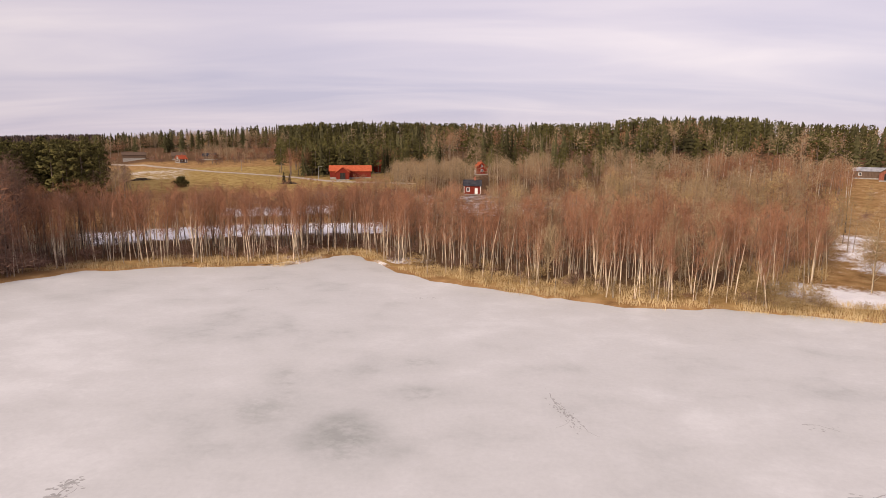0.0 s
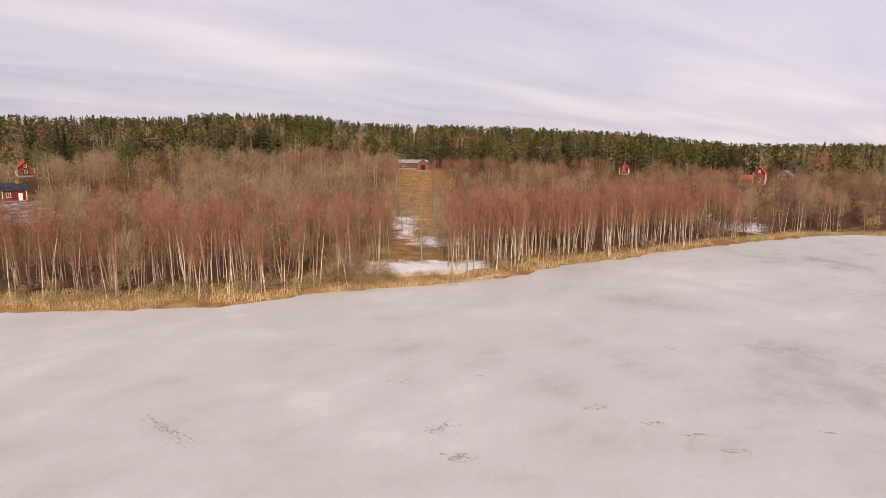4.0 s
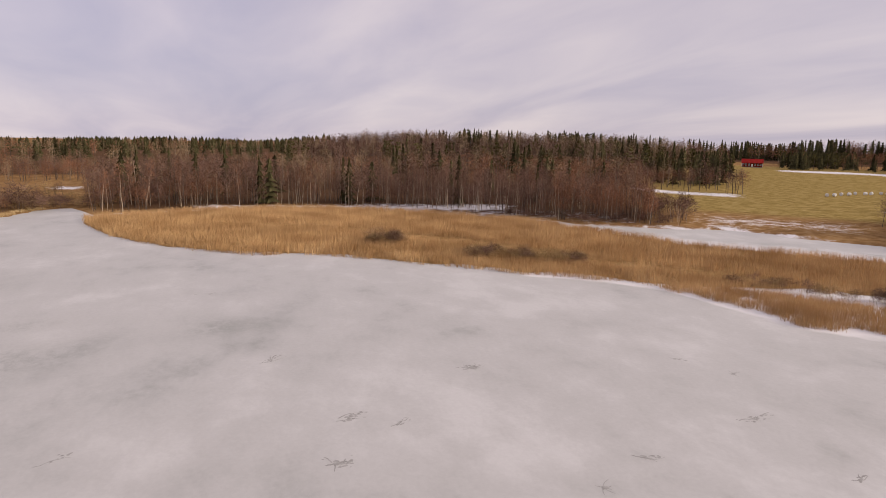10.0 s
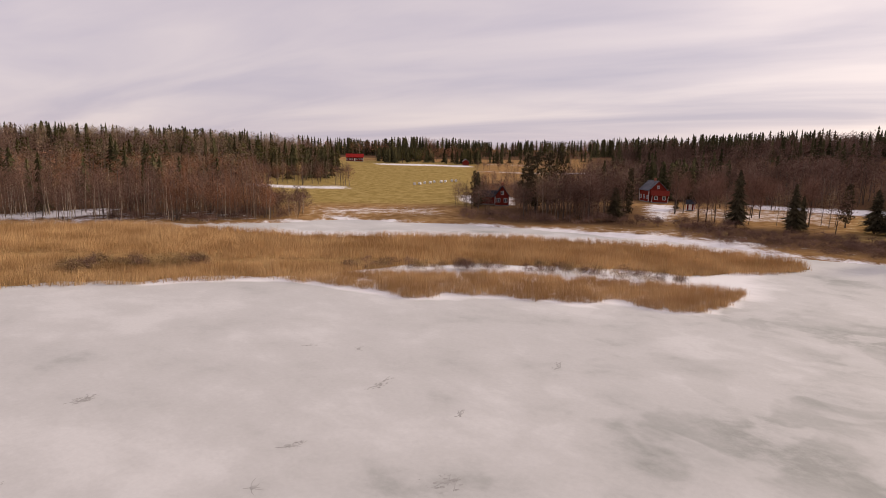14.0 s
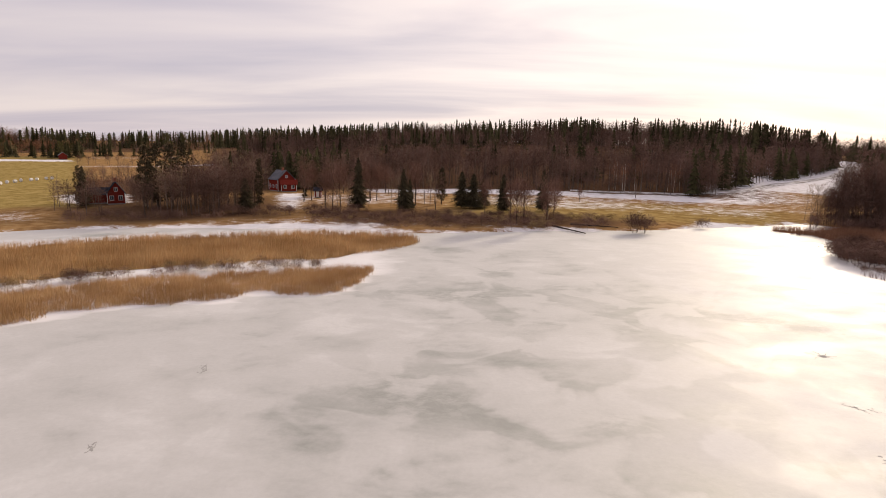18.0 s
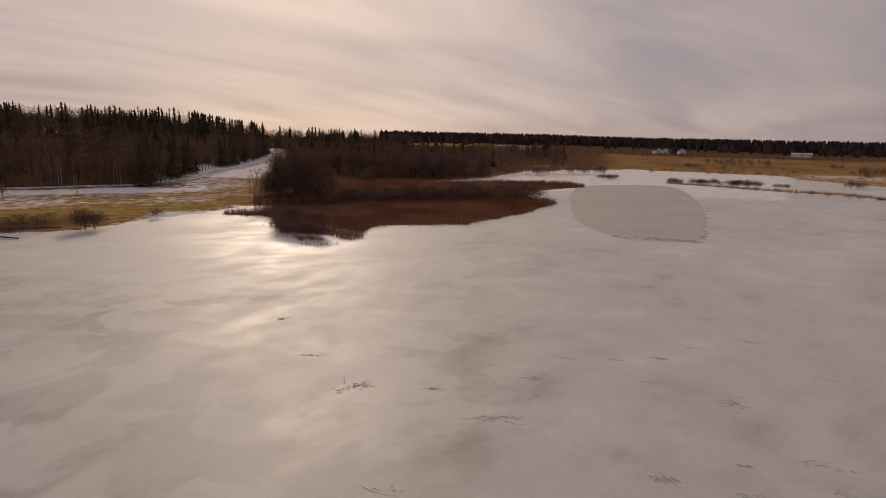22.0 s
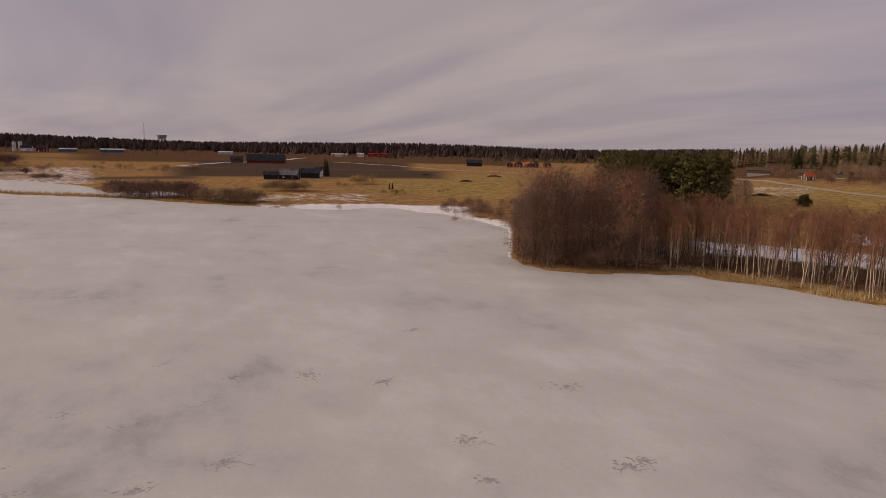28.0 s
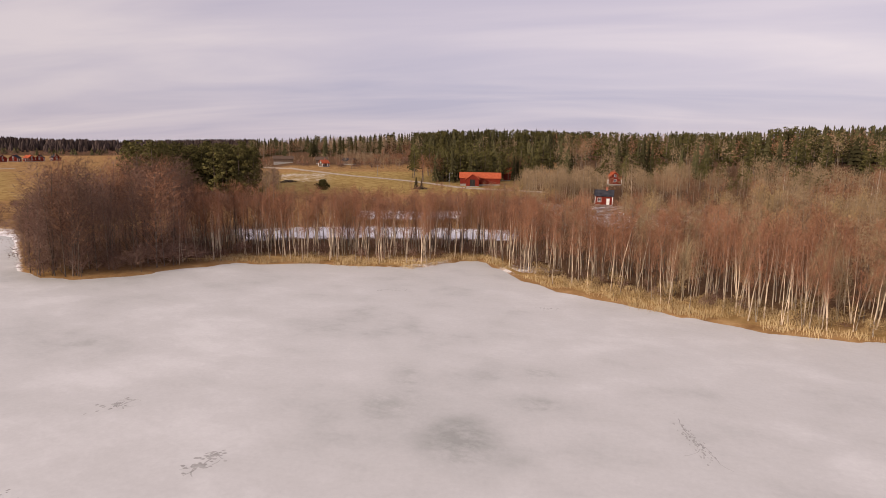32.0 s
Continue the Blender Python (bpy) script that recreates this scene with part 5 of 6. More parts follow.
# ---- reed beds ----
def tufts(name, x, y, z, h, wide, blades, material, label, category, seed):
    """Many upright blades as one object."""
    rnd = np.random.RandomState(seed)
    n = len(x) * blades
    X, Y, Z = np.repeat(x, blades), np.repeat(y, blades), np.repeat(z, blades)
    X, Y = X + rnd.normal(0, 0.3, n), Y + rnd.normal(0, 0.3, n)
    hh = np.repeat(h, blades) * rnd.uniform(0.6, 1.05, n)
    a = rnd.uniform(0, math.pi, n)
    lx, ly = rnd.normal(0, 0.12, n) * hh, rnd.normal(0, 0.12, n) * hh
    cx, cy = np.cos(a) * wide / 2, np.sin(a) * wide / 2
    v = np.empty((n, 3, 3))
    v[:, 0] = np.stack([X - cx, Y - cy, Z - 0.05], 1)
    v[:, 1] = np.stack([X + cx, Y + cy, Z - 0.05], 1)
    v[:, 2] = np.stack([X + lx, Y + ly, Z + hh], 1)
    tint = np.repeat(np.clip(np.repeat(vnoise(x, y, 9, 12), blades) * 0.7 + rnd.uniform(0, 0.3, n), 0, 1), 3)
    me = fast_mesh(name, v.reshape(-1, 3), np.arange(n * 3).reshape(-1, 3), None, [material], tint)
    return tagged(new(name, me), label, category, kind="stuff")


def bed(name, az, front, back, per_m2, h, label, seed, wide=0.065, blades=5, material=None, edge=1.6, lane_az=(), lane_r=(), patchy=0.0, low=None, mat_under=True):
    """A reed bed between two lines given by bearing, with its litter mat beneath."""
    material = material or M_REED
    rnd = np.random.RandomState(seed)
    a0, a1, r0, r1 = az[0], az[-1], min(front), max(back)
    area = 0.5 * math.radians(a1 - a0) * (r1 * r1 - r0 * r0)
    n = int(area * per_m2)
    A, Rr = rnd.uniform(a0, a1, n), np.sqrt(rnd.uniform(r0 * r0, r1 * r1, n))
    x, y = P(A, Rr)
    wob = (vnoise(x, y, 5, seed) - 0.5) * 2 * edge + (vnoise(x, y, 1.7, seed + 1) - 0.5) * 0.8 * edge
    f, b = np.interp(A, az, front), np.interp(A, az, back)
    keep = (Rr > f + wob) & (Rr < b + wob)
    x, y = x[keep], y[keep]
    z = np.maximum(ground_z(x, y), 0)
    hh = h * (0.65 + 0.35 * vnoise(x, y, 6, seed + 2) + 0.3 * vnoise(x, y, 2.2, seed + 5))
    if len(lane_az):
        la, lr = np.degrees(np.arctan2(x, y)) % 360, np.hypot(x, y)
        off = np.abs(lr - np.interp(la, lane_az, lane_r) + 3 * (vnoise(x, y, 8, seed + 3) - 0.5))
        hh = hh * np.where((la > lane_az[0]) & (la < lane_az[-1]), np.clip(0.25 + 0.75 * (off - 1.8) / 2.4, 0.25, 1), 1)
    if patchy:
        thin = vnoise(x, y, 5, seed + 4) > patchy
        x, y, z, hh = x[thin], y[thin], z[thin], hh[thin]
    ob = tufts(name, x, y, z, hh, wide, blades, material, label, "reed bed", seed)
    if not mat_under:
        return ob
    # litter
    aa = np.linspace(a0, a1, int((a1 - a0) * 3) + 2)
    fr, bk = np.interp(aa, az, front), np.interp(aa, az, back)
    rows = []
    for u in np.linspace(0, 1, 9):
        rr = (fr + 1.8) * (1 - u) + (bk - 1.4) * u
        px, py = P(aa, rr)
        j = (vnoise(px, py, 4, seed) - 0.5) * 2 * edge * (1 if u in (0, 1) else 0)
        px, py = P(aa, rr + j)
        rows.append(np.stack([px, py, np.maximum(ground_z(px, py), 0) + 0.035], 1))
    V = np.concatenate(rows)
    k = len(aa)
    i, j = np.meshgrid(np.arange(8), np.arange(k - 1), indexing="ij")
    q = np.stack([i * k + j, (i + 1) * k + j, (i + 1) * k + j + 1, i * k + j + 1], -1).reshape(-1, 4)[:, ::-1]
    lit = new("reed_litter", fast_mesh("reed_litter", V, q, None, [low or M_REEDLOW]))
    lit.parent = ob
    return ob


bed("reed_bed_east", [83.7, 85.6, 90, 94, 97, 101, 107, 112, 117.6, 121, 126, 136, 141, 146, 153, 163, 172, 180, 181], [158, 137, 120, 114, 110, 109, 104, 99.5, 97, 95, 94, 92, 95, 100, 103, 103, 104, 117, 122],
    [172, 177, 183, 185, 187, 188, 183, 178, 170, 167, 155, 137, 135, 136, 137, 134, 136, 130, 124], 3.0, 1.6, "wide bed of golden dry reeds standing in the ice", 71, wide=0.05, blades=7, lane_az=[94, 102, 106, 111, 117, 127, 133, 144], lane_r=[152, 144, 137, 130, 124, 108, 105, 104])
bed("reed_tongue", [135, 139.8, 147, 154, 159, 163, 165, 172, 174.4, 176.6], [91, 85, 79, 81, 81, 79, 82, 81, 83, 93], [93, 93, 94, 95, 95, 95, 95, 96, 96, 95], 7.0, 1.3, "low tongue of thinning yellow reeds with snow between", 72, wide=0.036, blades=11, patchy=0.22, edge=2.4, mat_under=False)
# the southern beds carry their backlit shade in the reed colour itself
bed("reed_bed_south", [212, 215, 217, 219, 222, 224, 226, 230, 234, 237, 240, 242.5], [166, 162, 150, 142, 137, 131, 140, 142, 144, 155, 172, 198], [172, 172, 190, 202, 206, 207, 209, 213, 221, 224, 218, 202], 2.2, 1.8, "reeds round the islet, browned as if backlit", 73, material=M_REEDBACKLIT, low=M_BACKLITLOW)
bed("islet_reeds", [216.6, 218.4, 220, 222, 224.2, 225.2], [138, 118, 115, 115, 124, 141], [148, 150, 148, 144, 141, 143], 4.0, 1.3, "reeds browned as if backlit, thinning out into snow on the islet", 78, material=M_REEDBACKLIT, patchy=0.42, mat_under=False)
bed("reed_bed_southwest", [221, 226, 232, 238, 243.5, 245], [205, 206, 215, 228, 268, 276], [265, 280, 288, 300, 300, 282], 1.3, 2.0, "far reed bed before dark woods, browned as if backlit", 74, wide=0.14, blades=3, material=M_REEDBACKLIT, low=M_BACKLITLOW)
bed("reed_spit_west", [252, 260, 266, 271, 276, 280], [322, 296, 290, 256, 240, 226], [330, 304, 298, 268, 250, 234], 1.0, 1.3, "low spit of pale reeds and grass", 75, wide=0.16, blades=3)
bed("shore_grass", [324, 329, 335, 342, 346, 349, 352, 355.5, 361, 366.4, 371.8, 377, 382, 388.7, 393, 399.4, 406.6, 410.7, 414.3, 419.7, 425, 429.3, 434.6, 438.6, 441], [107.5, 105.5, 103, 99, 99, 105, 106, 92.5, 84, 80, 77, 76, 77, 79, 80, 83.5, 92, 101, 107, 121, 138, 155, 168, 184, 197],
    [111, 111, 110, 106, 104, 110, 111, 98, 92, 88, 85, 84, 84, 86, 87, 90, 99, 107, 113.5, 127, 144, 161, 173, 189, 201], 4.2, 0.7, "fringe of pale yellow grass along the bank", 76, wide=0.045, blades=7, material=M_GRASS, edge=1.4, patchy=0.26)

# ---- buildings ----
M_RED = mat("falu_red_boards", two((0.135, 0.022, 0.016), (0.21, 0.036, 0.024)), 1.2, stretch=(6, 6, 0.4), rand="object", vary=0.1)
M_FADED = mat("faded_red_boards", two((0.17, 0.055, 0.038), (0.27, 0.10, 0.068)), 1.2, stretch=(6, 6, 0.4))
M_TILE = mat("orange_roof_tiles", two((0.34, 0.075, 0.036), (0.50, 0.125, 0.06)), 1.5, rough=0.8)
M_TIN = mat("grey_tin_roof", two((0.20, 0.20, 0.21), (0.36, 0.36, 0.38)), 0.8, rough=0.5, spec=0.3)
M_DARKROOF = mat("black_felt_roof", two((0.025, 0.025, 0.03), (0.06, 0.06, 0.07)), 0.8)
M_WHITE = mat("white_paint", two((0.72, 0.72, 0.70), (0.84, 0.83, 0.80)), 2.0, rough=0.6)
M_GREYWOOD = mat("weathered_grey_boards", two((0.08, 0.055, 0.042), (0.15, 0.105, 0.08)), 1.2, stretch=(6, 6, 0.4))
M_BLACK = mat("black_tarred_boards", two((0.02, 0.018, 0.018), (0.05, 0.045, 0.042)), 1.2, stretch=(6, 6, 0.4))
M_PANE = mat("window_glass", two((0.03, 0.035, 0.045), (0.07, 0.08, 0.09)), 0.5, rough=0.08, spec=0.6)
M_DARKTIN = mat("dark_tin_roof", two((0.10, 0.10, 0.11), (0.17, 0.17, 0.185)), 0.8, rough=0.6)
M_BRICK = mat("red_brick", two((0.24, 0.09, 0.06), (0.36, 0.15, 0.10)), 6.0)
M_STONE = mat("granite_plinth", two((0.20, 0.19, 0.18), (0.36, 0.34, 0.32)), 2.0)
M_CONC = mat("pale_concrete", two((0.42, 0.41, 0.40), (0.60, 0.58, 0.56)), 0.6)
M_BLUE = mat("blue_steel_cladding", two((0.04, 0.09, 0.22), (0.07, 0.14, 0.30)), 0.6, rough=0.5)
M_BRIGHTRED = mat("bright_red_steel", two((0.27, 0.022, 0.02), (0.36, 0.036, 0.03)), 0.6, rough=0.5)


def box(bm, x0, y0, z0, x1, y1, z1):
    v = [bm.verts.new(p) for p in ((x0, y0, z0), (x1, y0, z0), (x1, y1, z0), (x0, y1, z0), (x0, y0, z1), (x1, y0, z1), (x1, y1, z1), (x0, y1, z1))]
    for f in ((3, 2, 1, 0), (4, 5, 6, 7), (0, 1, 5, 4), (1, 2, 6, 5), (2, 3, 7, 6), (3, 0, 4, 7)):
        bm.faces.new([v[i] for i in f])


def slab(bm, a, b, c, d, thick):
    """A roof plane with thickness."""
    n = (Vector(b) - Vector(a)).cross(Vector(d) - Vector(a)).normalized() * thick
    top = [bm.verts.new(Vector(p)) for p in (a, b, c, d)]
    low = [bm.verts.new(Vector(p) - n) for p in (a, b, c, d)]
    bm.faces.new(top)
    bm.faces.new(low[::-1])
    for i in range(4):
        j = (i + 1) % 4
        bm.faces.new((top[j], top[i], low[i], low[j]))


def house(name, az, r, turn, length, width, wall_h, roof_h, wall, roof, label, category="house", windows=3, door=True, chimney=True, trim=True, gable_windows=1, plinth=True, hatch=False, group=""):
    """A gabled building, its ridge along local x, turned by that bearing. Parts: walls, roof planes, windows, door, chimney."""
    x, y = P(az, r)
    x, y = float(x), float(y)
    corners = [(sx * length / 2, sy * width / 2) for sx in (-1, 1) for sy in (-1, 1)]
    c, s = math.cos(radians(-turn)), math.sin(radians(-turn))
    zs = [gz(x + a * c - b * s, y + a * s + b * c) for a, b in corners]
    z0 = min(zs)
    e = new(name)
    e.matrix_world = Matrix.LocRotScale((x, y, z0), Euler((0, 0, radians(-turn))), None)
    lift = max(zs) - z0 + 0.3
    L, W = length / 2, width / 2
    if plinth:
        bm = bmesh.new()
        box(bm, -L + 0.05, -W + 0.05, -0.4, L - 0.05, W - 0.05, lift)
        part("plinth", bm, M_STONE, e)
    bm = bmesh.new()
    zt = lift + wall_h
    zb = lift if plinth else -0.3
    v = [bm.verts.new(p) for p in ((-L, -W, zb), (L, -W, zb), (L, W, zb), (-L, W, zb), (-L, -W, zt), (L, -W, zt), (L, W, zt), (-L, W, zt), (-L, 0, zt + roof_h), (L, 0, zt + roof_h))]
    for f in ((3, 2, 1, 0), (0, 1, 5, 4), (2, 3, 7, 6), (1, 2, 6, 9, 5), (3, 0, 4, 8, 7), (4, 5, 9, 8), (7, 8, 9, 6)):
        bm.faces.new([v[i] for i in f])
    part("wall", bm, wall, e)
    o = 0.45
    k = o * roof_h / W
    for sgn in (-1, 1):
        bm = bmesh.new()
        p = [(-L - o, sgn * (W + o), zt - k + 0.16), (L + o, sgn * (W + o), zt - k + 0.16), (L + o, 0, zt + roof_h + 0.16), (-L - o, 0, zt + roof_h + 0.16)]
        if sgn > 0:
            p = p[::-1]
        slab(bm, *p, 0.14)
        part("roof_slope", bm, roof, e)
    if trim:
        for sx in (-1, 1):
            for sy in (-1, 1):
                bm = bmesh.new()
                box(bm, sx * L - 0.09, sy * W - 0.09, zb, sx * L + 0.09, sy * W + 0.09, zt)
                part("corner_board", bm, M_WHITE, e)

    def window(cx, cy, cz, along, big=1.0):
        ww, wh, d = 0.95 * big, 1.2 * big, 0.05
        bm = bmesh.new()
        if along == "x":
            sg = 1 if cy > 0 else -1
            for a in ((cx - ww / 2 - 0.1, cz - wh / 2 - 0.1, cx - ww / 2, cz + wh / 2 + 0.1), (cx + ww / 2, cz - wh / 2 - 0.1, cx + ww / 2 + 0.1, cz + wh / 2 + 0.1), (cx - ww / 2, cz - wh / 2 - 0.1, cx + ww / 2, cz - wh / 2), (cx - ww / 2, cz + wh / 2, cx + ww / 2, cz + wh / 2 + 0.1), (cx - 0.03, cz - wh / 2, cx + 0.03, cz + wh / 2)):
                box(bm, a[0], cy - d, a[1], a[2], cy + d, a[3])
            f = part("window", bm, M_WHITE, e)
            bm = bmesh.new()
            box(bm, cx - ww / 2, cy - 0.02 + sg * 0.012, cz - wh / 2, cx + ww / 2, cy + 0.02 + sg * 0.012, cz + wh / 2)
        else:
            sg = 1 if cx > 0 else -1
            for a in ((cy - ww / 2 - 0.1, cz - wh / 2 - 0.1, cy - ww / 2, cz + wh / 2 + 0.1), (cy + ww / 2, cz - wh / 2 - 0.1, cy + ww / 2 + 0.1, cz + wh / 2 + 0.1), (cy - ww / 2, cz - wh / 2 - 0.1, cy + ww / 2, cz - wh / 2), (cy - ww / 2, cz + wh / 2, cy + ww / 2, cz + wh / 2 + 0.1), (cy - 0.03, cz - wh / 2, cy + 0.03, cz + wh / 2)):
                box(bm, cx - d, a[0], a[1], cx + d, a[2], a[3])
            f = part("window", bm, M_WHITE, e)
            bm = bmesh.new()
            box(bm, cx - 0.02 + sg * 0.012, cy - ww / 2, cz - wh / 2, cx + 0.02 + sg * 0.012, cy + ww / 2, cz + wh / 2)
        part("pane", bm, M_PANE, f)

    storeys = max(1, int(wall_h // 2.6))
    for st in range(storeys):
        zc = lift + 1.55 + st * 2.7
        for sy in (-1, 1):
            for q in range(windows):
                if door and st == 0 and q == windows // 2:
                    continue
                window(-L + length * (q + 0.5) / windows, sy * W, zc, "x")
        for sx in (-1, 1):
            for q in range(gable_windows):
                window(sx * L, -W + width * (q + 0.5) / gable_windows, zc, "y")
    if gable_windows and roof_h > 1.8:
        for sx in (-1, 1):
            window(sx * L, 0, zt + roof_h * 0.32, "y", 0.8)
    if door:
        for sy in (-1, 1):
            bm = bmesh.new()
            cx = -L + length * (windows // 2 + 0.5) / max(1, windows)
            box(bm, cx - 0.5, sy * W - 0.06, zb, cx + 0.5, sy * W + 0.06, zb + 2.05)
            part("door", bm, M_WHITE if trim else M_GREYWOOD, e)
    if hatch:
        for sx in (-1, 1):
            bm = bmesh.new()
            box(bm, sx * L - 0.07, -width * 0.2, zb, sx * L + 0.07, width * 0.2, zb + min(3.2, wall_h - 0.2))
            part("barn_door", bm, M_BLACK, e)
    if chimney:
        bm = bmesh.new()
        box(bm, -0.35 + L * 0.3, -0.35, zt + roof_h * 0.6, 0.35 + L * 0.3, 0.35, zt + roof_h + 0.95)
        box(bm, -0.42 + L * 0.3, -0.42, zt + roof_h + 0.95, 0.42 + L * 0.3, 0.42, zt + roof_h + 1.1)
        part("chimney", bm, M_BRICK, e)
    return tagged(e, label, category, group)


RED = M_RED
# farm in the north-west
house("barn", 351.4, 292, -9, 19, 7, 2.9, 2.3, RED, M_TILE, "long red board barn with an orange tiled roof", "barn", 0, False, False, False, 0)
house("barn", 350.7, 284.6, -99, 5, 6, 3.2, 2.2, RED, M_TILE, "red barn porch gable with a dark gateway", "barn", 0, False, False, False, 0, hatch=True)
house("barn", 353.5, 318, -4, 8, 7, 3.4, 2.6, RED, M_TILE, "smaller red barn with an orange tiled roof", "barn", 0, False, False, False, 0)
house("cottage", 2.8, 213, 5, 5.6, 4.6, 3.0, 1.7, RED, M_DARKROOF, "red cottage with a black roof among bare trees", "cottage", 2)
house("cottage", 3.5, 300, 80, 7, 6, 3.0, 2.4, RED, M_TILE, "red cottage with an orange tiled roof", "cottage", 2)
house("log_barn", 333.3, 470, -25, 14, 6, 2.2, 1.8, M_GREYWOOD, M_GREYWOOD, "weathered grey log barn at the forest edge", "barn", 0, False, False, False, 0, hatch=True)
house("cottage", 336.9, 424, -60, 5.5, 4.5, 2.2, 2.0, M_GREYWOOD, M_TILE, "small cottage with an orange tiled roof", "cottage", 2)
house("shed", 336.7, 452, -20, 8, 5, 2.4, 2.0, M_GREYWOOD, M_GREYWOOD, "weathered grey shed behind the cottage", "shed", 0, False, False, False, 0)
house("shed", 339.2, 445, 10, 9, 5, 2.2, 1.6, M_GREYWOOD, M_DARKROOF, "dark low shed by the wood", "shed", 0, False, False, False, 0)
# farm in the north-east
house("farm_shed", 35.2, 330, 35, 15, 6, 3.0, 1.4, M_GREYWOOD, M_TIN, "long farm shed with a pale tin roof", "farm shed", 3, True, False, False)
house("woodshed", 36.1, 320, -54, 7, 6, 3.0, 2.0, M_FADED, M_GREYWOOD, "red gabled woodshed with a weathered roof", "shed", 0, False, False, False, 0, hatch=True)
house("cottage", 54.5, 330, 150, 5, 4.5, 2.6, 2.2, RED, M_TILE, "small orange-red cottage at the wood's edge", "cottage", 2)
house("cottage", 65.4, 316, -20, 6, 5, 4.6, 2.6, RED, M_TILE, "tall red cottage with white window frames", "cottage", 2)
house("shed", 64.4, 306, 60, 5, 4, 2.4, 1.6, RED, M_TILE, "little red shed by the cottage", "shed", 0, False, False, True, 0)
house("cottage", 67.3, 330, -10, 7, 5, 3.2, 2.4, RED, M_TIN, "red cottage half hidden by birches", "cottage", 2)
# beyond the green field
house("farmhouse", 141.1, 520, 141, 14, 8, 3.0, 2.6, RED, M_BRIGHTRED, "large red farmhouse with a bright red roof", "farmhouse", 7)
house("shed", 151.4, 497, 60, 8, 5, 2.6, 1.8, RED, M_TIN, "small dark red shed at the field's end", "shed", 0, False, False, False, 0)
# homestead
house("farmhouse", 168.4, 241, -128, 7.5, 7, 4.2, 3.2, RED, M_DARKTIN, "dark red two-storey farmhouse with a grey roof", "farmhouse", 3, door=False)
house("veranda", 169.0, 235.5, -12, 5.5, 3.6, 2.6, 1.4, RED, M_RED, "low red front wing with white windows", "house wing", 2, door=False, chimney=False)
house("cottage", 154.9, 204, -116, 5.6, 4.6, 3.0, 3.2, RED, M_DARKROOF, "dark red garden cottage with white bargeboards", "cottage", 2, gable_windows=2)
house("shed", 153.6, 206, -26, 6, 4, 2.6, 1.6, RED, M_DARKROOF, "dark red garden shed", "shed", 0, False, False, False, 0)
house("outhouse", 171.6, 212, 0, 2.2, 2.0, 2.2, 0.9, RED, M_DARKROOF, "tiny red outhouse in the garden", "outhouse", 0, True, False, True, 0)
# farms on the western plain
house("farmhouse", 291.9, 322, -52, 9, 6.5, 2.4, 2.3, M_BLACK, M_DARKTIN, "dark farmhouse with a grey tin roof on the plain", "farmhouse", 2, trim=False)
house("shed", 290.3, 322, -66, 7, 5, 2.2, 1.4, M_BLACK, M_DARKROOF, "low black shed beside the farmhouse", "shed", 0, False, False, False, 0)
house("barn", 293.7, 340, -72, 10, 7, 2.6, 2.2, M_BLACK, M_DARKROOF, "black tarred barn beside the farmhouse", "barn", 0, False, False, False, 0, hatch=True)
house("cottage", 294.5, 352, -50, 4, 4, 3.2, 2.0, M_WHITE, M_DARKROOF, "small white house with a dark roof", "cottage", 2)
house("barn", 289.9, 560, -72, 32, 11, 2.6, 5.0, RED, M_DARKROOF, "long red barn with a dark roof", "barn", 0, False, False, False, 0, hatch=True)
house("shed", 287.4, 560, -72, 10, 7, 3.0, 2.2, M_GREYWOOD, M_DARKROOF, "grey shed beside the long barn", "shed", 0, False, False, False, 0)
house("barn", 308.9, 586, -55, 14, 9, 3.4, 2.6, M_BLACK, M_DARKROOF, "black field barn on the plain", "barn", 0, False, False, False, 0)
for az, r, turn, ln in ((312.2, 600, 40, 10), (313.0, 612, 60, 11), (313.9, 618, 20, 10), (314.6, 626, 50, 11), (315.6, 634, 30, 10)):
    house("house", az, r, turn, ln * 0.85, 6, 2.7, 2.3, RED, M_TILE if int(az * 10) % 2 else M_DARKROOF, "red wooden house in a row across the plain", "house", 3, group="red houses on the plain")
# far off on the plain
for nm, az, r, ln, wd, hh, m, lab in (("warehouse", 300.1, 900, 34, 14, 4, M_BRIGHTRED, "bright red steel warehouse far across the plain"), ("warehouse", 296.4, 880, 22, 12, 3, M_CONC, "white steel warehouse far across the plain"), ("warehouse", 298.3, 890, 10, 10, 4, M_WHITE, "small white hall far across the plain"),
                                      ("warehouse", 277.7, 860, 26, 12, 3.2, M_BLUE, "blue steel warehouse at the edge of town"), ("warehouse", 274.6, 870, 18, 12, 3, M_BLUE, "long blue steel hall at the edge of town"), ("warehouse", 286.5, 850, 18, 10, 2.6, M_CONC, "white flat-roofed hall at the edge of town"),
                                      ("warehouse", 262.1, 860, 22, 12, 4, M_WHITE, "white hall before the wooded ridge"), ("warehouse", 239.8, 780, 30, 14, 4, M_CONC, "pale farm hall before the wooded ridge"), ("warehouse", 237.4, 770, 20, 12, 5, M_CONC, "pale farm hall beside the ridge")):
    house(nm, az, r, az % 360 - 0, ln, wd, hh, 1.2, m, M_CONC if m is not M_BRIGHTRED else M_BRIGHTRED, lab, "warehouse", 0, False, False, False, 0)
for az, r in ((251.0, 820), (251.6, 835), (252.3, 815), (253.0, 840), (271.9, 850), (272.9, 840)):
    house("house", az, r, az * 7 % 180, 11, 8, 4.0, 3.0, M_WHITE if int(az) % 2 else RED, M_DARKROOF, "small far house at the foot of the ridge", "house", 2, group="far houses under the ridge")


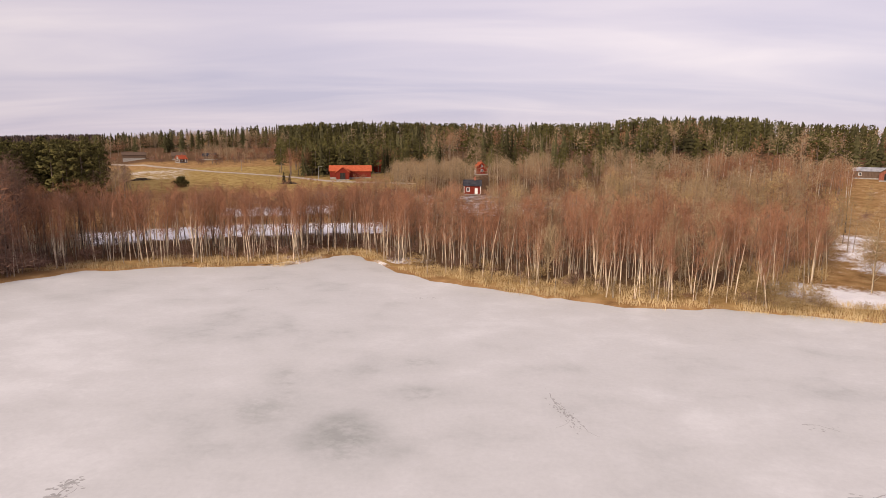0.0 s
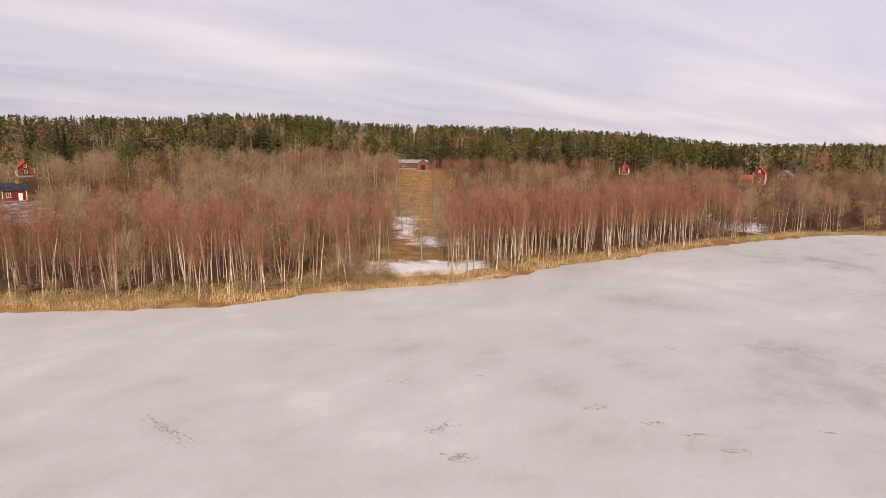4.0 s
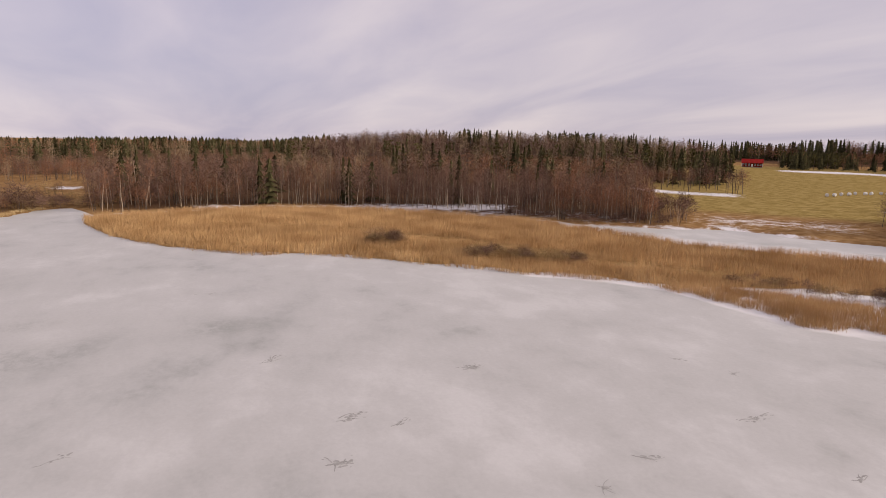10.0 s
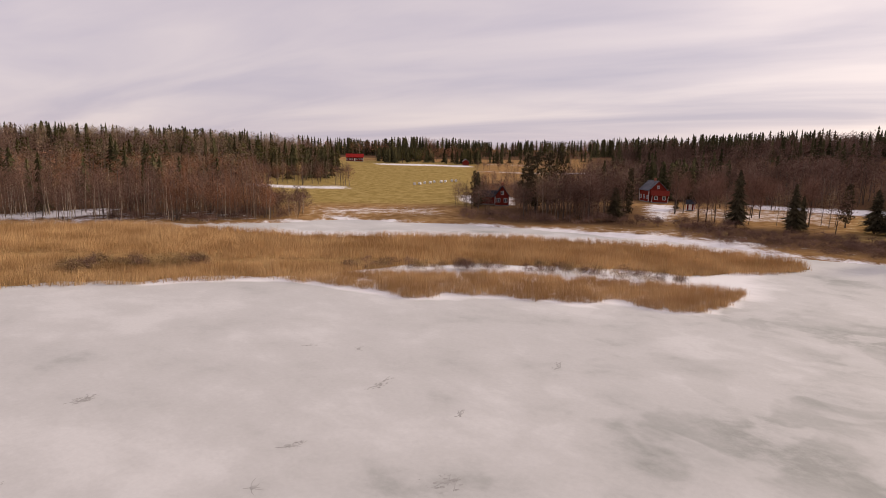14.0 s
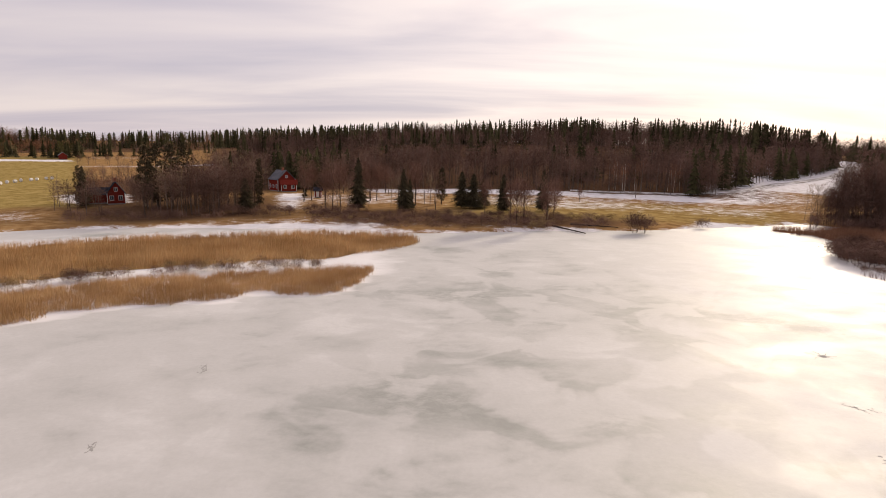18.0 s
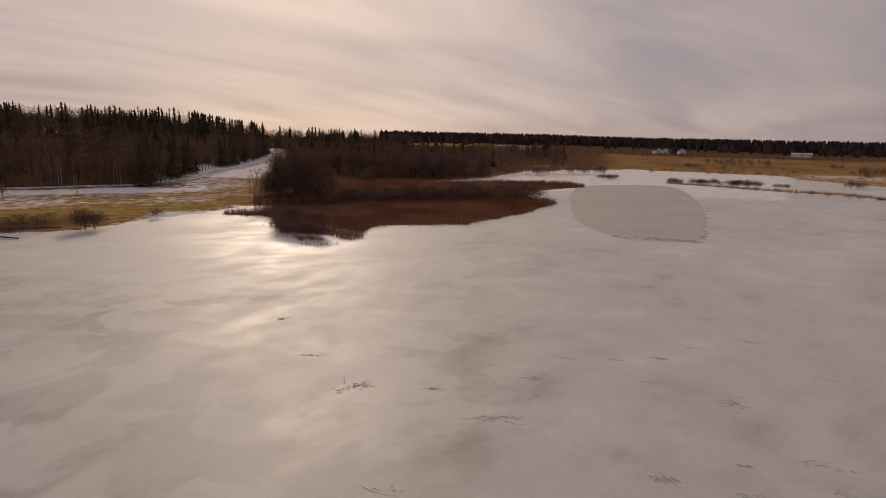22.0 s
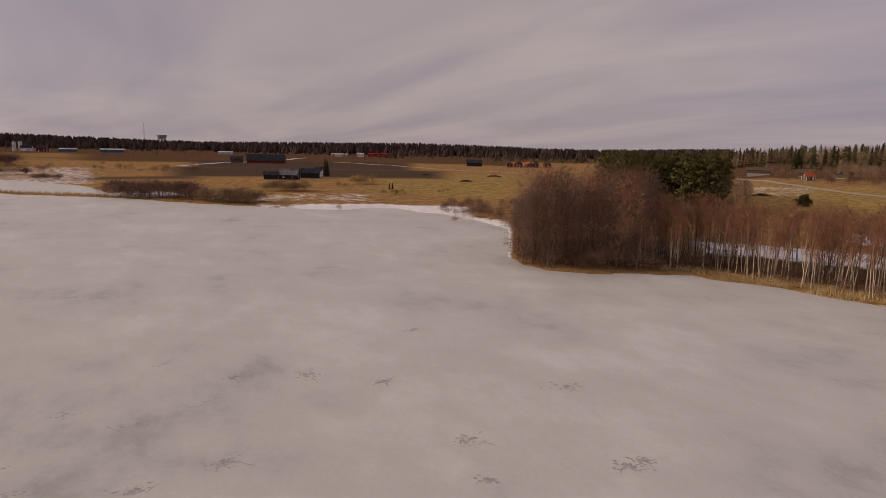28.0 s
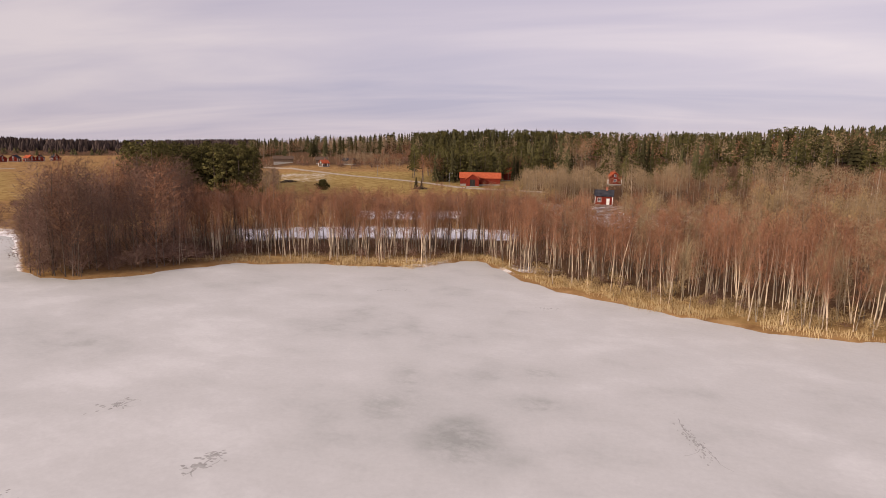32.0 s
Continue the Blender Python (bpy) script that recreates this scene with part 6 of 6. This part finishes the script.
def silo(az, r, h, rad):
    x, y = (float(q) for q in P(az, r))
    e = new("silo")
    e.location = (x, y, gz(x, y) - 0.2)
    bm = bmesh.new()
    bmesh.ops.create_cone(bm, cap_ends=True, segments=20, radius1=rad, radius2=rad, depth=h, matrix=Matrix.Translation((0, 0, h / 2)))
    part("shell", bm, M_CONC, e)
    bm = bmesh.new()
    bmesh.ops.create_cone(bm, cap_ends=True, segments=20, radius1=rad * 1.04, radius2=0.3, depth=rad * 0.6, matrix=Matrix.Translation((0, 0, h + rad * 0.3)))
    part("cap", bm, M_TIN, e)
    return tagged(e, "pale concrete grain silo", "silo", "silos at the edge of town")


for az, r, h in ((271.1, 850, 10.5), (271.5, 852, 11)):
    silo(az, r, h, 2.0)


def water_tower(az, r):
    x, y = (float(q) for q in P(az, r))
    z = gz(x, y)
    e = new("water_tower")
    e.location = (x, y, z - 0.3)
    top = 20 + r * 0.0068 - z
    for k in range(6):
        a = k * math.pi / 3
        bm = bmesh.new()
        bmesh.ops.create_cone(bm, cap_ends=True, segments=8, radius1=0.8, radius2=0.8, depth=top - 6, matrix=Matrix.Translation((math.cos(a) * 5.5, math.sin(a) * 5.5, (top - 6) / 2)))
        part("leg", bm, M_CONC, e)
    bm = bmesh.new()
    bmesh.ops.create_cone(bm, cap_ends=True, segments=24, radius1=2.2, radius2=2.2, depth=top - 6, matrix=Matrix.Translation((0, 0, (top - 6) / 2)))
    part("core", bm, M_CONC, e)
    bm = bmesh.new()
    bmesh.ops.create_cone(bm, cap_ends=True, segments=24, radius1=6.5, radius2=8.0, depth=6, matrix=Matrix.Translation((0, 0, top - 3)))
    part("tank", bm, M_TIN, e)
    return tagged(e, "dark water tower on legs above the ridge", "water tower")


def mast(az, r, top_z, wide):
    x, y = (float(q) for q in P(az, r))
    z = gz(x, y)
    e = new("radio_mast")
    e.location = (x, y, z - 0.3)
    h = top_z - z
    for k in range(3):
        a = k * 2.094
        bm = bmesh.new()
        bmesh.ops.create_cone(bm, cap_ends=True, segments=6, radius1=wide * 0.2, radius2=wide * 0.14, depth=h, matrix=Matrix.Translation((math.cos(a) * wide, math.sin(a) * wide, h / 2)))
        part("leg", bm, M_TIN, e)
    bm = bmesh.new()
    n = int(h / 3)
    for k in range(n):
        box(bm, -wide, -0.12, k * 3, wide, 0.12, k * 3 + 0.25)
        box(bm, -0.12, -wide, k * 3 + 1.5, 0.12, wide, k * 3 + 1.75)
    part("lattice", bm, M_TIN, e)
    return tagged(e, "slender steel radio mast above the ridge", "radio mast")


water_tower(281.45, 1150)
mast(280.12, 1150, 20 + 1150 * 0.0241, 0.6)
mast(300.9, 1100, 21.5, 0.4)


# ---- gravel roads ----
M_GRAVEL = mat("gravel", two((0.33, 0.27, 0.21), (0.50, 0.43, 0.35)), 1.0, bump=0.4)
M_TRACK = mat("snowy_track", two((0.30, 0.27, 0.24), (0.74, 0.72, 0.72), 0.42, 0.58), 0.4, bump=0.4)


def lane(name, pts, wide, material, label):
    az, r = np.array([p[0] for p in pts], float), np.array([p[1] for p in pts], float)
    x, y = P(az, r)
    d = np.concatenate([[0], np.cumsum(np.hypot(np.diff(x), np.diff(y)))])
    u = np.arange(0, d[-1], 2.5)
    X, Y = np.interp(u, d, x), np.interp(u, d, y)
    k = np.ones(7) / 7
    X[3:-3], Y[3:-3] = np.convolve(X, k, "valid"), np.convolve(Y, k, "valid")
    tx, ty = np.gradient(X), np.gradient(Y)
    n = np.hypot(tx, ty)
    nx, ny = -ty / n, tx / n
    V = []
    for o, lift in ((-0.5, 0.05), (-0.3, 0.16), (0, 0.2), (0.3, 0.16), (0.5, 0.05)):
        px, py = X + nx * wide * o, Y + ny * wide * o
        V.append(np.stack([px, py, ground_z(px, py) + lift + 0.08], 1))
    m = len(X)
    i, j = np.meshgrid(np.arange(4), np.arange(m - 1), indexing="ij")
    q = np.stack([i * m + j, i * m + j + 1, (i + 1) * m + j + 1, (i + 1) * m + j], -1).reshape(-1, 4)[:, ::-1]
    return tagged(new(name, fast_mesh(name, np.concatenate(V), q, None, [material], smooth=True)), label, "road", kind="structure")


lane("road_north", [(331.7, 447), (335.9, 382), (340.5, 338), (345.3, 308), (350.3, 276), (355.0, 262), (358, 258)], 5, M_GRAVEL, "pale gravel road past the red barn")
lane("road_south", [(195, 247), (200, 248), (205.3, 250), (208.5, 268), (209.8, 284), (211.8, 322), (213.8, 360), (215.5, 400), (216.4, 450), (217.3, 520)], 5, M_TRACK, "snowy track climbing through the forest gap")
lane("road_west", [(282.4, 470), (284, 505), (287.0, 570), (289.6, 611), (292, 690), (293.3, 790)], 6, M_TRACK, "pale farm road across ploughed fields")
lane("road_plain", [(296, 620), (301, 560), (305, 500), (309, 470), (313, 455)], 5, M_GRAVEL, "narrow farm road between fields")


# ---- posts, bales, heaps, logs ----
M_POST = mat("grey_pole_wood", two((0.16, 0.13, 0.11), (0.30, 0.26, 0.22)), 2.0)


def utility_pole(az, r, h, arm):
    x, y = (float(q) for q in P(az, r))
    e = new("utility_pole")
    e.location = (x, y, gz(x, y) - 0.2)
    bm = bmesh.new()
    bmesh.ops.create_cone(bm, cap_ends=True, segments=8, radius1=0.14, radius2=0.09, depth=h, matrix=Matrix.Translation((0, 0, h / 2)))
    part("pole", bm, M_POST, e)
    if arm:
        bm = bmesh.new()
        box(bm, -0.8, -0.06, h - 0.5, 0.8, 0.06, h - 0.36)
        part("crossarm", bm, M_POST, e)
    return tagged(e, "weathered wooden utility pole in the field", "utility pole", "utility poles")


for az, r, h, arm in ((200.8, 232, 5.5, False), (332.5, 330, 6, True), (341.8, 345, 6.5, True), (288, 520, 7, True), (300, 560, 7, True)):
    utility_pole(az, r, h, arm)


def street_lamp(az, r):
    x, y = (float(q) for q in P(az, r))
    e = new("street_lamp")
    e.location = (x, y, gz(x, y) - 0.2)
    bm = bmesh.new()
    bmesh.ops.create_cone(bm, cap_ends=True, segments=8, radius1=0.1, radius2=0.07, depth=6.5, matrix=Matrix.Translation((0, 0, 3.25)))
    part("pole", bm, M_TIN, e)
    bm = bmesh.new()
    box(bm, 0, -0.05, 6.4, 1.4, 0.05, 6.5)
    part("arm", bm, M_TIN, e)
    bm = bmesh.new()
    box(bm, 1.2, -0.14, 6.3, 1.8, 0.14, 6.46)
    part("lamp_head", bm, M_TIN, e)
    return tagged(e, "grey steel street lamp by the gravel road", "street lamp")


street_lamp(348.5, 286)


def hay_bale(az, r, turn):
    x, y = (float(q) for q in P(az, r))
    bm = bmesh.new()
    bmesh.ops.create_cone(bm, cap_ends=True, segments=18, radius1=0.65, radius2=0.65, depth=1.2, matrix=Euler((math.pi / 2, 0, 0)).to_matrix().to_4x4())
    bmesh.ops.bevel(bm, geom=[e for e in bm.edges if abs(e.verts[0].co.y) > 0.5 and abs(e.verts[1].co.y) > 0.5], offset=0.12, segments=2, affect="EDGES")
    me = bpy.data.meshes.new("hay_bale")
    bm.to_mesh(me)
    bm.free()
    me.materials.append(M_WHITE)
    ob = new("hay_bale", me)
    ob.matrix_world = pose(x, y, gz(x, y) + 0.6, 0, 0, turn)
    return tagged(ob, "hay bale wrapped in white plastic on the field", "hay bale", "white hay bales")


rh = random.Random(77)
for k in range(9):
    hay_bale(146.6 + k * 0.5 + rh.uniform(-0.1, 0.1), 281 + k * 3.6 + rh.uniform(-3, 3), rh.uniform(0, 180))


def heap(az, r, wide, h, label, material):
    """A low uneven mound of cut branches or stones."""
    x, y = (float(q) for q in P(az, r))
    rnd = random.Random(int(az * 10))
    s_ = Soup()
    for k in range(160):
        a, d = rnd.uniform(0, 6.28), wide * math.sqrt(rnd.random())
        z = h * (1 - (d / wide) ** 2) * rnd.uniform(0.3, 1.0)
        b, ln = rnd.uniform(0, 6.28), rnd.uniform(0.8, 2.2)
        p = (math.cos(a) * d, math.sin(a) * d, z)
        s_.sliver(p, (p[0] + math.cos(b) * ln, p[1] + math.sin(b) * ln, max(0, z + rnd.uniform(-0.4, 0.3))), 0.35, rnd, 0)
    v, f, m_ = s_.arrays()
    ob = new("brush_heap", fast_mesh("brush_heap", v, f, None, [material]))
    ob.location = (x, y, gz(x, y) - 0.05)
    return tagged(ob, label, "brush heap", "brush heaps on the fields")


for az, r, wd, h in ((308.2, 332, 3.2, 0.9), (310.8, 392, 4.5, 1.3), (304.4, 400, 2.5, 0.9), (333.7, 300, 4, 1.2), (345.8, 265, 3, 1.2)):
    heap(az, r, wd, h, "dark heap of cut branches in the dry field", M_TRUNK)


def fallen_log(a0, r0, a1, r1, rad):
    x0, y0 = (float(q) for q in P(a0, r0))
    x1, y1 = (float(q) for q in P(a1, r1))
    z0, z1 = max(0, gz(x0, y0)) + rad, max(0, gz(x1, y1)) + rad
    cx, cy, cz = (x0 + x1) / 2, (y0 + y1) / 2, (z0 + z1) / 2
    bm = bmesh.new()
    ln = math.dist((x0, y0, z0), (x1, y1, z1))
    bmesh.ops.create_cone(bm, cap_ends=True, segments=8, radius1=rad, radius2=rad * 0.5, depth=ln)
    me = bpy.data.meshes.new("fallen_log")
    bm.to_mesh(me)
    bm.free()
    me.materials.append(M_TRUNK)
    ob = new("fallen_log", me)
    q = Vector((x1 - x0, y1 - y0, z1 - z0)).to_track_quat("Z", "Y")
    ob.matrix_world = Matrix.LocRotScale((cx, cy, cz), q, None)
    return tagged(ob, "dark fallen trunk lying across the snowy bank", "fallen log")


fallen_log(193.6, 149, 196.6, 141, 0.22)
fallen_log(195.2, 153, 199.5, 152, 0.18)


# ---- marks on the ice: parts of the ice sheet ----
M_MARK = mat("dark_ice_crack", two((0.32, 0.313, 0.295), (0.46, 0.45, 0.43)), 1.5, rough=0.6)
CRACKS = [(12.5, 43.2, 8, -62), (53.6, 45.3, 3, 20), (58.6, 43.9, 2, 20), (62.4, 43.2, 2.4, 20), (65.9, 41.9, 2.4, 20), (38.3, 40.0, 3, 10), (98.2, 55.9, 3, 30), (72.6, 48.4, 1.5, 0), (105.4, 42.0, 1.8, 0), (136.7, 60.2, 1.5, 0), (143.7, 49.3, 3.5, 60), (160.9, 55.5, 2.5, 70), (135.1, 39.4, 2.2, 10)]
CRACKS_ALSO = [(117.4, 52.3, 1.6, 0), (105.9, 42.7, 2.4, 30), (110.7, 41.3, 2, 40), (151.5, 43.6, 1.6, 60), (237.5, 41.7, 5, 20), (261.6, 36.6, 2.0, 0), (259.9, 67.2, 2.4, 0), (252.6, 58.1, 2, 0), (248.7, 56.2, 1.5, 0), (240.9, 49.7, 2.6, 0), (260.6, 40.1, 1.2, 0), (303.4, 64.3, 2.6, 30), (274.0, 88.3, 2.4, 0), (278.6, 126.9, 4, 0), (295.3, 99.2, 5, 30)]
PATCHES = [(326.1, 39.3, 1.6), (39.8, 36.0, 2.0), (104.7, 35.9, 1.6), (117.6, 52.6, 1.6), (150.8, 33.9, 2.2), (223.5, 47.5, 3), (253.9, 36.3, 1.6), (259.3, 50.1, 2.2), (318.9, 50.5, 2.4), (309.3, 39.4, 2.2), (311.3, 34.3, 1.0), (325.0, 38.3, 1.7), (285.5, 38.0, 1.9), (293.3, 51.9, 2.4), (286.6, 52.6, 2.0), (300.7, 49.7, 1.6), (277.8, 36.6, 1.6)]
SMALL_MARKS = [(267.8, 84.4), (256.2, 62.8), (244.3, 55.4), (235.3, 68.6), (252.5, 51.9), (266.6, 42.9), (269.3, 39.5), (281.0, 58.3), (284.0, 47.8), (277.5, 45.7), (267.6, 33.2)]
SMALL_MARKS_ALSO = [(266.3, 59.9), (273.1, 49.8), (42.3, 49.9), (34.2, 48.7), (80.3, 42.6), (60.3, 61.7), (93.1, 82.7), (358.5, 75.9), (343.5, 83.7), (239.6, 63.9), (219.9, 55.6), (226.1, 32.4)]
STARS = [(141.4, 58.5, 1.3), (131.1, 34.6, 1.5), (231.0, 46.7, 1.6), (216.6, 67.9, 2.6)]
ric = random.Random(99)


def flat_part(name, polys, az, r, turn, lift=0.0):
    x, y = (float(q) for q in P(az, r))
    v, f = [], []
    for poly in polys:
        f.append(tuple(range(len(v), len(v) + len(poly))))
        v += [(px, py, ric.uniform(0.005, 0.007)) for px, py in poly]
    me = bpy.data.meshes.new(name)
    me.from_pydata(v, [], f)
    me.materials.append(M_MARK)
    ob = new(name, me)
    ob.matrix_world = pose(x, y, lift, 0, 0, turn)
    ob.parent = ice
    return ob


def ribbon(x0, y0, ang, ln, w0):
    """Narrow quads that follow a jagged line."""
    out, x, y, a, w_ = [], x0, y0, ang, w0
    n = max(3, int(ln / 0.35))
    for k in range(n):
        a2_ = a + ric.uniform(-0.5, 0.5)
        st = ln / n
        x2, y2 = x + math.cos(a2_) * st, y + math.sin(a2_) * st
        w2 = w0 * ric.uniform(0.3, 1.4) * (1 - 0.7 * k / n)
        nx, ny = -math.sin(a2_), math.cos(a2_)
        out.append([(x - nx * w_ / 2, y - ny * w_ / 2), (x2 - nx * w2 / 2, y2 - ny * w2 / 2), (x2 + nx * w2 / 2, y2 + ny * w2 / 2), (x + nx * w_ / 2, y + ny * w_ / 2)])
        x, y, a, w_ = x2, y2, ang + (a2_ - ang) * 0.5, w2
    return out


def blob(cx, cy, rad, flat=0.6):
    n = ric.randint(7, 11)
    return [(cx + math.cos(6.283 * k / n) * rad * ric.uniform(0.55, 1.2), cy + math.sin(6.283 * k / n) * rad * flat * ric.uniform(0.55, 1.2)) for k in range(n)]


for az, r, ln, turn in CRACKS + CRACKS_ALSO:
    polys = ribbon(-ln / 2, 0, 0.0, ln, 0.1)
    polys += ribbon(ric.uniform(-0.3, 0.3) * ln, ric.uniform(-0.1, 0.1), ric.uniform(-0.9, 0.9), ln * ric.uniform(0.15, 0.3), 0.08)
    for _ in range(int(ln * 9)):
        u = ric.gauss(0, 0.2)
        polys.append(blob(u * ln, 0.12 * math.sin(u * 9) + ric.gauss(0, 0.07) * min(ln, 4), ric.uniform(0.06, 0.2), 0.5))
    flat_part("ice_crack", polys, az, r, -az + turn + ric.uniform(-15, 15))
for az, r, size in PATCHES:
    polys = []
    for _ in range(40):
        a, d = ric.uniform(0, 6.28), abs(ric.gauss(0, 0.3)) * size
        polys.append(blob(math.cos(a) * d * 1.3, math.sin(a) * d * 0.8, ric.uniform(0.05, 0.22)))
    for _ in range(4):
        polys += ribbon(ric.uniform(-0.4, 0.4) * size, ric.uniform(-0.3, 0.3) * size, ric.uniform(0, 6.28), size * 0.6, 0.08)
    flat_part("rotten_ice_patch", polys, az, r, -az + ric.uniform(-30, 30))
for az, r in SMALL_MARKS + SMALL_MARKS_ALSO:
    size = 0.7 + 0.016 * r
    polys = ribbon(-size, 0, ric.uniform(-0.3, 0.3), size * ric.uniform(1.2, 2.0), 0.09)
    for _ in range(ric.randint(8, 20)):
        polys.append(blob(ric.gauss(0, 0.55) * size, ric.gauss(0, 0.16) * size, ric.uniform(0.05, 0.17), 0.55))
    flat_part("ice_crack", polys, az, r, -az + ric.uniform(-25, 25))
for az, r, size in STARS:
    polys = [blob(0, 0, size * 0.16, 1)]
    for k in range(7):
        polys += ribbon(0, 0, 6.283 * k / 7 + ric.uniform(-0.4, 0.4), size * ric.uniform(0.25, 0.8), 0.08)
    flat_part("star_shaped_melt_hole", polys, az, r, ric.uniform(0, 90))


# ---- the smooth refrozen pool ----
def thin_ice_pool():
    m = mat("thin_dark_ice", two((0.40, 0.38, 0.335), (0.46, 0.435, 0.385)), 0.05, rough=0.4, spec=0.25)
    rim = [(244.6, 281), (248.5, 300), (252.4, 298), (254.4, 240), (255.2, 195), (255.6, 150), (255.0, 136), (253.2, 132), (250.5, 130.5), (247.8, 134.5), (246.2, 142), (244.6, 157), (243.8, 178), (243.8, 225)]
    pts = [Vector((*(float(q) for q in P(a, r)), 0.02)) for a, r in rim]
    v, k = [], len(pts)
    for i in range(k):
        a, b, c, d = pts[i - 1], pts[i], pts[(i + 1) % k], pts[(i + 2) % k]
        for u in (0, 0.2, 0.4, 0.6, 0.8):
            p = 0.5 * (2 * b + (c - a) * u + (2 * a - 5 * b + 4 * c - d) * u * u + (3 * b - a - 3 * c + d) * u ** 3)
            v.append((p.x + ric.uniform(-0.4, 0.4), p.y + ric.uniform(-0.4, 0.4), 0.02))
    n = len(v)
    me = bpy.data.meshes.new("thin_ice_pool")
    me.from_pydata(v, [], [tuple(range(n))])
    if me.polygons[0].normal.z < 0:
        me.flip_normals()
    me.materials.append(m)
    ob = tagged(new("thin_ice_pool", me), "smooth darker refrozen pool in the lake ice", "lake ice", kind="structure")
    # broken rim of ice slush
    polys = []
    for k in range(26):
        az = 248 + 7.6 * k / 25
        rr = 134 + 2.0 * math.sin(k * 1.3) * 0.6 + (6 if k > 23 else 0) * (k - 23)
        x, y = (float(q) for q in P(az, rr))
        if k > 9 or k % 3 == 0:
            polys.append(blob(x, y, ric.uniform(0.7, 1.7), 0.6))
    for k in range(8):
        x, y = (float(q) for q in P(255.4 + 0.1 * math.sin(k), 142 + k * 9))
        polys.append(blob(x, y, ric.uniform(0.5, 1.1), 1.0))
    flat_part("slush_rim", polys, 0, 0, 0, 0.022)


thin_ice_pool()
